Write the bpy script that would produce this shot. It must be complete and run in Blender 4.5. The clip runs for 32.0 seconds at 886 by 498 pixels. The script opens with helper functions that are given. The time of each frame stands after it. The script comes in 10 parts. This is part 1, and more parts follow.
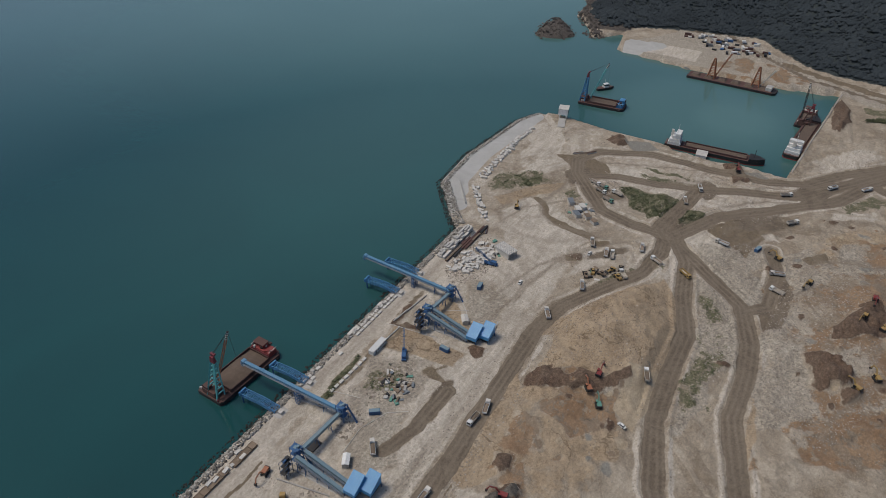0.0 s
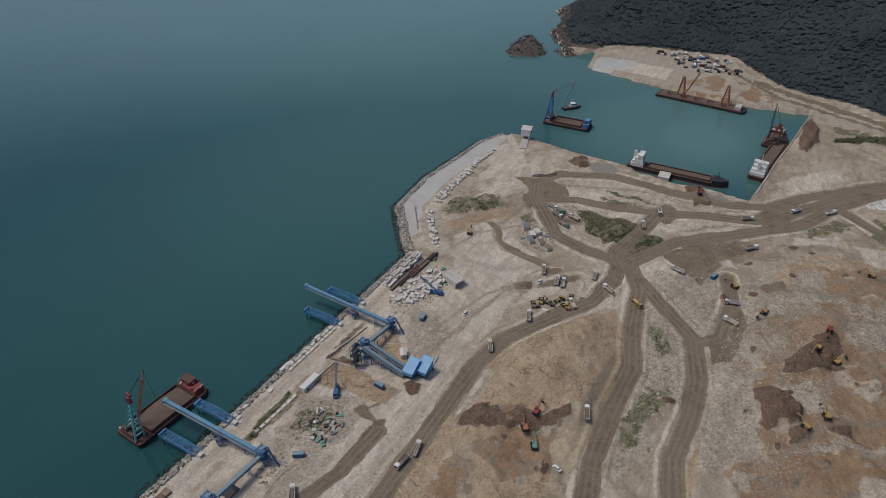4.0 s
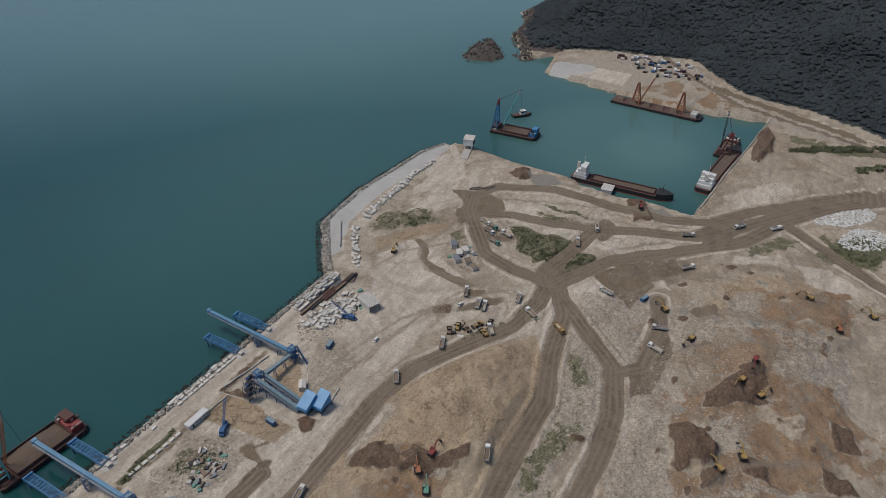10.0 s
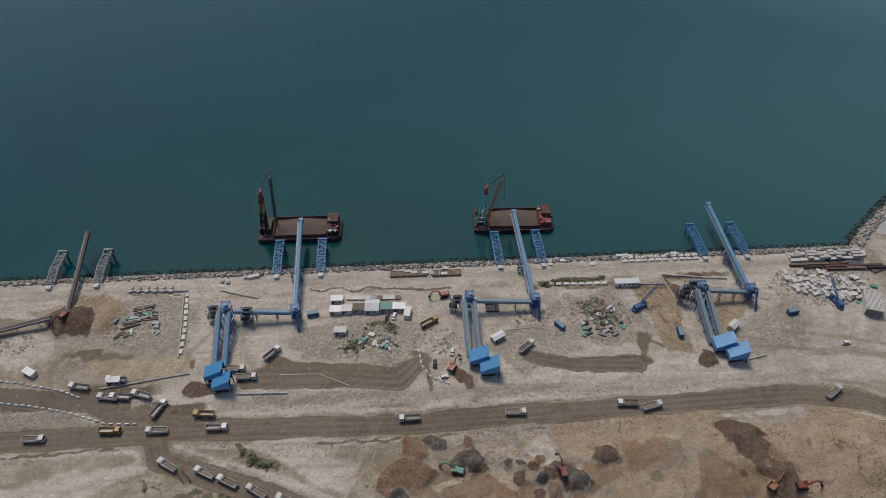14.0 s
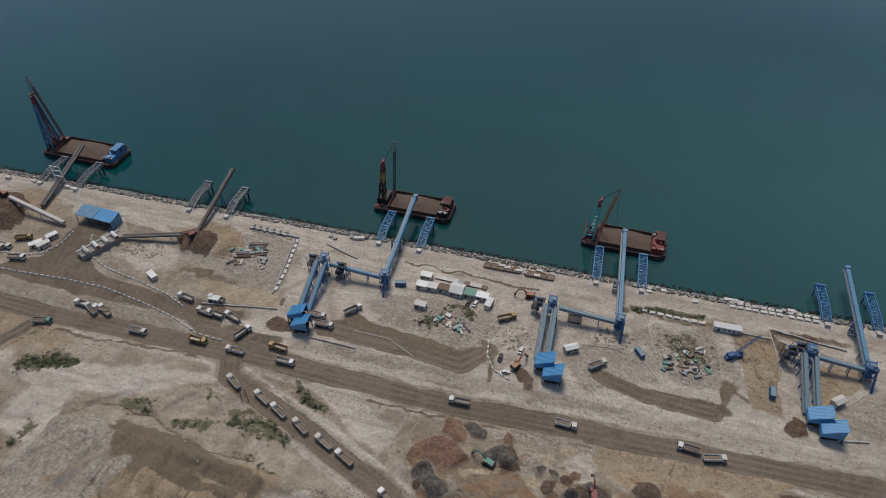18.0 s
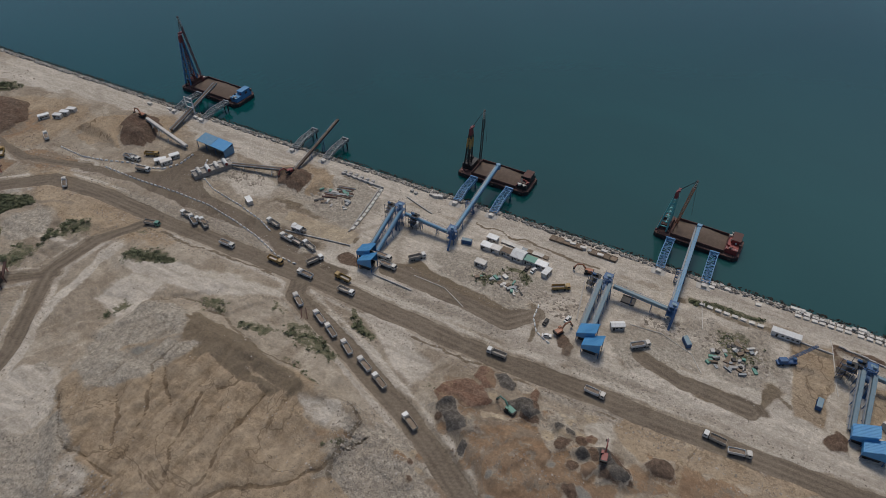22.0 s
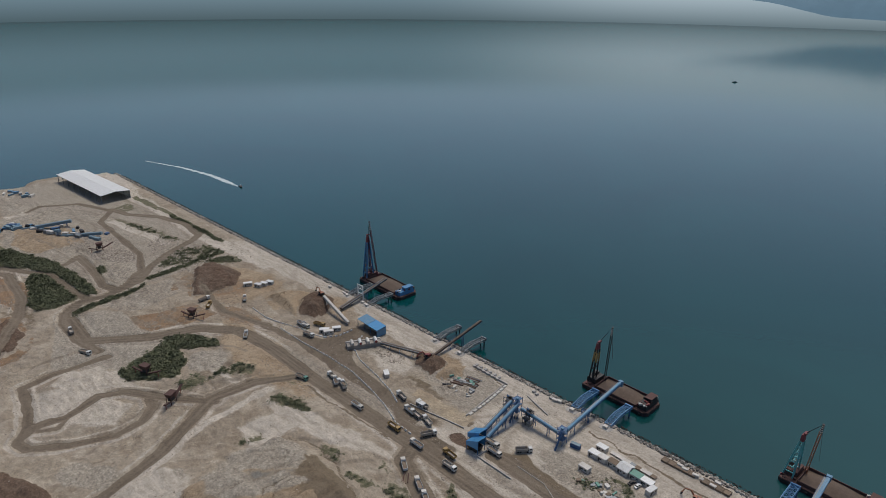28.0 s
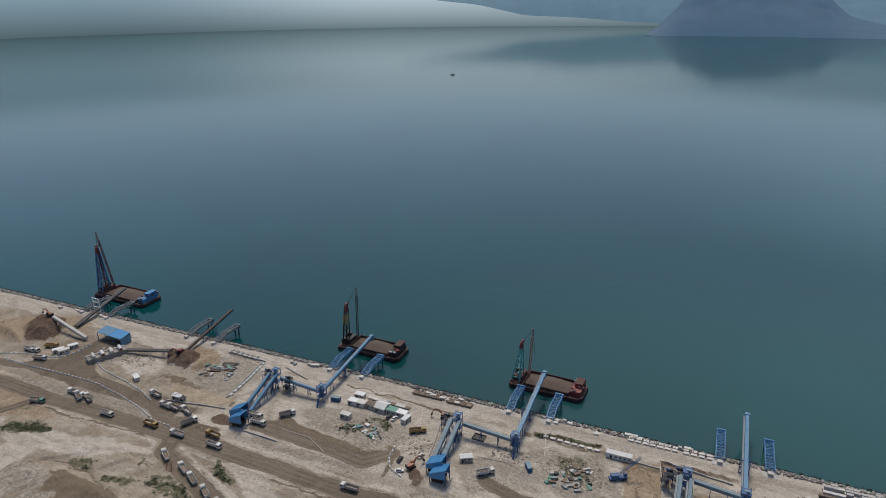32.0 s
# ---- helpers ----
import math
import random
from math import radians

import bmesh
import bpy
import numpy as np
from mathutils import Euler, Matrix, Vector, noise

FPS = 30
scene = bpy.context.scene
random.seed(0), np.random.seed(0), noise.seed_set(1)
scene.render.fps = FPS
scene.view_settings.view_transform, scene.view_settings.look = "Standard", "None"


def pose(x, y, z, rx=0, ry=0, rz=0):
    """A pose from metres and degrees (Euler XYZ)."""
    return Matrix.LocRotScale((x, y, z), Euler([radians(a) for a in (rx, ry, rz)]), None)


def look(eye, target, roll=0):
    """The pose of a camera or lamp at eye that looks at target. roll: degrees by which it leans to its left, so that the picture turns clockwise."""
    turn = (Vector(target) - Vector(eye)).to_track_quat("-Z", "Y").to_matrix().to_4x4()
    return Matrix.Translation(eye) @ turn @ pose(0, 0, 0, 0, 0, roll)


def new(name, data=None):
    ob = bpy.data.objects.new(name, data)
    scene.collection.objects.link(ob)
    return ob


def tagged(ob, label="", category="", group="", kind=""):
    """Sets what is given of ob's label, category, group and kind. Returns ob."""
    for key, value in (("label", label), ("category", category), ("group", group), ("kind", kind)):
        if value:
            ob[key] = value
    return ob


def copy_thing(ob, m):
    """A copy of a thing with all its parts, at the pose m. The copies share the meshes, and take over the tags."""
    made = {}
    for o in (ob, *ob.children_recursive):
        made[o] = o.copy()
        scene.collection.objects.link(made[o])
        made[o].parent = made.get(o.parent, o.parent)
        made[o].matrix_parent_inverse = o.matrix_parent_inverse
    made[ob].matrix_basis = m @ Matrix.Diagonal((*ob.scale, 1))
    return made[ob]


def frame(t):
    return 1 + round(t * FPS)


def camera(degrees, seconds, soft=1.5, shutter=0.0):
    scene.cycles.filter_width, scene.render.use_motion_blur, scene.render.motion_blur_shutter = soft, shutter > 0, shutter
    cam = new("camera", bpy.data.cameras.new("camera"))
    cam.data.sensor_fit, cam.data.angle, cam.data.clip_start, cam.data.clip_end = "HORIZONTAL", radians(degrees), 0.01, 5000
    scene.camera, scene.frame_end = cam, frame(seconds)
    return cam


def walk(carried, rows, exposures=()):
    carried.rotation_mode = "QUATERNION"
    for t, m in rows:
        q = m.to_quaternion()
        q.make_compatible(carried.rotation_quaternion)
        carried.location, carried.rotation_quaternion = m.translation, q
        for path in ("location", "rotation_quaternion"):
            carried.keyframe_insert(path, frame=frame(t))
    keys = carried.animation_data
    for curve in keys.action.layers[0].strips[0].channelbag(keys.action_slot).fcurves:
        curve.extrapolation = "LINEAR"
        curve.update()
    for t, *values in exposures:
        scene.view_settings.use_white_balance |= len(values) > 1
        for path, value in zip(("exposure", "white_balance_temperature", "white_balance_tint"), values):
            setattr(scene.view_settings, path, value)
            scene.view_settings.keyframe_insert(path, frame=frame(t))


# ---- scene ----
EXPOSURES = [(0, -0.11), (4, -0.11), (10, -0.07), (12, -0.02), (13, -0.09), (15, -0.1), (20, -0.15), (24, -0.22), (26, -0.2), (29, -0.05), (32, 0.03)]
cam = camera(66.67, 32.0, 0.7)
PATH = [
    (0, (-22.60, -121.91, 278.61), (47.38, -81.17, 219.93), 0.55),
    (0.5, (-18.39, -124.62, 278.85), (52.22, -83.54, 221.17), 0.41),
    (1, (-14.21, -127.33, 279.06), (56.82, -86.06, 222.04), 0.37),
    (1.5, (-10.02, -130.07, 279.21), (60.99, -88.83, 222.15), 0.42),
    (2, (-5.82, -132.81, 279.30), (65.20, -91.59, 222.23), 0.40),
    (2.5, (-1.59, -135.58, 279.35), (69.39, -94.36, 222.23), 0.39),
    (3, (2.67, -138.35, 279.35), (73.64, -97.14, 222.21), 0.38),
    (3.5, (6.95, -141.12, 279.32), (77.88, -99.90, 222.13), 0.35),
    (5.5, (24.05, -152.14, 278.55), (94.94, -110.91, 221.33), 0.30),
    (6, (28.42, -155.04, 278.46), (99.27, -113.79, 221.20), 0.38),
    (6.5, (32.80, -157.94, 278.43), (103.61, -116.63, 221.17), 0.24),
    (7, (37.15, -160.82, 278.42), (107.93, -119.49, 221.14), 0.23),
    (7.5, (41.47, -163.66, 278.43), (112.23, -122.33, 221.11), 0.19),
    (8, (45.75, -166.43, 278.44), (116.48, -125.09, 221.09), 0.17),
    (8.5, (50.01, -169.08, 278.42), (120.71, -127.78, 221.01), 0.18),
    (9, (54.21, -171.55, 278.33), (124.94, -130.30, 220.91), 0.25),
    (9.5, (58.34, -173.74, 278.13), (129.09, -132.58, 220.67), 0.27),
    (10, (62.38, -175.62, 277.73), (133.22, -134.60, 220.29), 0.27),
    (10.5, (66.36, -177.22, 277.07), (129.47, -124.67, 220.02), 0.04),
    (11, (70.31, -178.68, 276.13), (120.06, -112.97, 219.50), 0.06),
    (11.5, (74.04, -179.99, 274.99), (117.64, -110.82, 217.41), 0.16),
    (12, (77.43, -181.12, 273.68), (115.98, -113.11, 211.32), 0.15),
    (12.5, (80.54, -181.98, 272.15), (114.67, -115.94, 205.27), 0.22),
    (13, (83.44, -182.57, 270.45), (112.93, -118.38, 199.66), 0.23),
    (13.5, (86.39, -182.89, 268.56), (104.53, -114.39, 198.00), 0.10),
    (14, (89.56, -183.03, 266.57), (94.09, -111.82, 196.51), 0.18),
    (14.5, (93.08, -183.14, 264.61), (85.92, -111.64, 195.07), 0.33),
    (15, (96.93, -183.38, 262.85), (81.22, -112.67, 193.90), 0.59),
    (15.5, (101.03, -183.85, 261.33), (83.62, -113.23, 192.70), 0.57),
    (17.5, (118.99, -189.94, 258.49), (100.43, -119.06, 190.43), 0.00),
    (18, (123.58, -191.68, 257.46), (104.48, -120.86, 189.49), -0.19),
    (18.5, (128.13, -193.49, 256.40), (108.43, -122.76, 188.51), -0.34),
    (19, (132.60, -195.39, 255.35), (112.39, -124.74, 187.53), -0.48),
    (19.5, (136.93, -197.44, 254.41), (116.30, -126.85, 186.64), -0.61),
    (20, (141.10, -199.61, 253.61), (120.06, -129.11, 185.88), -0.69),
    (20.5, (145.17, -201.84, 252.90), (121.62, -132.07, 185.25), -0.65),
    (21, (149.21, -204.03, 252.16), (121.58, -135.67, 184.61), -0.53),
    (21.5, (153.32, -206.13, 251.33), (121.66, -139.45, 183.87), -0.33),
    (22, (157.49, -208.25, 250.51), (122.36, -143.25, 183.12), -0.17),
    (22.5, (161.70, -210.41, 249.76), (123.17, -147.29, 182.45), 0.01),
    (23, (165.89, -212.56, 249.16), (123.70, -151.77, 181.90), 0.22),
    (23.5, (169.99, -214.64, 248.83), (124.50, -156.21, 181.62), 0.52),
    (24, (174.01, -216.66, 248.86), (125.54, -160.70, 181.63), 0.88),
    (24.5, (177.93, -218.60, 249.18), (127.99, -164.13, 181.81), 0.91),
    (25, (181.65, -220.42, 249.66), (131.56, -166.30, 182.13), 0.77),
    (25.5, (185.18, -222.13, 250.19), (134.48, -167.35, 183.64), 0.66),
    (26, (188.56, -223.77, 250.67), (134.82, -165.47, 189.74), 0.73),
    (26.5, (191.88, -225.36, 250.94), (132.05, -160.10, 204.45), 0.82),
    (28.5, (206.73, -231.76, 242.88), (140.83, -166.25, 205.92), 0.58),
    (29, (210.70, -233.61, 241.10), (144.73, -168.06, 204.35), 0.56),
    (29.5, (214.76, -235.52, 239.37), (149.18, -169.47, 202.79), 0.58),
    (30, (218.89, -237.44, 237.67), (154.49, -170.13, 201.32), 0.57),
    (30.5, (223.06, -239.38, 235.98), (160.65, -170.13, 199.79), 0.51),
    (31, (227.21, -241.34, 234.26), (171.70, -166.41, 198.16), 0.18),
    (31.5, (231.23, -243.34, 232.55), (185.24, -162.18, 196.53), -0.31),
    (32, (235.19, -245.37, 230.84), (197.42, -160.06, 194.86), -0.74),
]
walk(cam, [(t, look(eye, target, roll)) for t, eye, target, roll in PATH], EXPOSURES)
# ---- light ----
world = bpy.data.worlds.new("hazy_sky")
scene.world = world
world.use_nodes = True
wn = world.node_tree.nodes
sky = wn.new("ShaderNodeTexSky")
sky.sky_type = "NISHITA"
sky.sun_disc = False
sky.sun_elevation = radians(62)
sky.sun_rotation = radians(-24)
sky.air_density = 1.0
sky.dust_density = 1.4
sky.ozone_density = 2.0
wn["Background"].inputs["Strength"].default_value = 0.10
world.node_tree.links.new(sky.outputs[0], wn["Background"].inputs["Color"])
sun_data = bpy.data.lights.new("sun", "SUN")
sun_data.energy = 2.3
sun_data.angle = radians(20)
sun_data.color = (1.0, 0.93, 0.82)
sun = new("sun", sun_data)
sun.matrix_world = look((0, 0, 300), (300 / math.tan(radians(62)) * math.sin(radians(24)), -300 / math.tan(radians(62)) * math.cos(radians(24)), 0))


# ---- materials ----
def node_mat(name):
    m = bpy.data.materials.new(name)
    m.use_nodes = True
    nt = m.node_tree
    return m, nt, nt.nodes, nt.links, nt.nodes["Principled BSDF"]


def mixc(nt, fac, a, b):
    """A colour mix; fac, a and b are sockets or plain values."""
    n = nt.nodes.new("ShaderNodeMix")
    n.data_type = "RGBA"
    for key, v in ((0, fac), (6, a), (7, b)):
        if hasattr(v, "is_linked"):
            nt.links.new(v, n.inputs[key])
        elif key == 0:
            n.inputs[0].default_value = v
        else:
            n.inputs[key].default_value = (*v, 1)
    return n.outputs[2]


def noise_fac(nt, scale, detail=4.0, lo=0.3, hi=0.7, rough=0.55, coords="Object", stretch=None, distort=0.0):
    tc = nt.nodes.new("ShaderNodeTexCoord")
    n = nt.nodes.new("ShaderNodeTexNoise")
    n.inputs["Scale"].default_value = scale
    n.inputs["Detail"].default_value = detail
    n.inputs["Roughness"].default_value = rough
    n.inputs["Distortion"].default_value = distort
    src = tc.outputs[coords]
    if stretch:
        mp = nt.nodes.new("ShaderNodeMapping")
        mp.inputs["Scale"].default_value = stretch
        nt.links.new(src, mp.inputs[0])
        src = mp.outputs[0]
    nt.links.new(src, n.inputs["Vector"])
    r = nt.nodes.new("ShaderNodeMapRange")
    r.inputs[1].default_value, r.inputs[2].default_value = lo, hi
    nt.links.new(n.outputs[0], r.inputs[0])
    return r.outputs[0]


def bump(nt, bsdf, height, strength=0.5, dist=0.3):
    b = nt.nodes.new("ShaderNodeBump")
    b.inputs["Strength"].default_value = strength
    b.inputs["Distance"].default_value = dist
    nt.links.new(height, b.inputs["Height"])
    nt.links.new(b.outputs[0], bsdf.inputs["Normal"])


def paint(name, col, worn=None, rough=0.5, metal=0.0, scale=0.6, amount=(0.45, 0.75), per_object=0.0, bump_s=0.0):
    """Painted or raw surface with blotchy wear at two scales."""
    m, nt, nodes, links, p = node_mat(name)
    worn = worn or tuple(c * 0.6 for c in col)
    f1 = noise_fac(nt, scale, 6, *amount)
    f2 = noise_fac(nt, scale * 9, 3, 0.35, 0.8)
    c = mixc(nt, f1, col, worn)
    c2 = mixc(nt, f2, c, tuple(0.5 * (a + b) * 0.85 for a, b in zip(col, worn)))
    if per_object:
        oi = nodes.new("ShaderNodeObjectInfo")
        hv = nodes.new("ShaderNodeHueSaturation")
        mr = nodes.new("ShaderNodeMapRange")
        mr.inputs[3].default_value, mr.inputs[4].default_value = 1 - per_object, 1 + per_object
        links.new(oi.outputs["Random"], mr.inputs[0])
        links.new(mr.outputs[0], hv.inputs["Value"])
        links.new(c2, hv.inputs["Color"])
        c2 = hv.outputs[0]
    links.new(c2, p.inputs["Base Color"])
    p.inputs["Roughness"].default_value = rough
    p.inputs["Metallic"].default_value = metal
    if bump_s:
        bump(nt, p, f2, bump_s, 0.1)
    return m


def ground_material():
    m, nt, nodes, links, p = node_mat("site_ground")

    def attr(name):
        a = nodes.new("ShaderNodeAttribute")
        a.attribute_name = name
        return a.outputs["Fac"]

    def sharpen(mask, nz, lo=0.38, hi=0.62, amt=0.6):
        s = nodes.new("ShaderNodeMath")
        s.operation = "MULTIPLY_ADD"
        links.new(nz, s.inputs[0])
        s.inputs[1].default_value = amt
        links.new(mask, s.inputs[2])
        r = nodes.new("ShaderNodeMapRange")
        r.inputs[1].default_value, r.inputs[2].default_value = lo + amt / 2, hi + amt / 2
        links.new(s.outputs[0], r.inputs[0])
        return r.outputs[0]

    def tint(col, fac, rgb):
        n = nodes.new("ShaderNodeMix")
        n.data_type, n.blend_type = "RGBA", "MULTIPLY"
        links.new(fac, n.inputs[0])
        links.new(col, n.inputs[6])
        if hasattr(rgb, "is_linked"):
            links.new(rgb, n.inputs[7])
        else:
            n.inputs[7].default_value = (*rgb, 1)
        return n.outputs[2]

    def calc(op, a, b):
        n = nodes.new("ShaderNodeMath")
        n.operation = op
        for k, v in enumerate((a, b)):
            if hasattr(v, "is_linked"):
                links.new(v, n.inputs[k])
            else:
                n.inputs[k].default_value = v
        return n.outputs[0]

    def vein(scale, width, detail=5, rough=0.6, distort=0.5):
        """Thin winding lines where a noise crosses its middle."""
        raw = noise_fac(nt, scale, detail, 0.0, 1.0, rough, distort=distort)
        r = nodes.new("ShaderNodeMapRange")
        r.inputs[1].default_value, r.inputs[2].default_value, r.inputs[3].default_value, r.inputs[4].default_value = 0.0, width, 1.0, 0.0
        links.new(calc("ABSOLUTE", calc("SUBTRACT", raw, 0.5), 0.0), r.inputs[0])
        return r.outputs[0]

    def pebbles(scale, lo, hi):
        """Random grey value for each stone-like cell."""
        tc = nodes.new("ShaderNodeTexCoord")
        v = nodes.new("ShaderNodeTexVoronoi")
        v.inputs["Scale"].default_value = scale
        links.new(tc.outputs["Object"], v.inputs["Vector"])
        s = nodes.new("ShaderNodeSeparateColor")
        links.new(v.outputs["Color"], s.inputs[0])
        return mixc(nt, s.outputs[0], (lo, lo, lo * 1.01), (hi, hi, hi * 0.98))

    big = noise_fac(nt, 0.012, 6, 0.36, 0.64)
    patch_a = noise_fac(nt, 0.028, 10, 0.51, 0.545, 0.68, distort=1.2)
    patch_b = noise_fac(nt, 0.075, 10, 0.55, 0.60, 0.72, distort=0.8)
    patch_c = noise_fac(nt, 0.13, 9, 0.54, 0.58, 0.7, distort=0.5)
    stony = calc("MAXIMUM", calc("MULTIPLY", noise_fac(nt, 0.02, 6, 0.52, 0.62, 0.7, distort=0.6), 0.5), sharpen(attr("stony"), noise_fac(nt, 0.16, 7, 0.25, 0.75, 0.7), 0.3, 0.7))
    mid = noise_fac(nt, 0.05, 8, 0.36, 0.64, 0.68, distort=0.8)
    fine = noise_fac(nt, 0.7, 9, 0.36, 0.66, 0.74)
    grit = noise_fac(nt, 1.7, 4, 0.36, 0.64, 0.7)
    rib = noise_fac(nt, 0.22, 7, 0.38, 0.62, 0.7, stretch=(0.3, 1.3, 1.0), distort=2.2)
    edge = noise_fac(nt, 0.16, 7, 0.25, 0.75, 0.7)
    strk = noise_fac(nt, 0.09, 7, 0.38, 0.66, 0.68, stretch=(0.35, 1.5, 1.0), distort=1.2)
    c = mixc(nt, big, (0.338, 0.281, 0.22), (0.276, 0.226, 0.176))
    c = mixc(nt, mid, c, (0.43, 0.37, 0.302))
    c = tint(c, calc("MULTIPLY", patch_a, 0.8), (0.76, 0.73, 0.70))
    c = tint(c, calc("MULTIPLY", patch_b, 0.7), (1.2, 1.2, 1.2))
    pale = sharpen(attr("pale"), edge, 0.3, 0.7)
    c = mixc(nt, pale, c, mixc(nt, strk, (0.545, 0.487, 0.425), (0.475, 0.42, 0.36)))
    c = mixc(nt, calc("MULTIPLY", sharpen(attr("stony"), edge), 0.75), c, mixc(nt, mid, (0.30, 0.262, 0.222), (0.40, 0.358, 0.31)))
    c = mixc(nt, sharpen(attr("grey"), edge), c, mixc(nt, fine, (0.27, 0.235, 0.195), (0.46, 0.41, 0.35)))
    c = mixc(nt, sharpen(attr("tan"), edge), c, tint(mixc(nt, mid, (0.31, 0.229, 0.154), (0.41, 0.32, 0.229)), calc("MULTIPLY", patch_b, 0.7), (0.84, 0.82, 0.8)))
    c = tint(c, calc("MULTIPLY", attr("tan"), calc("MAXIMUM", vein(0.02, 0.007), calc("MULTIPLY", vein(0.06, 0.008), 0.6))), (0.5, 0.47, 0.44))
    # beds of gullies and rills: relief shade painted into the soil colour
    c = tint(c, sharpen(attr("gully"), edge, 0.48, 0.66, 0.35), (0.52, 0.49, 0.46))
    c = tint(c, attr("rill_shade"), (0.58, 0.55, 0.52))
    c = mixc(nt, sharpen(attr("slate"), edge, 0.3, 0.8), c, (0.235, 0.225, 0.205))
    c = mixc(nt, sharpen(attr("red"), edge), c, mixc(nt, patch_c, mixc(nt, patch_a, mixc(nt, mid, (0.225, 0.138, 0.083), (0.31, 0.212, 0.138)), (0.25, 0.19, 0.14)), mixc(nt, edge, (0.10, 0.075, 0.06), (0.37, 0.305, 0.235))))
    c = mixc(nt, sharpen(attr("sand"), edge), c, mixc(nt, mid, (0.36, 0.28, 0.195), (0.45, 0.37, 0.275)))
    c = mixc(nt, sharpen(attr("wet"), edge), c, (0.175, 0.135, 0.095))
    c = mixc(nt, sharpen(attr("dark"), edge), c, mixc(nt, fine, (0.085, 0.053, 0.038), (0.165, 0.11, 0.08)))
    c = mixc(nt, sharpen(attr("rust"), edge), c, mixc(nt, patch_a, mixc(nt, mid, (0.185, 0.113, 0.073), (0.285, 0.195, 0.132)), mixc(nt, fine, (0.14, 0.074, 0.052), (0.225, 0.142, 0.102))))
    c = mixc(nt, sharpen(attr("coal"), edge), c, mixc(nt, fine, (0.055, 0.05, 0.046), (0.165, 0.148, 0.136)))
    c = mixc(nt, sharpen(attr("veg"), edge, 0.42, 0.58, 0.9), c, mixc(nt, fine, (0.085, 0.092, 0.05), (0.19, 0.17, 0.115)))
    stain = nodes.new("ShaderNodeMath")
    stain.operation = "MULTIPLY"
    links.new(strk, stain.inputs[0])
    stain.inputs[1].default_value = 0.3
    c = mixc(nt, stain.outputs[0], c, (0.21, 0.172, 0.135))
    grain = calc("MULTIPLY_ADD", stony, 0.6)
    grain.node.inputs[2].default_value = 0.22
    c = tint(c, grain, pebbles(0.85, 0.66, 1.26))
    c = tint(c, calc("MULTIPLY", noise_fac(nt, 0.06, 5, 0.4, 0.6, 0.7), 0.4), pebbles(1.9, 0.66, 1.28))
    c = tint(c, calc("MULTIPLY", vein(0.05, 0.012, 6, 0.65, 1.2), 0.2), (1.2, 1.19, 1.17))
    c = tint(c, calc("MULTIPLY", vein(0.11, 0.016, 6, 0.65, 1.6), 0.22), (0.70, 0.68, 0.66))
    c = tint(c, calc("MULTIPLY", rib, 0.45), (0.78, 0.77, 0.76))
    c = tint(c, calc("MULTIPLY", stony, 0.3), pebbles(0.36, 0.78, 1.2))
    streak = noise_fac(nt, 0.3, 6, 0.3, 0.7, 0.65)
    mixv = calc("MULTIPLY_ADD", streak, 0.6)
    mixv.node.inputs[2].default_value = 0.45
    c = mixc(nt, calc("MULTIPLY", attr("track"), mixv), c, (0.215, 0.176, 0.138))
    roadc = mixc(nt, streak, (0.125, 0.098, 0.073), (0.195, 0.156, 0.12))
    roadc = mixc(nt, mid, roadc, (0.168, 0.134, 0.103))
    roadc = tint(roadc, patch_a, (0.84, 0.83, 0.82))
    roadc = mixc(nt, attr("rut"), roadc, (0.245, 0.2, 0.156))
    c = mixc(nt, sharpen(attr("road"), edge, 0.36, 0.64, 0.4), c, roadc)
    # hill ground under the trees, with the same blue-grey haze mixed into its colour
    c = mixc(nt, sharpen(attr("wood"), edge, 0.35, 0.6, 0.8), c, mixc(nt, fine, (0.034, 0.042, 0.045), (0.044, 0.052, 0.054)))
    c = mixc(nt, sharpen(attr("rock"), edge, 0.3, 0.7), c, mixc(nt, fine, (0.06, 0.052, 0.047), (0.115, 0.098, 0.087)))
    dk = nodes.new("ShaderNodeMix")
    dk.data_type = "RGBA"
    dk.blend_type = "MULTIPLY"
    dk.inputs[0].default_value = 0.9
    links.new(c, dk.inputs[6])
    links.new(mixc(nt, fine, mixc(nt, grit, (0.83, 0.82, 0.79), (1.0, 0.99, 0.955)), mixc(nt, grit, (1.17, 1.165, 1.12), (1.38, 1.37, 1.32))), dk.inputs[7])
    slab = mixc(nt, mid, (0.385, 0.37, 0.345), mixc(nt, grit, (0.44, 0.425, 0.40), (0.475, 0.46, 0.435)))
    links.new(mixc(nt, sharpen(attr("concrete"), grit, 0.45, 0.55, 0.1), dk.outputs[2], slab), p.inputs["Base Color"])
    p.inputs["Roughness"].default_value = 0.95
    p.inputs["Specular IOR Level"].default_value = 0.2
    hm = nodes.new("ShaderNodeMath")
    hm.operation = "MULTIPLY_ADD"
    links.new(fine, hm.inputs[0])
    hm.inputs[1].default_value = 1.6
    links.new(grit, hm.inputs[2])
    bump(nt, p, hm.outputs[0], 0.5, 0.42)
    return m


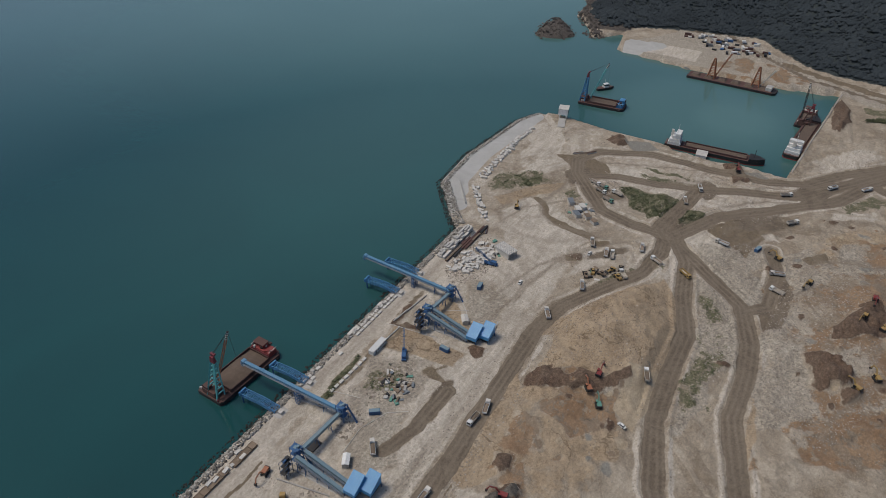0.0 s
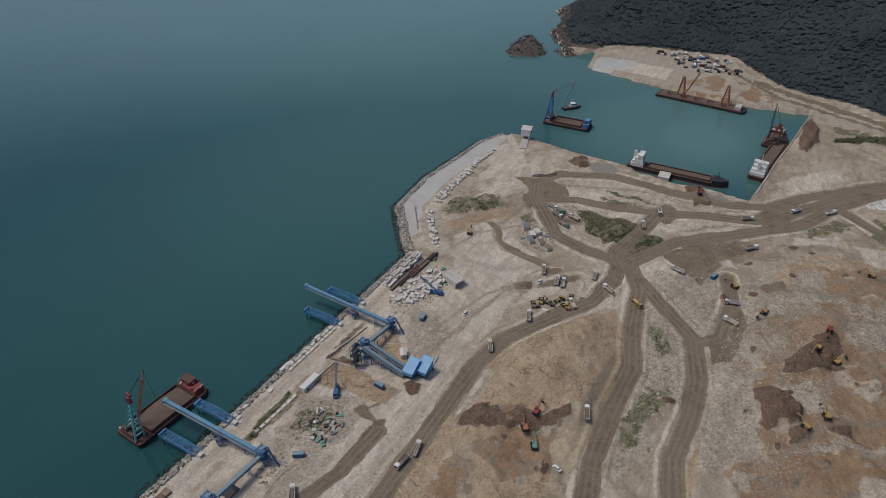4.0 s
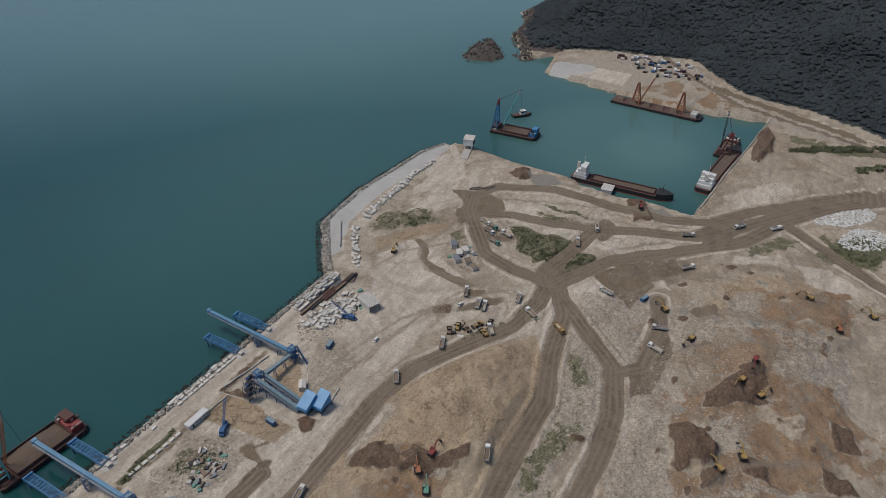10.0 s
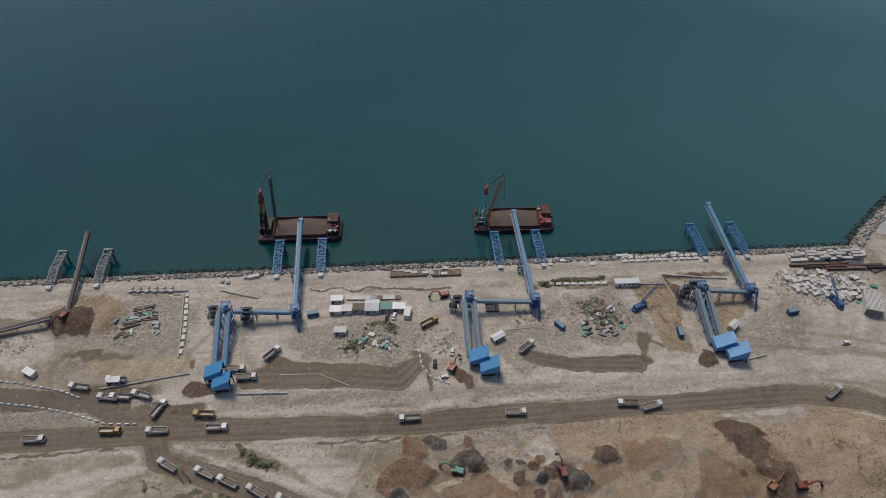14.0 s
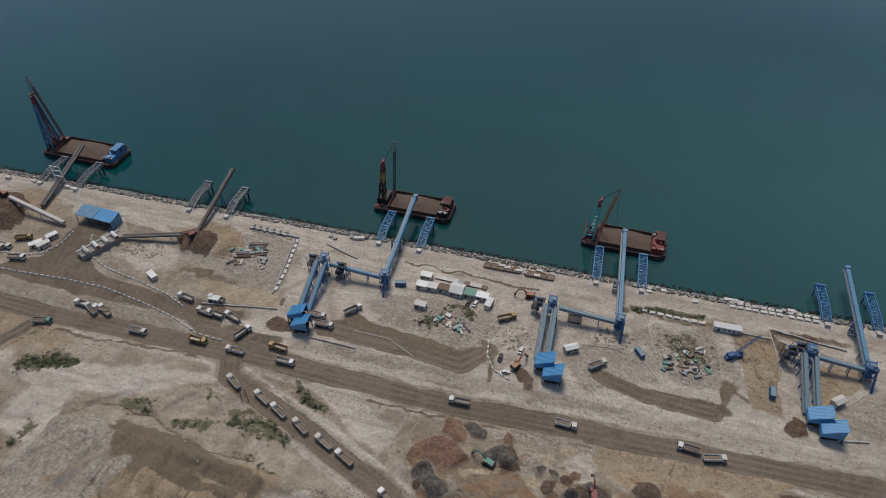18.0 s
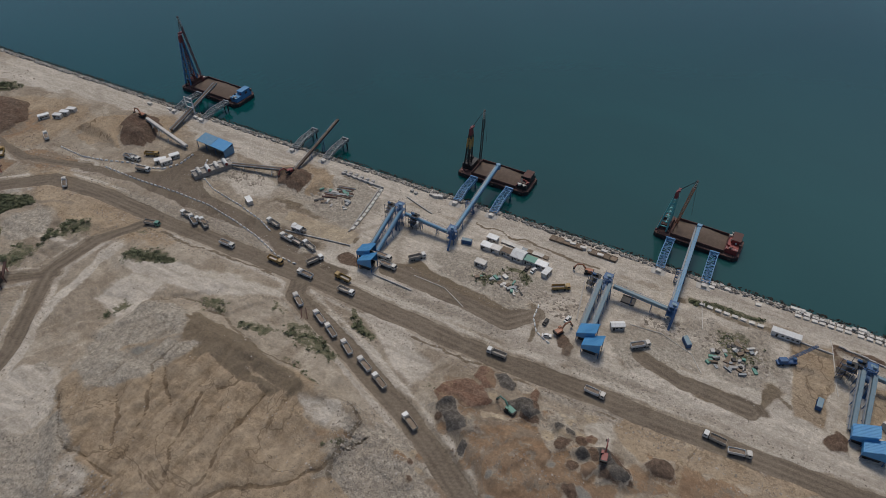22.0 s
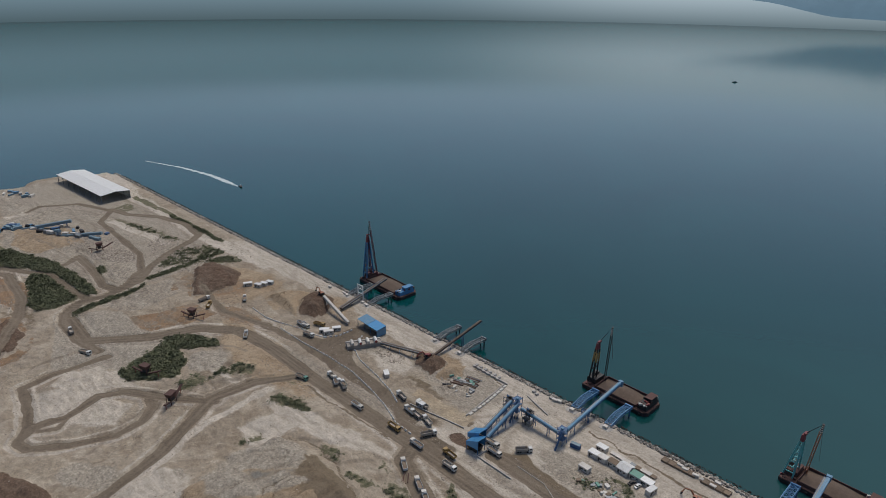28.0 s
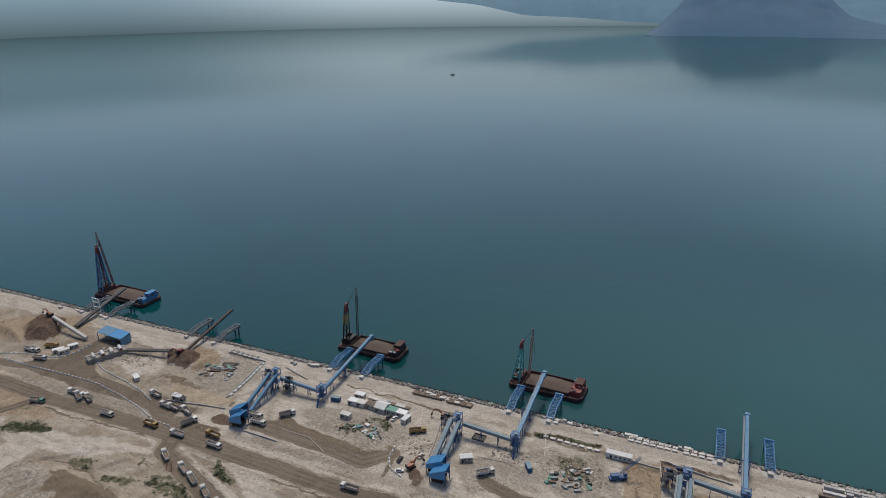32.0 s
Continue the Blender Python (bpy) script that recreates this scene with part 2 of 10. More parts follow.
def sea_material():
    m, nt, nodes, links, p = node_mat("sea_water")
    big = noise_fac(nt, 0.004, 4, 0.35, 0.65, distort=0.8)
    c = mixc(nt, big, (0.001, 0.041, 0.042), (0.002, 0.053, 0.053))
    a = nodes.new("ShaderNodeAttribute")
    a.attribute_name = "silt_haze"
    # basin silt, and farther east the paleness of aerial haze painted into the water
    c = mixc(nt, a.outputs["Fac"], c, (0.085, 0.165, 0.155))
    links.new(c, p.inputs["Base Color"])
    p.inputs["Roughness"].default_value = 0.1
    p.inputs["IOR"].default_value = 1.42
    w1 = noise_fac(nt, 0.35, 5, 0.2, 0.8, 0.6, stretch=(1.0, 0.55, 1.0))
    w2 = noise_fac(nt, 0.05, 3, 0.2, 0.8, 0.5, stretch=(1.0, 0.4, 1.0))
    s = nodes.new("ShaderNodeMath")
    s.operation = "MULTIPLY_ADD"
    links.new(w2, s.inputs[0])
    s.inputs[1].default_value = 2.0
    links.new(w1, s.inputs[2])
    bump(nt, p, s.outputs[0], 0.05, 0.5)
    return m


M_GROUND = ground_material()
M_SEA = sea_material()
M_BLUE_ROOF = paint("blue_sheet_roof", (0.06, 0.25, 0.50), (0.09, 0.30, 0.50), 0.45, 0.0, 0.3)
M_BLUE = paint("blue_gallery_sheet", (0.085, 0.22, 0.36), (0.16, 0.27, 0.34), 0.5, 0.0, 0.5)
M_BLUE_FADED = paint("faded_blue_sheet", (0.15, 0.24, 0.29), (0.22, 0.26, 0.27), 0.6, 0.0, 0.5)
M_NAVY = paint("blue_steelwork", (0.03, 0.10, 0.24), (0.05, 0.10, 0.17), 0.5, 0.0, 0.8)
M_DARK = paint("dark_steel", (0.028, 0.028, 0.03), (0.05, 0.04, 0.035), 0.6, 0.3, 0.8)
M_GREYSTEEL = paint("galvanised_steel", (0.215, 0.235, 0.25), (0.16, 0.165, 0.165), 0.55, 0.4, 0.6)
M_RUST = paint("rusty_deck", (0.105, 0.05, 0.04), (0.065, 0.04, 0.034), 0.85, 0.0, 0.3)
M_HULL = paint("dark_hull", (0.018, 0.016, 0.017), (0.05, 0.03, 0.028), 0.7, 0.0, 0.25)
M_CARGO = paint("brown_fill", (0.105, 0.074, 0.055), (0.15, 0.108, 0.08), 0.95, 0.0, 0.4, bump_s=0.6)
M_WHITE = paint("white_paint", (0.68, 0.68, 0.66), (0.5, 0.47, 0.43), 0.5, 0.0, 0.5, per_object=0.12)
M_CREAM = paint("dusty_white_sheet", (0.58, 0.55, 0.50), (0.42, 0.37, 0.32), 0.6, 0.0, 0.5, per_object=0.12)
M_CONC = paint("raw_concrete", (0.42, 0.40, 0.37), (0.33, 0.30, 0.27), 0.9, 0.0, 0.4, per_object=0.15, bump_s=0.3)
M_STONE = paint("armour_stone", (0.33, 0.30, 0.265), (0.19, 0.17, 0.15), 0.95, 0.0, 0.5, bump_s=0.5)
M_WETSTONE = paint("dark_wet_stone", (0.06, 0.055, 0.05), (0.11, 0.10, 0.085), 0.7, 0.0, 0.5, bump_s=0.5)
M_RED = paint("red_paint", (0.24, 0.035, 0.032), (0.16, 0.05, 0.04), 0.5, 0.0, 0.6)
M_ORANGE = paint("orange_paint", (0.36, 0.13, 0.06), (0.26, 0.13, 0.08), 0.5, 0.0, 0.6)
M_YELLOW = paint("yellow_paint", (0.38, 0.24, 0.07), (0.27, 0.19, 0.10), 0.5, 0.0, 0.6)
M_LOAD = paint("dusty_earth_load", (0.22, 0.17, 0.125), (0.15, 0.11, 0.08), 0.95, 0.0, 0.8, per_object=0.3, bump_s=0.5)
M_CRANE_BLUE = paint("crane_blue_paint", (0.06, 0.22, 0.42), (0.07, 0.17, 0.30), 0.5, 0.0, 0.6)
M_MAROON = paint("maroon_paint", (0.17, 0.022, 0.032), (0.10, 0.026, 0.032), 0.55, 0.0, 0.6)
M_BELT = paint("brown_belt", (0.12, 0.085, 0.062), (0.075, 0.058, 0.048), 0.9, 0.0, 0.5)
M_TEAL = paint("teal_paint", (0.10, 0.40, 0.40), (0.14, 0.30, 0.30), 0.5, 0.0, 0.6)
M_GREEN = paint("green_paint", (0.10, 0.26, 0.20), (0.14, 0.24, 0.19), 0.6, 0.0, 0.5)
M_RUBBER = paint("black_rubber", (0.02, 0.02, 0.02), (0.05, 0.045, 0.04), 0.9, 0.0, 1.5)
M_GLASS = paint("dark_glass", (0.02, 0.025, 0.03), (0.03, 0.035, 0.04), 0.12, 0.0, 0.5)
M_TYREDUST = paint("dusty_truck_bed", (0.50, 0.45, 0.385), (0.30, 0.25, 0.20), 0.9, 0.0, 0.6, per_object=0.3)
M_TIMBER = paint("weathered_timber", (0.22, 0.16, 0.11), (0.13, 0.10, 0.075), 0.9, 0.0, 0.6, per_object=0.2)


def foliage(name, a, b):
    m, nt, nodes, links, p = node_mat(name)
    g = nodes.new("ShaderNodeNewGeometry")
    c = mixc(nt, g.outputs["Random Per Island"], a, b)
    f = noise_fac(nt, 0.02, 4, 0.3, 0.7)
    c = mixc(nt, f, c, tuple(0.7 * x for x in a))
    links.new(c, p.inputs["Base Color"])
    p.inputs["Roughness"].default_value = 0.85
    p.inputs["Specular IOR Level"].default_value = 0.15
    return m


M_SHRUB = foliage("shrub_leaves", (0.13, 0.14, 0.078), (0.22, 0.215, 0.135))
# leaf colours shifted to blue-grey: haze over the hill is painted in
M_WOOD = foliage("hazed_woodland_leaves", (0.036, 0.045, 0.051), (0.047, 0.056, 0.062))


# ---- mesh helpers ----
def part(name, bm, mat, parent=None, label="", smooth=False):
    me = bpy.data.meshes.new(name)
    bmesh.ops.recalc_face_normals(bm, faces=bm.faces)
    if smooth:
        for f in bm.faces:
            f.smooth = True
    bm.to_mesh(me)
    bm.free()
    for m_ in (mat if isinstance(mat, (list, tuple)) else [mat]):
        me.materials.append(m_)
    ob = new(name, me)
    if parent is not None:
        ob.parent = parent
    if label:
        ob["label"] = label
    return ob


def thing(name, label, category, x=0, y=0, z=0, rz=0, group="", kind=""):
    ob = new(name)
    ob.matrix_basis = pose(x, y, z, 0, 0, rz)
    ob.empty_display_size = 0.5
    return tagged(ob, label, category, group, kind)


def bx(bm, cx, cy, cz, sx, sy, sz, rz=0.0, taper=1.0, ry=0.0):
    """A box with its centre and sizes; taper scales its top."""
    m = pose(cx, cy, cz, 0, ry, rz)
    vs = []
    for k in (-0.5, 0.5):
        s = taper if k > 0 else 1.0
        for i, j in ((-0.5, -0.5), (0.5, -0.5), (0.5, 0.5), (-0.5, 0.5)):
            vs.append(bm.verts.new(m @ Vector((i * sx * s, j * sy * s, k * sz))))
    for f in ((0, 3, 2, 1), (4, 5, 6, 7), (0, 1, 5, 4), (1, 2, 6, 5), (2, 3, 7, 6), (3, 0, 4, 7)):
        bm.faces.new([vs[i] for i in f])
    return bm


def beam(bm, a, b, w, h=None, n=4):
    """A bar from a to b, w wide and h high (n=4), or a tube of n sides."""
    a, b = Vector(a), Vector(b)
    h = h or w
    d = (b - a).normalized()
    side = d.cross(Vector((0, 0, 1)))
    side = side.normalized() if side.length > 1e-4 else Vector((1, 0, 0))
    up = side.cross(d)
    rings = []
    for p0 in (a, b):
        ring = []
        for i in range(n):
            t = 2 * math.pi * (i + 0.5) / n
            k = math.sqrt(2) if n == 4 else 1.0
            ring.append(bm.verts.new(p0 + side * (math.cos(t) * w / 2 * k) + up * (math.sin(t) * h / 2 * k)))
        rings.append(ring)
    for i in range(n):
        j = (i + 1) % n
        bm.faces.new((rings[0][i], rings[0][j], rings[1][j], rings[1][i]))
    bm.faces.new(rings[0][::-1])
    bm.faces.new(rings[1])
    return bm


def prism(bm, pts, z0, z1):
    """An upright prism over a plan outline."""
    lo = [bm.verts.new((x, y, z0)) for x, y in pts]
    hi = [bm.verts.new((x, y, z1)) for x, y in pts]
    n = len(pts)
    for i in range(n):
        j = (i + 1) % n
        bm.faces.new((lo[i], lo[j], hi[j], hi[i]))
    bm.faces.new(lo[::-1])
    bm.faces.new(hi)
    return bm


def lattice(bm, a, b, w, h, bays, t=0.25, diag=True):
    """A four-chord lattice girder from a to b."""
    a, b = Vector(a), Vector(b)
    d = (b - a).normalized()
    side = d.cross(Vector((0, 0, 1)))
    side = side.normalized() if side.length > 1e-3 else Vector((1, 0, 0))
    up = side.cross(d)
    o = [side * (sx * w / 2) + up * (sz * h / 2) for sx, sz in ((-1, -1), (1, -1), (1, 1), (-1, 1))]
    for q in o:
        beam(bm, a + q, b + q, t)
    for i in range(bays + 1):
        p0 = a.lerp(b, i / bays)
        for k in range(4):
            beam(bm, p0 + o[k], p0 + o[(k + 1) % 4], t * 0.7)
        if diag and i < bays:
            p1 = a.lerp(b, (i + 1) / bays)
            for k in range(4):
                s0, s1 = (k, (k + 1) % 4) if i % 2 else ((k + 1) % 4, k)
                beam(bm, p0 + o[s0], p1 + o[s1], t * 0.6)
    return bm


def np_mesh(name, verts, faces, mat, smooth=False):
    """A mesh from numpy arrays of verts and equal-sided faces."""
    me = bpy.data.meshes.new(name)
    verts = np.asarray(verts, dtype=np.float32)
    faces = np.asarray(faces, dtype=np.int32)
    k = faces.shape[1]
    me.vertices.add(len(verts))
    me.vertices.foreach_set("co", verts.ravel())
    me.loops.add(faces.size)
    me.loops.foreach_set("vertex_index", faces.ravel())
    me.polygons.add(len(faces))
    me.polygons.foreach_set("loop_start", np.arange(0, faces.size, k, dtype=np.int32))
    if smooth:
        me.polygons.foreach_set("use_smooth", np.ones(len(faces), dtype=bool))
    me.update(calc_edges=True)
    me.materials.append(mat)
    return me


# ---- terrain ----
QUAY = 78.0
COAST = [(-3200, -700), (-1400, -350), (-900, -180), (-735, -60), (-765, 20), (-740, 62), (-712, QUAY), (335, QUAY), (348, 90), (386, 121), (440, 126), (493, 121), (523, 119),
         (550, 108), (554, 88), (546, 29), (546, -11), (538, -58), (540, -121), (751, -143), (738, -61), (748, 11), (766, 102), (800, 108),
         (822, 112), (800, 128), (790, 142), (822, 158), (868, 190), (930, 196), (969, 222), (1064, 215), (1500, 330), (3200, 700), (3200, -3200), (-3200, -3200)]
ISLET = [(755, 196), (768, 168), (786, 156), (800, 164), (830, 188), (850, 204), (832, 218), (795, 215), (765, 210)]


def seg_dist(X, Y, pts, closed=False):
    """Distance to a polyline, and how far along it."""
    best = np.full(X.shape, 1e9)
    n = len(pts)
    for i in range(n if closed else n - 1):
        ax, ay = pts[i]
        bx_, by_ = pts[(i + 1) % n]
        dx, dy = bx_ - ax, by_ - ay
        t = np.clip(((X - ax) * dx + (Y - ay) * dy) / (dx * dx + dy * dy + 1e-9), 0, 1)
        best = np.minimum(best, np.hypot(X - ax - t * dx, Y - ay - t * dy))
    return best


def inside(X, Y, pts):
    r = np.zeros(X.shape, bool)
    n = len(pts)
    for i in range(n):
        ax, ay = pts[i]
        bx_, by_ = pts[(i + 1) % n]
        c = ((ay > Y) != (by_ > Y)) & (X < (bx_ - ax) * (Y - ay) / (by_ - ay + 1e-12) + ax)
        r ^= c
    return r


def sdist(X, Y, pts):
    d = seg_dist(X, Y, pts, True)
    return np.where(inside(X, Y, pts), d, -d)


def smooth01(v, lo, hi):
    t = np.clip((v - lo) / (hi - lo), 0, 1)
    return t * t * (3 - 2 * t)


def vnoise(X, Y, scale, seed):
    """Smooth value noise on arrays, 0 to 1."""
    rs = np.random.RandomState(seed)
    tab = rs.rand(256, 256)
    u, v = X / scale + 1000.5, Y / scale + 1000.5
    iu, iv = np.floor(u).astype(int), np.floor(v).astype(int)
    fu, fv = u - iu, v - iv
    fu, fv = fu * fu * (3 - 2 * fu), fv * fv * (3 - 2 * fv)
    a, b = tab[iu % 256, iv % 256], tab[(iu + 1) % 256, iv % 256]
    c, d = tab[iu % 256, (iv + 1) % 256], tab[(iu + 1) % 256, (iv + 1) % 256]
    return (a * (1 - fu) + b * fu) * (1 - fv) + (c * (1 - fu) + d * fu) * fv


def fbm(X, Y, scale, seed, octaves=4):
    return sum(vnoise(X, Y, scale / 2 ** o, seed + o) * 0.5 ** o for o in range(octaves)) / sum(0.5 ** o for o in range(octaves))


def ridge(X, Y, scale, seed):
    """Sharp crests where a noise crosses its middle, 0 to 1."""
    return 1 - np.abs(2 * fbm(X, Y, scale, seed, 2) - 1)


def blob(X, Y, cx, cy, rx, ry, rot=0.0, soft=0.5):
    """A soft ellipse mask, 0.5 on its edge."""
    c, s = math.cos(radians(rot)), math.sin(radians(rot))
    u, v = ((X - cx) * c + (Y - cy) * s) / rx, (-(X - cx) * s + (Y - cy) * c) / ry
    return 1 - smooth01(np.hypot(u, v), 1 - soft, 1 + soft)


# plan outlines of the soil patches, heaps and yards
POLY_ROAD = []
POLY_ROAD.append([(-228.8, -12.6), (-214, -7.2), (-181.3, -3.1), (-158.1, 10.7), (-156.5, 35.1), (-153.5, 43.1), (-137.5, 44.8), (-134.1, 15.6), (-115.9, 4.7), (-81.2, 2.4), (-55.1, -1.1), (-40.6, -6.3), (-40, -16.3), (-57.5, -10.8), (-84.7, -8.8), (-116.7, -9.1), (-148.4, -6.8), (-182.6, -9.3), (-211.3, -12.6)])
POLY_ROAD.append([(348, -129.2), (355.5, -141.9), (377.2, -140.7), (398.8, -130.1), (394.4, -140.8), (375.3, -148.5), (337.2, -146), (326.9, -138.1)])
POLY_DARK = []
POLY_DARK.append([(-222.4, 30.3), (-227.3, 50.3), (-208.9, 54.8), (-193.7, 45.1), (-189.9, 28.7), (-200.6, 21.6)])
POLY_DARK.append([(-97, 45), (-80, 53.5), (-72.2, 49.2), (-70.9, 32.8), (-77.2, 31.4)])
POLY_DARK.append([(-338.6, -1.0), (-343.9, 19.2), (-305.8, 26.6), (-286.0, 11.8), (-284.9, -10.9), (-290.8, -23.3)])
POLY_DARK.append([(315.7, -163.9), (326, -168.3), (318.6, -185.3), (311.5, -189.4), (299.8, -185.1), (294.6, -172.6)])
POLY_DARK.append([(341.4, -167.2), (364.3, -181.9), (352.4, -194.8), (343.2, -192.8), (343.5, -180)])
POLY_DARK.append([(375.8, -183.6), (382.8, -198), (372.6, -195.8), (368.4, -186.3)])
POLY_DARK.append([(298, -184), (301, -190.9), (295.9, -191.6), (292.2, -183.4)])
POLY_DARK.append([(308.7, -200), (311.4, -208.4), (306.2, -208.9), (304.3, -202)])
POLY_DARK.append([(665.1, -142), (705.6, -153.1), (675.7, -159.5), (645.6, -149)])
POLY_DARK.append([(-162.2, -198.1), (-131.4, -181.9), (-111.2, -179.5), (-105.8, -198), (-117.7, -213)])
POLY_DARK.append([(340.3, -5.8), (349.1, -11.8), (350, -22.2), (340.7, -16.5)])
POLY_TAN = []
POLY_TAN.append([(-248.6, 18.2), (-245.3, 36.8), (-230.5, 47.3), (-218.9, 27.7), (-200.4, 16.3), (-218.1, 16.8)])
POLY_TAN.append([(-68.2, 35.3), (-72.4, 53.6), (-61.7, 54.3), (-55.2, 42.8), (-62.2, 34.3)])
POLY_TAN.append([(-72, -120.7), (-78.5, -79.1), (-53.1, -74.8), (-19.2, -79), (21.1, -80.7), (45.7, -82.4), (49.7, -91.9), (54.6, -112), (60, -126.6), (16.4, -170.7), (-16, -184.9), (-37.1, -167.9), (-55, -149.5), (-71.5, -133.2)])
POLY_TAN.append([(334.5, -195.4), (331.3, -210.9), (321.8, -214.6), (320.8, -197.1)])
POLY_TAN.append([(255.9, -17.6), (287.1, -33), (316.9, -49.9), (349.3, -73.9), (332.8, -86.5), (302.8, -97.1)])
POND = POLY_TAN[2]
POLY_WET = []
POLY_WET.append([(-61, 14.8), (-36.1, 16.2), (-17, 15.1), (-16.9, 9.9), (-37.4, 7.5), (-57.3, 8.4)])
POLY_WET.append([(-53.9, -75.6), (-35, -71.7), (-16.8, -80.9), (-0.1, -89.4), (15.7, -89.6), (13.3, -95.5), (-22.2, -90.3), (-46.4, -82.7)])
POLY_WET.append([(252.6, -90.2), (264.1, -97.6), (253.8, -99.9), (240.6, -100.2), (238.3, -96.2)])
POLY_WET.append([(339, -6.6), (351.5, -14.8), (353.6, -22.4), (342.6, -19.7), (336.1, -10.4)])
POLY_RED = []
POLY_RED.append([(256.3, -168.6), (274.1, -177.8), (294.8, -205.9), (310, -222.5), (313.4, -237.2), (297.3, -237.8)])
POLY_RED.append([(444.7, -182), (461.1, -203), (474.4, -231.7), (449.1, -232.6), (436.2, -205), (432.8, -187.2)])
POLY_RED.append([(353.4, -201.1), (370, -210.6), (395.6, -234.4), (339.4, -236.3), (340.3, -221.9)])
POLY_RED.append([(-68.8, -211), (-75.4, -183.7), (-56.2, -172.4), (-44.6, -188), (-43.8, -199.5), (-57.3, -215.3)])
POLY_RED.append([(422.9, -148.7), (423.4, -162.1), (412.6, -156.3), (412.8, -150.5)])
POLY_BLUEGREY = []
POLY_BLUEGREY.append([(-73.6, -122.2), (-69.7, -109.5), (-53.3, -120), (-59.9, -130.5)])
POLY_BLUEGREY.append([(-66.8, -111.3), (-43.8, -84.7), (-32.5, -95.9), (-42.4, -109.6)])
POLY_PALE = []
POLY_PALE.append([(764.7, 87), (812.7, 64), (796.8, 2.2), (751.4, 16.3)])
POLY_PALE.append([(23.3, -89.7), (39.3, -81.5), (46.3, -88.5), (34.4, -93.2)])
POLY_PALE.append([(-239.4, -108), (-191.7, -111.4), (-202.6, -129.1), (-196.6, -147), (-226.1, -145.6), (-234.4, -134.8)])
POLY_PALE.append([(-86.2, -159.7), (-84.5, -128.2), (-67.6, -137.8), (-77.7, -159.6)])
POLY_PALE.append([(381.9, -67.3), (388.7, -72.8), (368.7, -79.6), (362.8, -75.1)])
POLY_PALE.append([(399.1, -78), (418, -87.8), (417.3, -96.3), (399.1, -96.3), (391.3, -89)])
POLY_PALE.append([(-192.1, 49), (-171.6, 53.5), (-166.9, 46.7), (-143.1, 44.4), (-128.7, 47.4), (-98.8, 45.4), (-107.7, 51.6), (-135.7, 51.2), (-186, 60.5)])
POLY_VEG = []
POLY_VEG.append([(447.5, -11.7), (456.1, -13.9), (450.5, -40.3), (453.5, -53), (422.4, -51.8), (423.5, -28.6)])
POLY_VEG.append([(425, -59.6), (442.4, -64), (444.8, -75.3), (432.9, -76.3), (419.5, -63.9)])
POLY_GREY = []
POLY_GREY.append([(-139.4, 22.6), (-140.3, 41.9), (-130.2, 46), (-114.4, 31.1), (-124.5, 17.1)])
POLY_GREY.append([(382.8, -92.1), (395.2, -107.4), (378.9, -129.2), (352.9, -134.9), (350.1, -125.3), (365.1, -105.9)])
GULLIES = []
# the crest of the bank round the silted pond
RIM = [(-85.3, -101.2), (-80.3, -90.5), (-75.2, -79.4), (-62.1, -70.3), (-37.4, -73.6), (-11.1, -80.5), (13.7, -79.8), (30.7, -82.4), (43.5, -82.1), (50.1, -86.4), (51.6, -96), (51.7, -103.2)]
# soil patches: kind and outline, later ones lie over earlier ones
ZONES = []


def zone(kind, *pts):
    if kind == "gully":
        GULLIES.append(list(pts))
    else:
        ZONES.append((kind, list(pts)))


zone("stony", (-720, 50), (-430, 48), (-352, 30), (-340, -40), (-352, -76), (-500, -108), (-740, -60))
zone("grey", (-700, 46), (-560, 40), (-440, 20), (-372, -20), (-360, -60), (-480, -80), (-720, -40))
zone("grey", (-60, 22), (-27, 19), (-30, 56), (-56, 57))
zone('redmix', (393.1, -143.1), (443.7, -171.9), (470.6, -208.5), (264.5, -215.5), (224.3, -147.6), (264.6, -148.5), (315.3, -145.1))
zone('tan', (213.9, -33.7), (279.2, -35.5), (317.4, -59.6), (331.8, -83.9), (296.3, -95.4), (263, -95.8), (242.4, -81.8), (196.5, -94.6), (163, -43.9), (182.5, -37.2))
zone('gully', (9.2, -94), (9.3, -105.2), (9.2, -118.8), (11.9, -131.6), (11.7, -143.6))
zone('gully', (-42.1, -87.9), (-40.6, -100), (-42.6, -108.2), (-33.5, -116.9), (-28.1, -126.8), (-27.1, -132.4))
zone('gully', (-4.1, -89.3), (-4.5, -96.3), (-9.9, -100.9))
zone('gully', (-68.8, -135.8), (-54.7, -147.2), (-43, -152.6), (-35, -151.1), (-17.4, -152.7))
zone('gully', (-42.8, -101.2), (-31.5, -109.1), (-21.9, -117.1))
zone('gully', (-14.3, -106.6), (-10.5, -117.3), (-7.1, -130.5), (-0.1, -143.4))
zone('gully', (-46.4, -123.8), (-36.4, -131.2), (-29.1, -142.3))
zone('gully', (42, -78.1), (49.9, -83.4), (51, -93.5), (50.4, -102.5), (54.2, -111.6))
zone('gully', (-80, -76), (-72, -66), (-58, -63), (-40, -66), (-30, -70), (-8, -76), (12, -75))
zone('bush', (-119.8, -55.1), (-115.0, -48.7), (-91.2, -47.6), (-88.1, -51.8), (-99.6, -56.5), (-113.5, -61.8))
zone('scrub', (-63.2, -59.6), (-56.5, -54.7), (-40.5, -55.1), (-36.9, -63.2), (-46.4, -65.8))
zone('bush', (-97.7, -90.9), (-95.3, -83.7), (-88.2, -78.3), (-83.9, -80.1), (-87.3, -88.1), (-91.8, -96.2))
zone('scrub', (-30.3, -67.3), (-23.1, -61.0), (-11.5, -62.3), (-12.7, -67.4), (-24.6, -70.0))
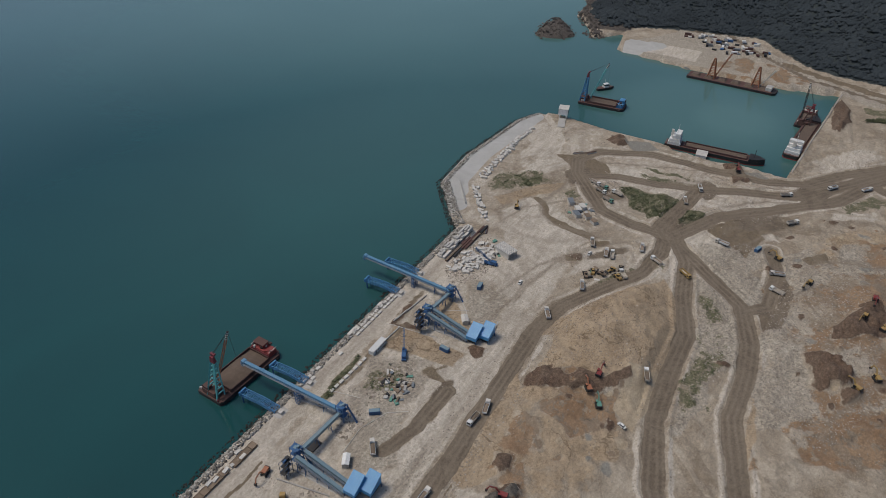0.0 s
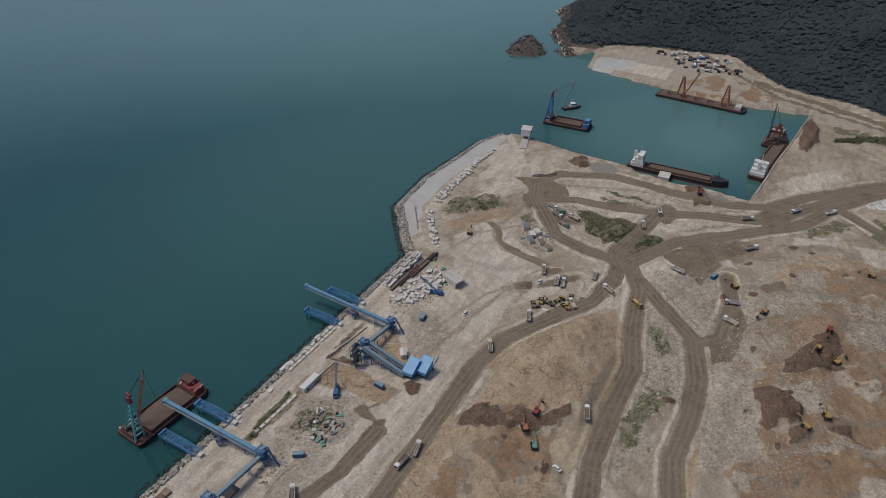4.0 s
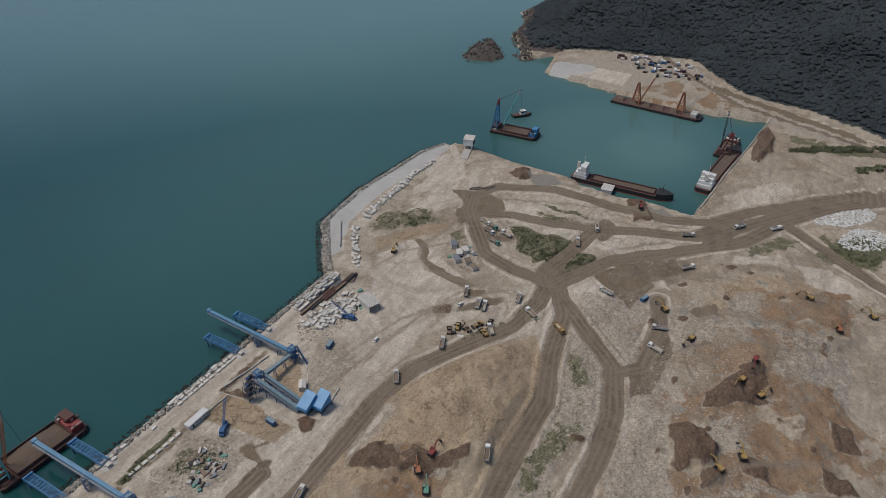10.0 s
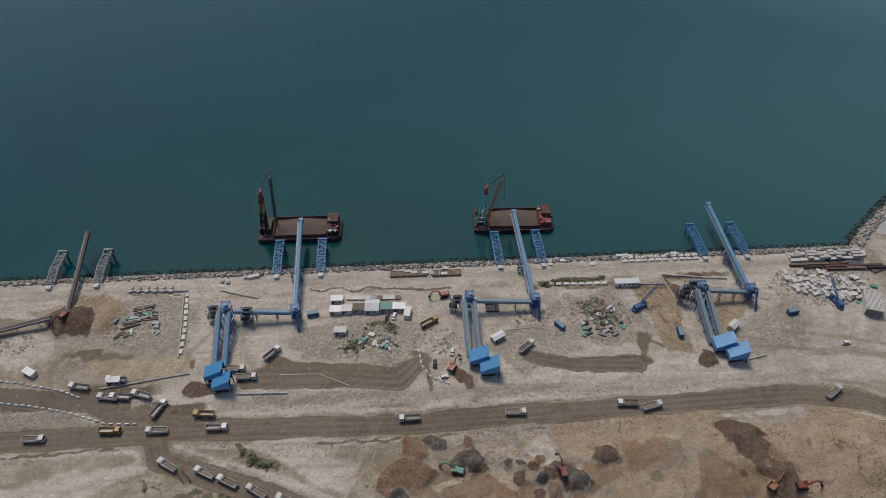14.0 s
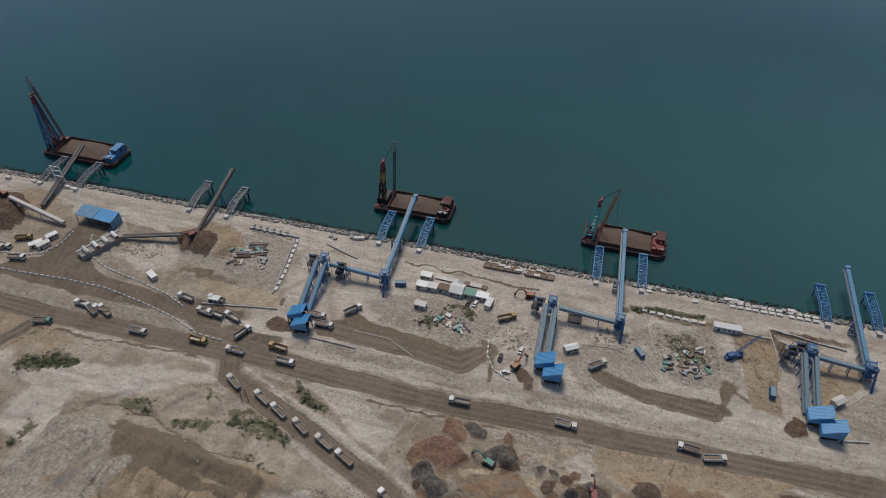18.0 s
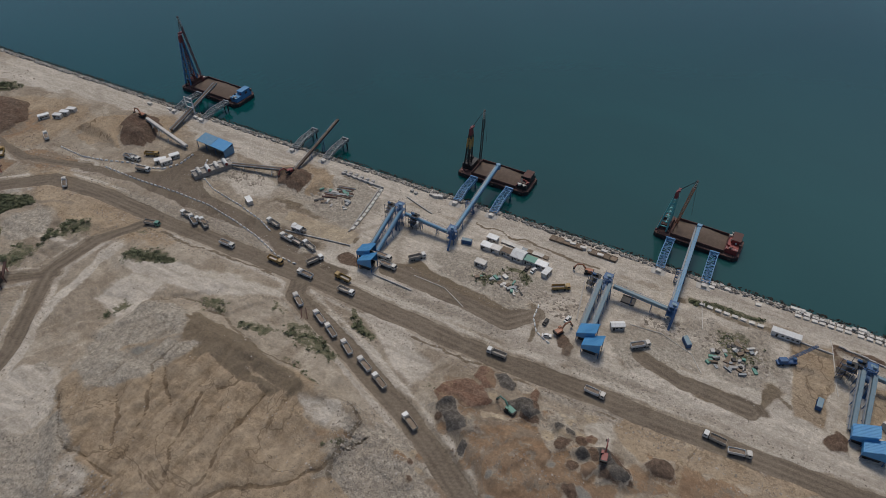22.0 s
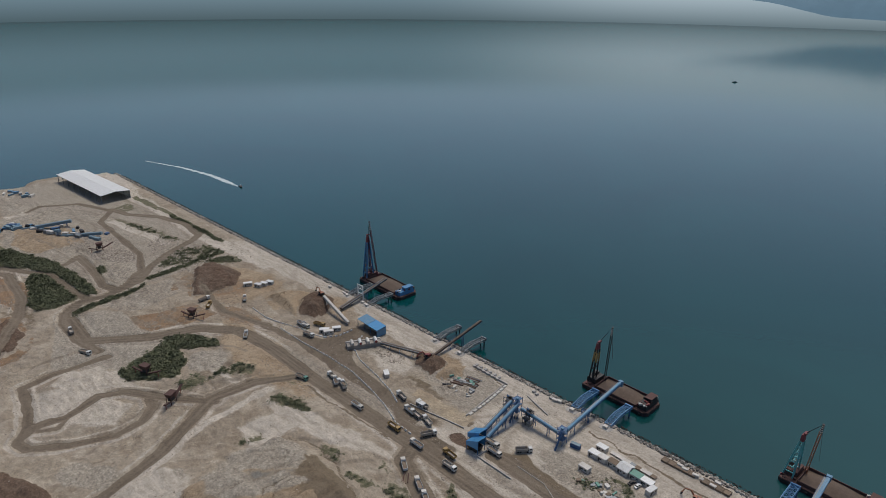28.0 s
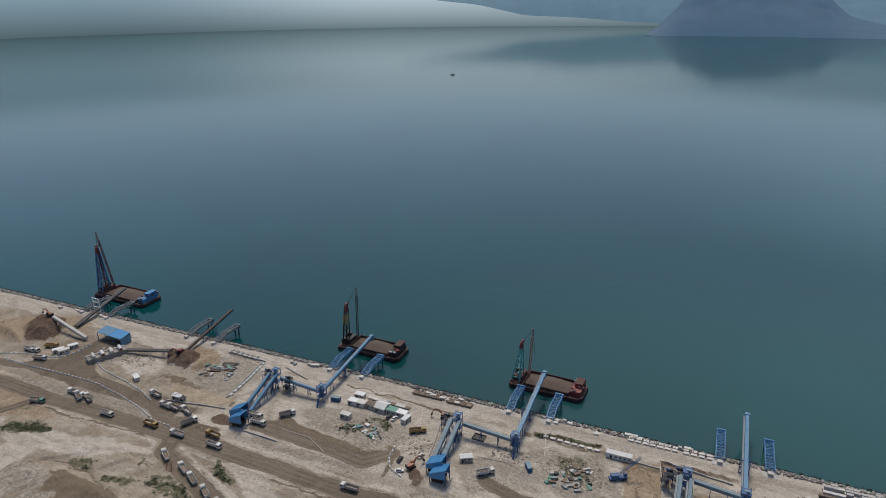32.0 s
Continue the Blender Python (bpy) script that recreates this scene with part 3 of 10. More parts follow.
zone('scrub', (-12.7, -55.3), (-3.9, -48.5), (8.2, -51.3), (21.8, -57.7), (25.7, -63.6), (12.6, -65.7), (-6.7, -63.9))
zone('scrub', (18.1, -34.3), (25.6, -36.0), (40.6, -45.6), (38.4, -48.2))
zone('scrub', (-1.0, -72.0), (7.5, -71.1), (24.8, -78.2), (19.9, -80.8))
zone('scrub', (-30.5, -40.8), (-18.4, -44.6), (-13.1, -50.9), (-22.7, -49.5))
zone('scrub', (63.6, -54.9), (66.2, -51.5), (69.7, -57.2), (67.1, -59.8))
zone('scrub', (-131.3, -40.5), (-124.6, -36.9), (-118.3, -40.7), (-125.0, -44.3))
zone('scrub', (43.1, -99.6), (48.5, -93.7), (54, -90.7), (54.4, -102.3), (47.2, -105.2))
zone('stony', (11.2, -99.1), (23.5, -96.7), (33.2, -82.9), (74.1, -82), (96.6, -96.1), (62.7, -116.9), (54, -104.4), (54.4, -88.5))
zone('stony', (-75.5, -160.2), (-72.4, -148.2), (-56.3, -147.9), (-40.7, -153.3), (-37.5, -169.8), (-50.9, -177.9))
zone('stony', (-76.5, -188.9), (-61.2, -172.8), (-45.2, -168.3), (-38.9, -182.6), (-39, -196.4), (-49, -203.3))
zone('stony', (-9.5, -181.3), (7.2, -162.8), (26.8, -168.7), (13.7, -188.1), (-0.9, -187.9))
zone('stony', (-75.3, -223), (-56.8, -216.1), (-38.6, -206.5), (-42.6, -220.5), (-52, -231.9))
zone('stony', (57.8, -114.5), (58.7, -86.5), (78.4, -107.4), (74.9, -118.1))
zone('stony', (25.3, -167.7), (36, -145.4), (62.5, -127.5), (87.8, -117.4), (98.1, -128.4), (41.6, -182.2))
zone('grey', (-87, -85.5), (-64.2, -70.5), (-48.9, -73.6), (-45.2, -85), (-51.1, -95.9), (-63.2, -104.9), (-74.7, -118.5), (-80.5, -124), (-84.4, -106))
zone('pale', (23.1, -88.3), (38.1, -81.4), (44.7, -85.4), (43.6, -92.2), (30.9, -90.7))
zone('pale', (-94.3, -135.3), (-81.2, -131.8), (-77.6, -142.3), (-68.2, -138.4), (-68.8, -154.5), (-78.7, -157.8), (-101.4, -141.5))
zone('pale', (17.2, -28.7), (36.2, -24.3), (63.1, -46.2), (56.8, -59), (44.3, -51.4))
zone('pale', (-35.5, -167.6), (-40.6, -152.9), (-34.3, -163.4), (-23.4, -163.7))
zone('pale', (-47.2, -157.3), (-43.6, -155.5), (-25.7, -156.6), (-17.1, -165.7), (-28.7, -162.5), (-40.4, -163.2))
zone('pale', (-95.8, -72.5), (-77.9, -64.5), (-89.3, -59.7), (-100.1, -68.6))
zone('wet', (-52.6, -76.7), (-46.5, -77.5), (-42.5, -87.1), (-27.5, -88.5), (-10.8, -84.9), (0.3, -79), (-17.2, -73.6), (-31.1, -73.2), (-43.1, -71.6))
zone('grey', (-77.5, -119.8), (-69.2, -108), (-54, -107.2), (-47.8, -92.8), (-34.1, -85.4), (-33.9, -96.4), (-42.3, -114.9), (-49.7, -122.3), (-61.6, -128.6))
zone('pale', (22.9, -88.3), (29.2, -84.9), (40.2, -83.9), (45.2, -89), (40.6, -94.6), (31.4, -91.8))
zone('stony', (51.5, -100.6), (57.9, -85.3), (74.2, -85.5), (94.8, -99.2), (63.9, -118.3), (55.2, -109.8))
zone('redmix', (71.5, -49.5), (78.5, -41), (98, -30.5), (110.2, -33.4), (122.5, -37.9), (132.1, -45.4), (145.2, -50.3), (157, -47.9), (175.1, -47.5), (176.8, -54.5), (102.3, -94.5), (103.4, -76.6), (90.9, -65.4), (78.1, -61.7))
zone('dark', (100, -43.3), (106.9, -38.5), (114.6, -44.3), (116.1, -51.9), (107.6, -52.3), (101.7, -49))
zone('dark', (134.4, -56.1), (144.6, -48.7), (157.6, -55), (158.1, -61.9), (149.4, -63), (139.7, -66.4))
zone('dark', (86.1, -70), (91.5, -63), (95.4, -69.1), (92.2, -74.8))
zone('dark', (158.7, -43.1), (166.4, -37), (171.6, -45.6), (163.7, -49.9))
zone('dark', (74.4, -54.8), (79.8, -50.8), (86.7, -57.1), (82.7, -63.5))
zone('dark', (122.1, -45.6), (128.7, -45.2), (129.2, -51), (123, -52.3))
zone('red', (97.3, -64.1), (108.3, -54), (120.9, -59.5), (126, -71.9), (122.9, -83.5), (108.7, -91), (104.7, -75.9))
zone('red', (102, -35.4), (110.5, -29.7), (113.5, -35), (107.3, -39.4))
zone('red', (69.5, -45.8), (84.4, -41.4), (92.2, -49.8), (79.9, -65))
zone('sand', (117.5, -51.2), (128.7, -45.2), (129.5, -38.4), (120.4, -36.8), (130.6, -50.3), (126.2, -60.5))
zone('sand', (94.1, -57.4), (103.4, -54.6), (104.4, -64.3), (98.1, -65.7))
zone('sand', (129.7, -34), (136, -32.8), (137, -40.7), (131.5, -41.6))
zone('tan', (169.2, -23.5), (190.8, -23.9), (211.2, -24.4), (238.3, -21.5), (176.8, -54.5), (156, -44.5), (141.2, -38.4), (148, -28.5))
zone('stony', (153.6, 34.4), (167.4, 45.9), (175.6, 40.7), (195.2, 48.5), (200.2, 25.9), (194.1, 13.3), (178, 11.7), (170.2, 24.7))
zone('stony', (37.4, 13.9), (45.3, 24.7), (70.8, 31.8), (89.2, 8.3), (83, -0.7), (59.3, 9.9))
zone('scrub', (167.7, 44.1), (182.4, 41.2), (197.6, 31.4), (188.8, 24.2), (177.3, 23))
zone('scrub', (52.9, 18.4), (62.8, 25.3), (69.2, 20.8), (61.2, 10.4))
zone('dark', (222.8, 56.7), (244.3, 56.8), (244.4, 54.4), (223.1, 53.5))
zone('dark', (-223.3, 30.7), (-228.4, 46.8), (-212.2, 54.1), (-193.7, 39.4), (-189.6, 24.1), (-205, 20.6))
zone('tan', (-269.1, -89.7), (-279.2, -70.9), (-276.5, -49.3), (-244.8, -37.4), (-255.7, -66.2))
zone('tan', (-240.5, 13.9), (-236.7, 38.7), (-215.5, 30.1), (-224.4, 9.4))
zone('scrub', (-214.4, -149.3), (-206.3, -141.4), (-194.9, -150.9), (-204.9, -155.5))
zone('pale', (-107.1, -85.4), (-104.6, -63.6), (-81.1, -65), (-80.6, -95.8))
zone('pale', (-230.5, -164.9), (-213.8, -138.1), (-171.7, -118.4), (-158, -134.6), (-188.5, -168.6), (-208.1, -173.4))
zone('stony', (-598.0, -56.0), (-618.2, -5.1), (-533.0, 0.0), (-445.4, -47.0), (-461.7, -84.5), (-521.4, -96.2))
zone('stony', (-431.1, -52.0), (-457.4, -22.6), (-420.1, -20.3), (-364.4, -45.9), (-372.8, -63.3))
zone('tan', (-565.1, -85.1), (-527.6, -45.1), (-473.3, -44.9), (-474.2, -87.8), (-505.2, -100.2))
zone('grey', (-514.6, 33.3), (-458.6, 47.1), (-421.4, 32.6), (-417.7, 14.2), (-466.6, 7.8))
zone('stony', (-326.2, -84.2), (-340.3, -20.4), (-303.7, -23.0), (-292.1, -76.2))
zone('red', (-276.3, -98.0), (-282.9, -79.8), (-281.9, -55.3), (-280.8, -29.2), (-249.3, -24.5), (-247.1, -45.4), (-254.5, -75.2), (-259.0, -94.8))
zone('redmix', (-329.1, -25.5), (-338.9, -1.4), (-290.6, -24.6), (-307.8, -35.0))
zone('dark', (-338.6, -1.0), (-343.9, 19.2), (-305.8, 26.6), (-286.0, 11.8), (-284.9, -10.9), (-290.8, -23.3))
zone('red', (-436.0, -130.1), (-412.3, -113.4), (-382.2, -113.5), (-362.2, -136.3), (-381.8, -142.8))
zone('redmix', (-360.3, -147.8), (-348.9, -135.9), (-296.8, -137.3), (-271.4, -149.4), (-274.6, -168.0))
zone('dark', (-340.1, -152.6), (-346.7, -140.2), (-306.5, -141.7), (-287.2, -155.2), (-294.8, -163.2))
zone('pale', (-359.7, -21.6), (-369.9, 3.1), (-358.2, 4.0), (-348.2, -21.8))
zone('pale', (-520.5, -10.1), (-524.5, 2.5), (-418.2, 15.8), (-413.2, 8.1))
zone('pale', (-635.9, 41.0), (-636.7, 57.5), (-433.1, 55.6), (-315.4, 60.9), (-292.9, 47.3), (-406.8, 36.8), (-561.5, 40.5))
zone('pale', (-736.7, 43.6), (-729.4, 72.1), (-621.8, 64.8), (-609.8, 43.9))
zone('pale', (-613.3, -85.9), (-618.2, -63.8), (-600.8, -65.8), (-597.4, -84.6))
zone('bush', (-542.7, -118.8), (-497.3, -102.2), (-451.1, -83.0), (-412.3, -79.0), (-370.4, -77.4), (-344.2, -79.6), (-350.9, -88.2), (-399.7, -91.7), (-433.1, -99.3), (-476.4, -133.3))
zone('bush', (-427.1, -105.2), (-415.5, -95.6), (-378.5, -94.0), (-348.5, -93.1), (-344.2, -104.6), (-344.5, -125.9), (-366.5, -126.6), (-392.6, -116.7))
zone('scrub', (-377.1, -14.1), (-396.4, 15.3), (-385.5, 37.5), (-360.7, 42.9), (-359.0, 3.1), (-364.6, -19.5))
zone('bush', (-592.2, 46.5), (-593.4, 53.3), (-388.6, 56.3), (-383.4, 50.6))
zone('scrub', (-580.3, 35.6), (-537.5, 36.8), (-543.2, 9.5), (-557.0, 8.8))
zone('bush', (-321.3, -106.9), (-327.7, -99.9), (-336.5, -45.6), (-331.9, -46.3), (-318.8, -100.9), (-283.8, -105.8), (-284.9, -108.3))
zone('bush', (-349.4, -40.3), (-366.6, 41.8), (-359.2, 39.3), (-342.9, -41.8))
zone('bush', (-274.5, -108.1), (-272.0, -99.6), (-257.6, -99.2), (-265.5, -107.5))
zone('scrub', (-528.4, -1.7), (-525.2, 8.5), (-421.4, 26.9), (-417.7, 19.7))
zone('bush', (-397.6, -59.0), (-399.1, -51.5), (-382.5, -56.3), (-380.4, -62.8))
zone('stony', (-322.0, -107.6), (-318.4, -97.0), (-292.4, -96.1), (-284.4, -106.6))
zone('bush', (-248.0, -107.4), (-251.8, -86.7), (-235.6, -59.6), (-212.6, -44.2), (-199.7, -48.1), (-218.2, -69.6), (-197.9, -72.8), (-184.4, -89.0), (-195.2, -105.1), (-197.6, -112.7))
zone('scrub', (-176.7, -89.8), (-177.1, -74.4), (-165.3, -70.0), (-172.1, -61.7), (-160.3, -40.9), (-150.3, -49.9), (-160.8, -69.0), (-164.7, -93.9))
zone('grey', (-205.3, -68.4), (-196.8, -50.0), (-180.2, -52.4), (-172.1, -61.7), (-179.2, -73.1), (-187.5, -75.8))
zone('scrub', (-120.1, -53.3), (-103.2, -41.6), (-89.0, -48.0), (-97.5, -54.3), (-113.5, -58.2))
zone('scrub', (-95.8, -89.1), (-93.8, -80.3), (-85.4, -79.0), (-89.0, -91.0))
zone('wet', (-77.5, -208.9), (-85.4, -195.6), (-81.6, -179.2), (-64.1, -172.1), (-44.1, -190.5), (-59.0, -207.6))
zone('redmix', (-77.5, -208.9), (-85.4, -195.6), (-81.6, -179.2), (-64.1, -172.1), (-44.1, -190.5), (-59.0, -207.6))
zone('dark', (-132.0, -190.4), (-127.7, -181.5), (-112.5, -180.2), (-104.4, -191.8), (-108.7, -200.2))
zone('grey', (-72.3, -166.3), (-63.6, -139.7), (-49.4, -145.6), (-37.9, -169.3), (-44.9, -191.1), (-59.1, -176.1))
zone('stony', (-23.7, -191.1), (-3.9, -169.9), (18.0, -160.6), (31.1, -175.3), (-0.7, -203.7))
zone('stony', (365.1, -87.2), (363, -97.7), (334.5, -120.4), (310.6, -125.4), (257.4, -122.7), (230, -115.9), (226.4, -109.8), (264.8, -108.2), (312.1, -105.7))
zone('stony', (232.9, -79.2), (243.8, -86.4), (257.4, -105), (246.1, -103.6), (222.3, -80.4))
zone('scrub', (294.9, -109.5), (303.8, -119.2), (288.4, -124.1), (271.6, -119.7), (275.6, -112.2))
zone('scrub', (257.4, -105), (266.7, -111.5), (243.5, -116.3), (234.9, -110.1))
zone('scrub', (345, -94.2), (349.6, -102.1), (331.2, -114.8), (317, -108.4))
zone('stony', (401.3, -79.9), (400.9, -103.1), (386.8, -123.9), (352.7, -132.8), (347.3, -129.9), (359.9, -112.8), (384.5, -90.6))
zone('stony', (315.9, -134.3), (362.9, -150), (342.4, -162.7), (309.7, -150), (270.5, -145.1), (251.8, -146.8), (259, -159.1), (283.7, -167.4))
zone('stony', (405.6, -126.3), (432.9, -149.1), (409.6, -169.5), (372.9, -160.8), (367.2, -144.7))
zone('stony', (427.9, -193.4), (430, -238), (372.1, -240.1), (382, -218.3), (380.9, -198.8))
zone('stony', (282.6, -178.4), (312.1, -215.4), (332.7, -241.5), (322.5, -241.8), (288.7, -201.3), (272.6, -182))
zone('stony', (444.3, -168.5), (450.2, -186.2), (421.6, -189.8), (400.9, -168.7))
zone('red', (456.7, -185.4), (489, -235.9), (441.7, -237.6), (441.3, -215.8), (442.1, -202.8), (441.7, -187.3))
zone('red', (266.7, -178.1), (288.7, -201.3), (321.3, -241.9), (304.7, -242.5))
zone('red', (231.8, -47.6), (242.4, -70.2), (237.9, -80.9), (213.9, -88.6), (204.1, -72), (210.3, -60.2))
zone('red', (355, -211.2), (359.5, -229.2), (351.6, -240.8), (337.9, -241.3), (336.5, -220.1))
zone('red', (259, -159.1), (277, -168.9), (271.6, -180.5), (266.7, -178.1))
zone('dark', (318.2, -161.8), (326.3, -168.9), (320.6, -178.6), (312.1, -188.3), (301.3, -183.8), (297.7, -175.4), (297.9, -166.6))
zone('dark', (354.9, -172.5), (369.9, -183.2), (370.1, -198.1), (352.6, -196.4), (344.8, -186), (347.5, -176.8))
zone('dark', (372.6, -181.8), (381.5, -190.7), (375.4, -195.5), (366.8, -186.7))
zone('dark', (311.2, -198.2), (316.6, -209.8), (305.9, -209.3), (303.6, -201))
zone('dark', (297, -181), (301.7, -189), (295.5, -191.8), (289.7, -184))
zone('dark', (305.3, -172.1), (314.5, -185.2), (306.6, -188.3), (301.1, -176.6))
zone('dark', (232.8, -47), (238.1, -57.3), (233.2, -68.5), (224.6, -58.3))
zone('dark', (348, -204.5), (353.7, -216.9), (344.8, -219.4), (338.7, -209.2))
zone('grey', (324.6, -170.2), (344.7, -193.7), (343.5, -212.4), (323.3, -207.3), (313.6, -190.8))
zone('grey', (321.1, -143.1), (328.8, -161.5), (297.9, -164.3), (282.7, -156.7))
zone('tan', (270.8, -32.1), (294.4, -48.6), (320.5, -67.9), (315.8, -90.8), (291.4, -100), (274.9, -97.9), (249.8, -75), (243.7, -45.2))
zone('sand', (255.8, -78.7), (266.4, -101.4), (232.4, -97.6), (218.4, -96.2), (224.1, -83.6))
zone('sand', (306.8, -169.9), (307.7, -180.8), (296, -179.4), (294.6, -172.4))
zone('pale', (383.3, -62.9), (390.3, -70.8), (371.6, -81.4), (355.6, -76), (360.7, -70.3))
zone('pale', (429.3, -107.9), (442.9, -122.4), (434.6, -129.4), (422.1, -112.4))
zone('bush', (451.7, -9.2), (454.7, -14.2), (425, -29.6), (426.8, -23))
zone('bush', (451.6, -24.8), (457.7, -55.3), (468.4, -63.4), (444.6, -62.7), (415.8, -42))
zone('bush', (421, -59.8), (443.7, -65.9), (446.9, -76), (434.1, -77.4), (418, -63.6))
zone('bush', (428.6, 67.9), (432.8, 49.8), (412.4, 51.7), (411.7, 58))
zone('scrub', (479, -16.9), (484.9, -48.9), (475.8, -55.1), (468.4, -21.1))
zone('scrub', (511.7, -166.1), (539.7, -183.4), (541.3, -196.2), (520.5, -190.6), (493.7, -168.7))
zone('scrub', (463.5, -84.9), (480.2, -108.2), (491.9, -132.7), (464.7, -101.2))
zone('scrub', (560.1, -207.5), (525, -235.1), (514.7, -235.4), (547, -205.9))
zone('wet', (425.4, -77.4), (452, -104.5), (430.6, -120.3), (403.8, -114.8), (413.5, -99.5))
zone('wet', (421.1, -151.6), (430.2, -159.3), (416.7, -166.3), (414.4, -155.3))
zone('pale', (466.1, -28.2), (472, -99.3), (510.9, -145.1), (569.4, -169), (555.6, -168.1), (497.8, -147.5), (459.9, -102.5), (453.5, -33.1))
zone('pale', (464.2, -76.3), (486.2, -123.1), (452, -93.8))
zone('pale', (416.4, -69.7), (400, -67.4), (388.3, -55.7), (408.2, -64.4))
zone('pale', (502.6, -197.4), (508.4, -216.1), (495.2, -236.1), (476.8, -236.8), (483.7, -208.5))
zone('pale', (474.6, 51.3), (475.7, 31.1), (441.6, 47.8), (434.4, 71.3), (459.5, 64.5))
zone('pale', (451.6, 77.8), (519.5, 97.5), (535, 86.3), (472.2, 67.9))
zone('red', (258.6, -170.1), (276.2, -177.4), (303.5, -214.2), (264.5, -215.5), (240.6, -175.1))
zone('tan', (241, -140.4), (279.2, -143.8), (247.1, -146.4), (224.3, -147.6), (221.6, -143))
zone('scrub', (256.7, -105.9), (293.4, -108.1), (296.9, -119.9), (273.2, -123.5), (243.9, -113.5), (226.2, -111), (240.9, -108.5))
zone('pale', (360.8, -11.7), (368.5, -41.9), (336.9, -29.6), (317, -19.3), (340.6, -20))
zone('stony', (967.6, 275.8), (1036.7, 204.6), (902.8, 195), (880.6, 231.3))
zone('dark', (691.3, -138.9), (713.4, -150.3), (674, -158.7), (652, -152.7), (655.1, -142.8))
zone('dark', (527.4, -75.1), (538.9, -88.1), (514.6, -95.9), (503.6, -83.4))
zone('dark', (534.9, 27.1), (542, 15.3), (526, 6.3), (515.6, 16.5))
zone('scrub', (726.2, -162.8), (723.4, -200.7), (695.1, -201.6), (708.4, -167.5))
zone('scrub', (403.4, 84), (435.9, 59.3), (434.2, 38.2), (406.5, 61.7), (388.2, 75.6))
zone('redmix', (856, 28), (869, -13), (797, -82), (761, -133), (731, -82), (749, -1), (813, 8))
zone('pale', (771, 88), (810, 75), (811, 12), (759, 12))
zone('grey', (756.3, 97.8), (816.7, 78.8), (875.1, 41.2), (886.4, -18.0), (834.7, -67.9), (771.6, -138.6), (740.2, -140.2), (743.4, -86.0), (753.4, -7.5))
zone('pale', (769.9, 85.9), (803.5, 74.1), (804.4, 7.0), (765.0, 8.3))
zone('stony', (830.3, 48.4), (864.2, 31.0), (862.1, -23.8), (820.0, -76.8), (791.2, -70.6), (822.1, -1.1))
zone('redmix', (768.1, -6.5), (806.1, -37.0), (786.9, -100.4), (759.6, -126.9), (749.4, -90.4))
zone('wet', (814.7, -77.9), (775.4, -167.2), (746.2, -227.4), (736.6, -227.7), (760.5, -163.6), (800.9, -80.5))
zone('grey', (766.9, -139.3), (758.7, -179.0), (736.6, -227.7), (720.7, -228.3), (731.7, -166.7), (743.1, -145.0))
zone('dark', (713.8, -136.8), (728.8, -146.9), (707.6, -155.6), (659.2, -153.6), (647.4, -144.5))
zone('dark', (525.3, 29.6), (540.3, 18.6), (532.5, 7.6), (517.6, 16.9))
zone('slate', (531.9, 12.5), (539.9, -4.9), (529.4, -16.5), (515.7, 0.8))
zone('slate', (529.8, -89.4), (531.6, -104.4), (521.2, -113.2), (507.9, -97.2))
zone('dark', (529.0, -82.9), (534.9, -89.4), (510.7, -95.6), (507.3, -86.5))
zone('redmix', (454.8, -178.2), (490.4, -238.4), (472.8, -257.9), (437.0, -222.9), (434.2, -198.0))
zone('redmix', (351.4, -180.5), (356.2, -208.1), (375.8, -233.5), (363.3, -260.0), (326.1, -260.7), (306.0, -214.7), (319.8, -199.9))
zone('red', (329.2, -209.1), (345.5, -222.9), (341.1, -236.1), (318.2, -223.1))
zone('dark', (319.7, -161.3), (324.1, -166.6), (314.5, -187.6), (303.9, -187.5), (296.1, -167.8))
zone('dark', (348.8, -169.8), (363.5, -178.2), (356.9, -188.2), (355.2, -204.1), (342.3, -182.2), (339.9, -170.5))
zone('dark', (368.2, -182.7), (383.4, -191.2), (371.4, -198.1), (361.2, -187.5))
zone('dark', (360.9, -228.8), (363.3, -242.3), (349.9, -251.0), (343.0, -235.9))
zone('dark', (329.8, -230.0), (331.3, -244.1), (322.8, -248.1), (317.2, -234.9))
zone('dark', (289.3, -181.6), (299.4, -189.9), (297.3, -193.9), (288.4, -184.9))
zone('stony', (380.9, -102.8), (399.6, -113.0), (373.9, -131.1), (350.5, -133.0), (356.4, -122.2))
zone('stony', (405.5, -166.8), (431.4, -175.3), (426.7, -200.5), (402.0, -180.4))
zone('stony', (295.9, -138.9), (320.9, -159.5), (271.2, -173.5), (255.3, -146.6))
zone('wet', (416.8, -147.5), (425.3, -154.3), (421.9, -163.6), (409.7, -156.6))
zone('wet', (444.6, -87.3), (459.3, -118.6), (440.9, -125.3), (426.5, -101.0))
zone('wet', (12.2, 6.8), (23.3, 17.3), (34.3, 13.0), (54.0, 8.6), (79.7, 4.4), (81.4, -1.4), (57.6, -1.8), (28.4, -2.5), (16.1, -2.1))
zone('wet', (144.3, 3.1), (150.9, 12.5), (158.1, 7.0), (172.2, 5.9), (192.1, 5.0), (198.3, 2.0), (189.9, -2.5), (170.3, -1.8), (154.9, 0.4))
zone('pale', (84.7, -16.4), (101.8, -9.9), (116.3, -15.4), (156.1, -9.9), (190.0, -4.1), (199.5, 2.4), (207.8, -5.1), (201.9, -15.0), (166.5, -15.3), (117.1, -19.3))
zone('grey', (126.9, 12.2), (141.2, 25.4), (163.1, 22.4), (171.8, 10.9), (159.0, 10.6), (139.7, -1.6))
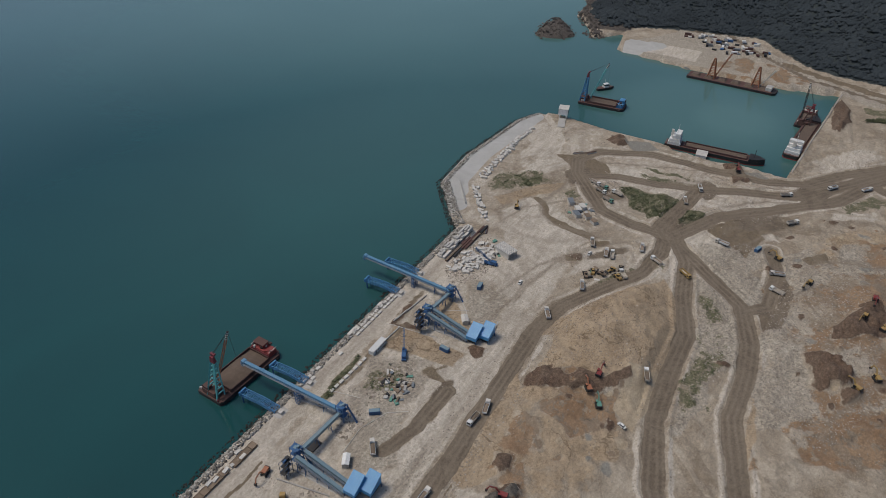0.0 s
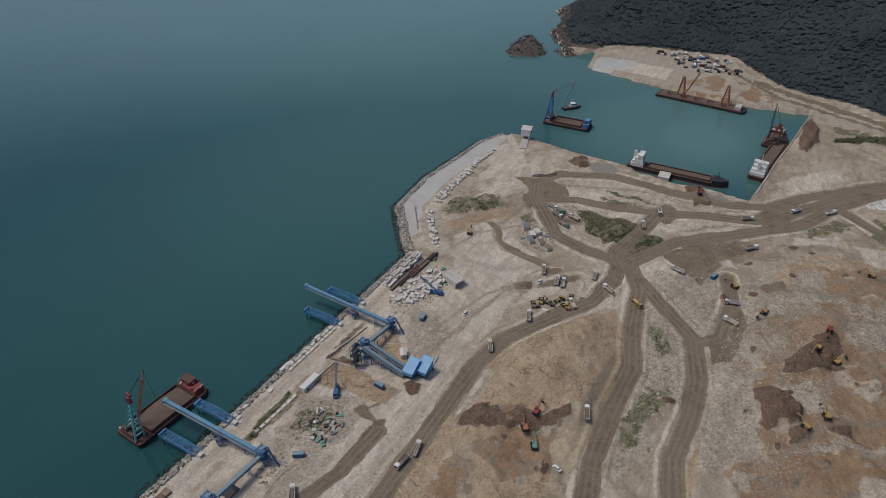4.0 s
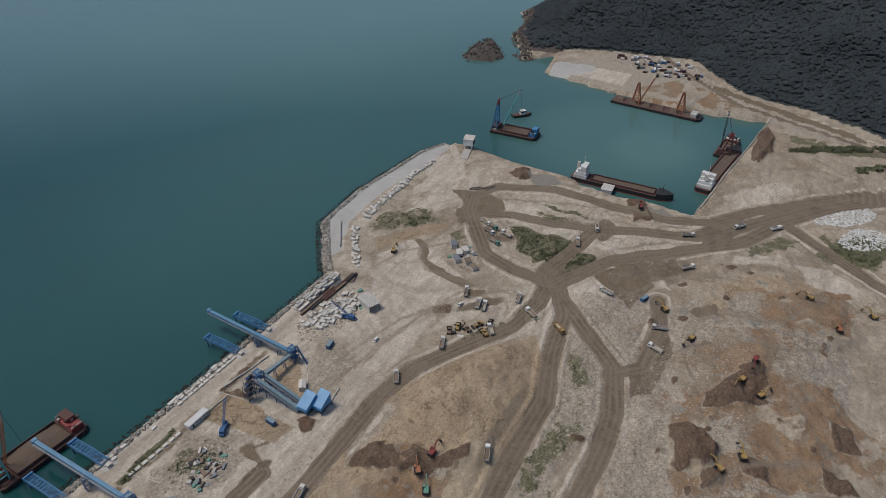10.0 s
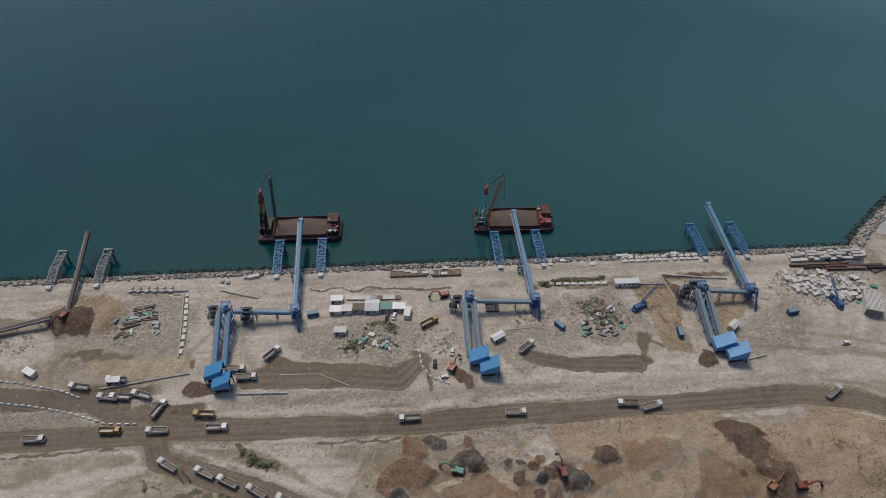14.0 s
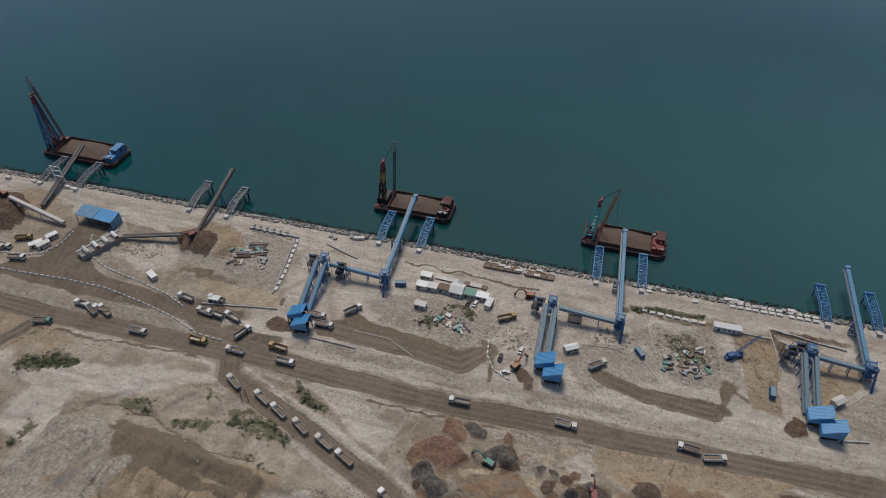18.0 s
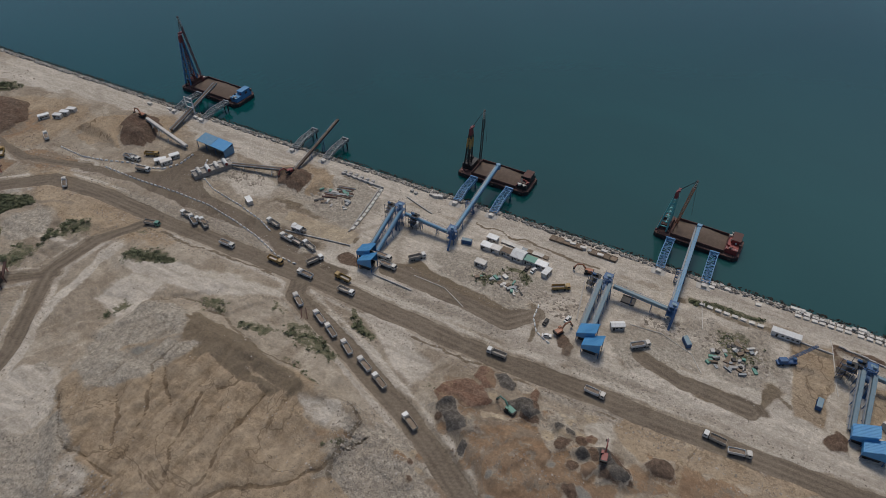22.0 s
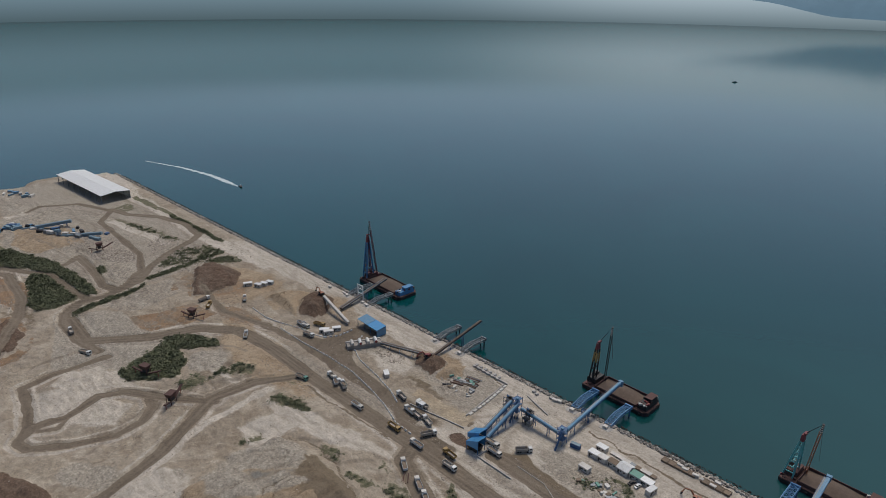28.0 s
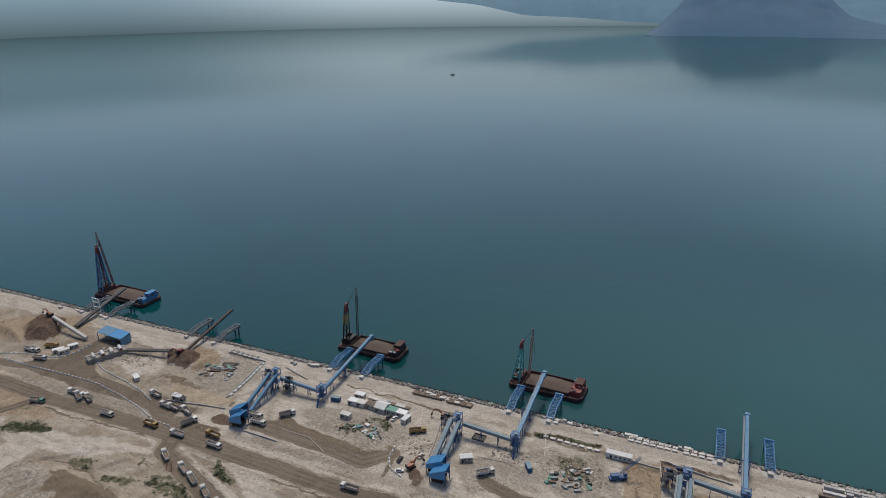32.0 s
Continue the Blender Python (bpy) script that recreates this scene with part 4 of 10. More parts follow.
zone('tan', (204.4, 50.8), (223.0, 54.1), (223.4, 6.0), (210.3, 5.4))
zone('tan', (240.0, 39.8), (265.0, 43.3), (261.1, 32.0), (240.3, 13.9))
zone('grey', (247.5, 15.9), (288.0, 38.6), (282.8, 10.8), (252.8, 2.3))
zone('wet', (85.0, 17.3), (89.5, 16.6), (96.6, 5.5), (96.5, -10.4), (94.5, -11.0), (94.2, 3.0))
zone('wet', (195.6, 14.2), (199.3, 18.6), (204.8, 16.8), (200.6, 9.7), (196.6, 1.5))
zone('dark', (109.0, 3.5), (113.9, 2.1), (116.9, -9.7), (112.5, -9.9))
zone('dark', (228.6, 7.5), (233.8, 4.7), (233.3, -2.3), (228.3, -0.8))
zone('grey', (-60.0, 43.4), (-32.0, 54.8), (-21.3, 23.1), (-51.9, 26.1))
zone('sand', (-63.7, 16.7), (-18.8, 19.3), (-17.8, 8.3), (-61.4, 7.4))
zone('dark', (-96.9, 46.2), (-86.6, 54.4), (-73.3, 50.1), (-70.0, 37.1), (-83.6, 33.3))
zone('tan', (-73.3, 50.1), (-63.5, 57.6), (-56.2, 47.0), (-62.4, 35.2))
zone('red', (98.3, -59.5), (116.8, -51.6), (127.7, -64.1), (120.2, -75.9), (95.1, -83.1), (90.8, -69.5))
zone('dark', (100.1, -41.7), (111.3, -36.8), (117.3, -52.0), (107.1, -53.2))
zone('stony', (113.7, -38.4), (128.1, -37.2), (134.3, -57.1), (126.6, -64.4), (117.8, -54.0))
zone('pale', (132.2, -39.5), (142.6, -34.6), (147.1, -48.8), (136.8, -51.8))
zone('dark', (137.4, -51.6), (156.3, -52.9), (161.9, -59.8), (148.8, -63.5))
zone('dark', (123.2, -48.4), (126.3, -46.2), (129.6, -50.6), (126.2, -53.7))
zone('red', (159.8, -38.8), (170.9, -37.6), (174.0, -48.9), (162.7, -50.6))
zone('red', (137.3, -61.3), (144.5, -57.3), (146.8, -64.8), (139.7, -68.0))
zone('redmix', (175.0, -37.8), (210.2, -30.4), (214.0, -49.2), (176.6, -59.9))
zone('dark', (218.8, -33.1), (233.5, -34.0), (238.9, -42.2), (222.4, -45.7))
zone('pale', (372.4, 55.8), (397.7, 44.5), (380.4, 24.0), (366.9, -5.6), (337.3, 7.0), (328.1, 30.8))
zone('pale', (464.3, 72.2), (522.0, 81.9), (527.8, 73.2), (483.5, 62.1), (456.9, 60.8))
zone('scrub', (394.1, 82.9), (418.5, 84.8), (440.0, 67.0), (444.0, 50.1), (424.1, 48.0), (397.5, 64.6))
zone('tan', (385.1, 68.4), (423.0, 47.1), (437.4, 30.3), (411.1, 36.9), (378.8, 57.0))
zone('wet', (398.4, 42.6), (401.2, 39.3), (384.1, 21.7), (375.2, 1.4), (373.7, -18.7), (366.3, -14.6), (369.9, 7.8), (381.4, 26.8))
zone('wet', (477.1, 57.1), (482.0, 36.6), (486.7, 17.0), (468.9, 4.6), (451.7, 23.0), (441.2, 33.4), (459.7, 33.8))
zone('scrub', (419.9, 27.7), (432.2, 21.5), (424.0, 10.6), (410.6, 15.5))
zone('bush', (155.9, 55.3), (174.2, 56.3), (194.1, 56.6), (193.6, 53.3), (174.4, 52.7), (156.2, 51.7))
zone('dark', (223.0, 54.1), (228.0, 49.8), (227.5, 40.5), (223.7, 39.4))
zone('wet', (195.0, 51.7), (225.5, 50.2), (225.4, 48.3), (195.1, 49.7))
zone('stony', (115.2, -10.2), (140.6, -7.3), (160.9, -8.5), (141.6, -14.0), (117.5, -15.1))
zone('stony', (13.6, -6.7), (59.3, -6.8), (83.1, -7.3), (84.2, -11.1), (55.5, -12.2), (15.9, -11.7))
zone('stony', (-163.9, -14.5), (-144.5, -11.4), (-81.1, -6.9), (-24.7, -7.6), (-12.8, -12.2), (-57.7, -16.9), (-107.0, -18.4), (-159.0, -19.9))
zone('stony', (90.6, -33.1), (119.3, -29.5), (167.5, -26.2), (213.1, -23.0), (256.5, -20.0), (270.6, -19.8), (270.2, -22.4), (213.0, -27.1), (144.3, -31.9), (91.4, -35.9))
zone('grey', (-316.9, -120.6), (-307.4, -82.8), (-232.6, -70.7), (-215.5, -109.2), (-246.5, -141.6))
zone('tan', (-8.6, -175.0), (23.6, -142.5), (57.4, -110.4), (88.3, -123.4), (33.7, -172.2))
zone('tan', (-53.3, -223.7), (-43.2, -200.7), (-20.6, -185.8), (8.2, -195.1), (-33.2, -232.1))
zone('pale', (-107.9, -154.5), (-100.1, -131.2), (-74.1, -134.3), (-85.6, -154.7), (-84.2, -172.5))
zone('pale', (-227.4, -151.0), (-233.6, -117.9), (-196.2, -115.2), (-207.5, -140.2))
zone('pale', (-118.1, -58.8), (-41.3, -36.4), (-18.6, -37.3), (-56.0, -56.0), (-102.9, -66.0))
zone('gully', (10.4, -152.6), (21.7, -135.1), (38.9, -125.1), (50.0, -109.7), (56.5, -88.5))
zone('gully', (-40.8, -228.9), (-38.1, -203.2), (-30.0, -177.8), (-21.6, -158.7))
zone('gully', (30.5, -175.1), (29.8, -156.0), (41.0, -139.2), (61.4, -120.9))
# loads of earth tipped side by side
zone('dark', (221.3, -35.5), (233, -37.1), (242.6, -55.7), (242.2, -69), (254.7, -81.2), (243.3, -83.8), (231.6, -70.7), (224, -50.7))
zone('red', (208, -46.8), (220.5, -55.9), (228.2, -75.4), (215.6, -84.7), (195.6, -66.7))
zone('sand', (240.2, -80.2), (265.4, -91.6), (243.1, -99.5), (220.1, -94.7))
zone("pale", (365, 92), (374, 87), (365, 78), (354, 83))
for k_ in range(6):
    zone("pale", (432 + 3.6 * k_, 7 - 2.2 * k_), (433.6 + 3.6 * k_, 6 - 2.2 * k_), (417.6 + 2.4 * k_, -7 - 2.4 * k_), (416 + 2.4 * k_, -6 - 2.4 * k_))
rd_ = random.Random(61)
for x0, x1, y0, y1, n in ((72, 152, -100, -44, 90), (180, 250, -92, -48, 24), (280, 480, -235, -118, 60)):
    for _ in range(n):
        cx, cy, r = rd_.uniform(x0, x1), rd_.uniform(y0, y1), rd_.uniform(1.5, 4.2)
        zone(rd_.choice(("dark", "red", "red", "sand", "slate", "dark", "stony")), *[(cx + r * rd_.uniform(0.7, 1.2) * math.cos(a * 1.05), cy + r * rd_.uniform(0.6, 1.1) * math.sin(a * 1.05)) for a in range(6)])
# heaps of dark stone and rust-coloured clay on the tip
zone('rust', (68.9, -57.8), (71.4, -49.1), (79.7, -43.2), (89.4, -45.4), (95.4, -44.6), (95.2, -52.3), (91.8, -57.4), (88.0, -61.2), (81.6, -60.3), (75.5, -64.2))
zone('rust', (81.1, -41.0), (81.5, -34.1), (88.0, -32.3), (91.5, -39.8), (88.4, -44.8))
zone('sand', (89.1, -44.6), (94.2, -42.0), (96.5, -46.6), (93.2, -49.8))
zone('coal', (88.3, -33.4), (92.7, -30.3), (98.6, -33.0), (99.0, -37.7), (93.5, -38.0))
zone('coal', (98.7, -44.8), (102.8, -39.3), (108.7, -40.0), (110.7, -44.3), (114.4, -43.2), (113.9, -47.3), (111.8, -50.4), (105.6, -50.2), (101.5, -48.6))
zone('rust', (106.1, -34.8), (108.3, -31.2), (111.6, -33.2), (111.3, -38.3), (107.9, -38.7))
zone('coal', (74.4, -64.5), (78.7, -59.0), (83.6, -61.1), (85.7, -64.5), (91.7, -66.8), (94.0, -69.5), (91.1, -72.1), (85.2, -73.0), (80.9, -69.1), (76.5, -67.7))
zone('coal', (92.9, -77.8), (94.9, -73.8), (97.7, -75.5), (96.7, -79.7), (94.0, -79.9))
zone('red', (99.8, -68.3), (101.9, -58.9), (112.7, -54.2), (121.1, -59.7), (127.0, -65.7), (126.1, -72.0), (105.0, -78.0))
zone('dark', (125.8, -57.9), (126.7, -53.4), (130.4, -53.2), (131.0, -58.5), (128.3, -60.8))
zone('coal', (122.2, -47.4), (125.4, -44.6), (126.8, -48.9), (123.9, -51.0))
zone('coal', (126.8, -48.0), (130.0, -46.0), (131.3, -50.5), (128.2, -51.4))
zone('coal', (134.4, -59.0), (137.5, -55.1), (141.0, -57.9), (137.4, -60.7))
zone('coal', (139.9, -51.3), (144.0, -48.5), (147.6, -53.5), (153.5, -55.6), (158.9, -57.8), (157.6, -61.4), (151.0, -61.3), (144.8, -57.6))
zone('rust', (138.2, -62.5), (141.6, -59.0), (145.2, -60.0), (142.4, -66.2), (139.4, -65.6))
zone('rust', (135.4, -47.2), (137.3, -44.5), (140.0, -46.5), (139.2, -49.9), (136.3, -49.6))
zone('dark', (160.2, -46.0), (162.2, -39.1), (168.5, -38.3), (172.2, -41.3), (171.6, -47.4), (165.0, -48.8))
WEST_ROADS = []
WEST_ROADS.append((3.2, [(-236.7, -162.9), (-240.8, -146), (-239.8, -110.6)]))
WEST_ROADS.append((3, [(-236.7, -162.9), (-205, -167.7), (-190.1, -172.5), (-179.4, -180.2), (-169.6, -178.1), (-157, -159.8), (-149, -139.2), (-151.5, -122.7), (-161.3, -112.1), (-170, -110.1)]))
WEST_ROADS.append((3.2, [(-141, -83.4), (-163.2, -101.1), (-188.8, -117.6), (-194.4, -132), (-186.4, -153.3), (-187.9, -170.3), (-181.7, -178.9)]))
WEST_ROADS.append((1.8, [(-189.8, -168.3), (-190.2, -161), (-185.3, -152.2), (-177.9, -160.4), (-182.7, -168.9)]))
WEST_ROADS.append((4.2, [(-251.4, -112.4), (-276.9, -116.5), (-311.1, -115.8), (-327.3, -109.8), (-337.9, -96.6), (-338.9, -75.5), (-348.0, -45.5), (-375.8, -22.1), (-396.6, 4.8), (-410.4, 33.0), (-421.2, 44.4), (-461.1, 48.3), (-500.2, 39.2), (-532.4, 17.0), (-561.9, 10.6)]))
WEST_ROADS.append((3.6, [(-428.9, -78.3), (-441.3, -62.8), (-402.5, -64.2), (-359.8, -70.2), (-343.7, -65.1)]))
WEST_ROADS.append((3.4, [(-557.0, 8.8), (-527.1, -13.3), (-467.3, -16.2), (-409.7, -19.4), (-370.0, -34.2), (-347.4, -57.1)]))
WEST_ROADS.append((3.2, [(-614.2, -59.6), (-625.4, -42.9), (-607.3, -8.7), (-557.0, 8.8)]))
WEST_ROADS.append((4.0, [(-262.8, -179.8), (-348.9, -135.9), (-379.7, -126.0), (-436.2, -121.8), (-465.8, -135.6)]))
WEST_ROADS.append((3.6, [(-473.1, -129.8), (-436.5, -109.1), (-413.9, -93.9), (-361.0, -91.1), (-344.0, -88.4)]))
# centre lines of the haul roads: half width, points
ROADS = []
ROADS.append((5.2, [(-213, -27), (-173, -23), (-124, -25), (-55, -23), (4, -23), (82, -25), (185, -22), (263, -20), (290, -25), (320, -42), (349, -58), (378, -63), (402, -60)]))
ROADS.append((5.5, [(-315, -111), (-272, -114), (-246, -78), (-235, -47), (-213, -27)]))
ROADS.append((4, [(-129, -28), (-142, -54), (-145, -83), (-116, -128), (-97, -180), (-88, -202), (-58, -235), (-40, -300)]))
ROADS.append((5, [(-24, -27), (-20, -36), (25, -54), (60, -69), (85, -82), (110, -97), (130, -125), (140, -170), (150, -260)]))
ROADS.append((3, [(-300, -12), (-250, -20), (-225, -14), (-205, -8)]))
ROADS.append((3.5, [(-48, -14), (-38, -14), (-10, -19)]))
ROADS.append((4.5, [(11, 2), (29, 1), (58, 0), (81, -3), (92, 9)]))
ROADS.append((4, [(144, 8), (164, 2), (194, 0)]))
ROADS.append((6, [(395, -62), (406, -53), (451, -61), (479, -65), (492, -94), (505, -131), (538, -157), (591, -198), (638, -243), (760, -360)]))
ROADS.append((6, [(400, -64), (446, -87), (481, -125), (514, -161), (558, -182), (598, -212), (633, -250)]))
ROADS.append((5.5, [(402, -66), (376, -81), (339, -88), (304, -99), (261, -99), (232, -101), (190, -112), (150, -140)]))
ROADS.append((5.5, [(392, -72), (368, -99), (348, -122), (315, -133), (287, -136), (252, -135), (200, -150), (160, -190)]))
ROADS.append((4.5, [(344, -124), (356, -136), (396, -136), (420, -128)]))
ROADS.append((5.5, [(402, -57), (403, -34), (411, -8), (440, 16), (456, 29), (477, 36), (499, 26), (519, -16), (516, -64), (518, -108), (532, -138), (564, -161), (630, -230)]))
ROADS.append((5, [(452, 27), (466, -4), (470, -35), (478, -63)]))
ROADS.append((3.5, [(869, 38), (881, -6), (837, -43), (774, -110), (755, -160), (741, -201), (727, -234), (690, -300)]))
ROADS.append((3.0, [(642, -237), (604, -196), (548, -168), (500, -140)]))
ROADS.append((5, [(558, -182), (534, -215), (508, -247), (470, -320)]))
ROADS += WEST_ROADS
def axis_steps(lo, hi, d_lo, d_hi, fine, far):
    """Grid lines: fine between d_lo and d_hi, growing outward to lo and hi."""
    mid = list(np.arange(d_lo, d_hi + 1e-6, fine))
    out, s, v = [], fine, d_hi
    while v < hi:
        s = min(s * 1.22, far)
        v += s
        out.append(min(v, hi))
    inn, s, v = [], fine, d_lo
    while v > lo:
        s = min(s * 1.22, far)
        v -= s
        inn.append(max(v, lo))
    return np.array(inn[::-1] + mid + out)


gx = np.concatenate([axis_steps(-3200, -330, -640, -330, 2.4, 200)[:-1], np.arange(-330, 620, 1.05), axis_steps(620, 3200, 620, 1000, 5.0, 200)])
gx = np.unique(np.round(gx, 3))
gx = gx[(gx <= 3200)]
gy = axis_steps(-3200, 800, -255, 128, 1.05, 200)
gx = gx[np.concatenate([[True], np.diff(gx) > 0.5])]
GX, GY = np.meshgrid(gx, gy, indexing="ij")


def height(X, Y, sd=None):
    if sd is None:
        sd = np.maximum(sdist(X, Y, COAST), sdist(X, Y, ISLET))
    z = 4.0 + 0 * X
    # spoil heaps and terraces inland
    rough = (fbm(X, Y, 14, 3) - 0.5) + 0.5 * (fbm(X, Y, 5, 4, 3) - 0.5)
    inland = smooth01(-Y, 32, 46)
    z += inland * (fbm(X, Y, 60, 11) * 5.0 - 1.2 + rough * 2.0)
    z += 0.6 * (fbm(X, Y, 9, 21) - 0.5) * smooth01(64 - Y, 0, 10)
    z += inland * 1.6 * (np.abs(fbm(X, Y, 26, 23, 5) - 0.5) * 2 - 0.3)
    ter = fbm(X, Y, 38, 25) * 7 + 0.35 * fbm(X, Y, 9, 27)
    z += inland * 0.85 * (np.floor(ter) + smooth01(ter - np.floor(ter), 0.40, 0.60) - ter)
    for cx, cy, rx, ry, h_, rot in HEAPS:
        z += h_ * blob(X, Y, cx, cy, rx, ry, rot, 0.75) * (0.82 + 0.36 * fbm(X, Y, 18, 31))
    for k, p in enumerate(POLY_DARK):
        z += (5.0, 4.0, 2.5)[min(k, 2)] * smooth01(sdist(X, Y, p), -1.5, 8.0 if k < 2 else 5.0) * (0.8 + 0.4 * fbm(X, Y, 7, 33))
    for k, p in enumerate(POLY_TAN[:3]):
        z += (4.0, 3.5, 5.5)[k] * smooth01(sdist(X, Y, p), -7.0 if k == 2 else -1.5, 4.0 if k == 2 else 7.0)
    z += 1.7 * np.exp(-(seg_dist(X, Y, RIM) / 3.4) ** 2)
    # washed-out rills that run down the silted pond, and wrinkles of tipped and graded soil
    pond = smooth01(sdist(X, Y, POND), -4.0, 8.0)
    wu, wv = X + 9 * (fbm(X, Y, 34, 401) - 0.5), Y + 9 * (fbm(X, Y, 34, 405) - 0.5)
    z -= pond * (1.1 * ridge(wu, wv * 0.13, 7.0, 411) ** 5 + 0.7 * ridge(wu + 0.3 * wv, wv * 0.2, 3.6, 413) ** 4)
    wu, wv = X + 34 * (fbm(X, Y, 70, 421) - 0.5), Y + 34 * (fbm(X, Y, 70, 425) - 0.5)
    wr = ridge(0.8 * wu + 0.6 * wv, 0.22 * (0.8 * wv - 0.6 * wu), 6.5, 431)
    wr2 = ridge(0.5 * wu - 0.87 * wv, 0.25 * (0.87 * wu + 0.5 * wv), 3.4, 433)
    z += inland * (1 - pond) * (0.85 * (wr ** 2 - 0.3) + 0.5 * (wr2 ** 2 - 0.3)) * (0.35 + 1.1 * fbm(X, Y, 45, 437))
    for p in POLY_RED[:3]:
        z += 1.8 * smooth01(sdist(X, Y, p), -2.0, 4.0) * fbm(X, Y, 8, 35)
    rd = np.full(X.shape, 99.0)
    for w, pts in ROADS:
        rd = np.minimum(rd, seg_dist(X, Y, pts) - w)
    flat = 1 - smooth01(rd, 0.5, 9)
    z = z * (1 - flat) + (4.0 + 0.25 * (z - 4)) * flat
    z += (0.25 + 0.95 * inland) * np.exp(-((rd - 1.7) / 1.0) ** 2) * (0.3 + 1.2 * fbm(X, Y, 6, 41))
    z += 0.06 * np.cos(rd * 2.1) * (rd < -0.3)
    # wooded hills
    foot = sdist(X, Y, HILL)
    up = np.clip(foot, 0, 1e4)
    z += smooth01(up, 0, 30) * 6 + 0.42 * np.minimum(up, 420) * (0.55 + 0.45 * smooth01(up, 0, 140)) * (0.75 + 0.5 * fbm(X, Y, 130, 51)) + smooth01(up, 0, 60) * 16 * (fbm(X, Y, 45, 61) - 0.5)
    islet = sdist(X, Y, ISLET)
    z = np.where(islet > 0, 0.6 + 8.0 * smooth01(islet, -2, 20) * (0.75 + 0.5 * fbm(X, Y, 14, 71)), z)
    slope = np.where((X > 542) & (Y < 96) & (X < 770), smooth01(sd, -0.5, 1.5), smooth01(sd, -3.5, 7.0))
    z = -5.0 + (z + 5.0) * slope
    return z, sd, rd, foot


HEAPS = [(-20, -112, 62, 46, 3, 20), (285, -64, 44, 26, 8, 20), (-310, -168, 20, 12, 4, 0),
         (110, -66, 38, 22, 3.5, 10), (350, -200, 60, 34, 5, 0), (430, -180, 60, 40, 4, 0), (610, -110, 30, 16, 3, 20)]
HILL = [(815, 150), (826, 112), (846, 92), (866, 36), (878, -36), (800, -112), (782, -181), (752, -239), (720, -330), (640, -480), (600, -800), (500, -1600), (3200, -3200), (3200, 600), (1500, 320), (1064, 212), (960, 214), (880, 190)]
GZ, SD, RD, FOOT = height(GX, GY)

def warp(X, Y, amp, scale, seed):
    return X + amp * 2 * (fbm(X, Y, scale, seed) - 0.5), Y + amp * 2 * (fbm(X, Y, scale, seed + 9) - 0.5)


WX, WY = warp(GX, GY, 9.0, 26, 101)
wx2, wy2 = warp(GX, GY, 2.6, 9, 131)
WX, WY = WX + wx2 - GX, WY + wy2 - GY


def window(pts, margin):
    """The part of the ground grid round a plan outline."""
    px_, py_ = [p[0] for p in pts], [p[1] for p in pts]
    i0, i1 = np.searchsorted(gx, (min(px_) - margin, max(px_) + margin))
    j0, j1 = np.searchsorted(gy, (min(py_) - margin, max(py_) + margin))
    return np.s_[i0:i1, j0:j1]


def spots(rows):
    """The union of soft warped ellipses: centre, radii, turn, weight."""
    out = np.zeros(GX.shape)
    for cx, cy, rx, ry, rot, wgt in rows:
        r = 1.6 * max(rx, ry)
        w_ = window([(cx - r, cy - r), (cx + r, cy + r)], 16)
        out[w_] = np.maximum(out[w_], wgt * blob(WX[w_], WY[w_], cx, cy, rx, ry, rot, 0.45))
    return out


def area(pts, soft=4.0):
    return smooth01(sdist(WX, WY, pts), -soft, soft)


def polygons(X, Y, polys, soft):
    out = np.zeros(GX.shape)
    for p in polys:
        w_ = window(p, 26)
        out[w_] = np.maximum(out[w_], smooth01(sdist(X[w_], Y[w_], p), -soft, soft))
    return out


def loose_areas(polys, soft=5.0):
    return polygons(GX + 1.15 * (WX - GX), GY + 1.15 * (WY - GY), polys, soft)


def areas(polys, soft=2.0):
    return polygons(wx2, wy2, polys, soft)


def lines(rows):
    out = np.zeros(GX.shape)
    for w, wgt, pts in rows:
        w_ = window(pts, 8 + 2 * w)
        d = seg_dist(wx2[w_], wy2[w_], pts)
        out[w_] = np.maximum(out[w_], wgt * (1 - smooth01(d, w * 0.4, w * 1.4)))
    return out


masks = {}
RW = RD + 1.3 * (fbm(GX, GY, 12, 141) - 0.5) * 2
masks["road"] = (1 - smooth01(RW, -0.9, 0.9)) * (0.78 + 0.3 * fbm(GX, GY, 25, 151))
masks["road"] = np.maximum(masks["road"], spots((
    (-20, -14, 16, 5, 0, 0.9), (24, 5, 13, 6, 0, 1), (85, 2, 10, 6, 30, 0.9), (406, -60, 16, 11, 0, 1), (452, 26, 15, 8, 0, 0.9), (480, -66, 12, 10, 0, 1), (514, -146, 14, 12, 0, 1), (360, -32, 22, 5, -35, 0.7), (433, -2, 10, 16, -10, 0.75), (-45, -2, 16, 6, 0, 0.75), (455, -115, 24, 12, -50, 0.65), (190, 3, 12, 4, 0, 0.8))))
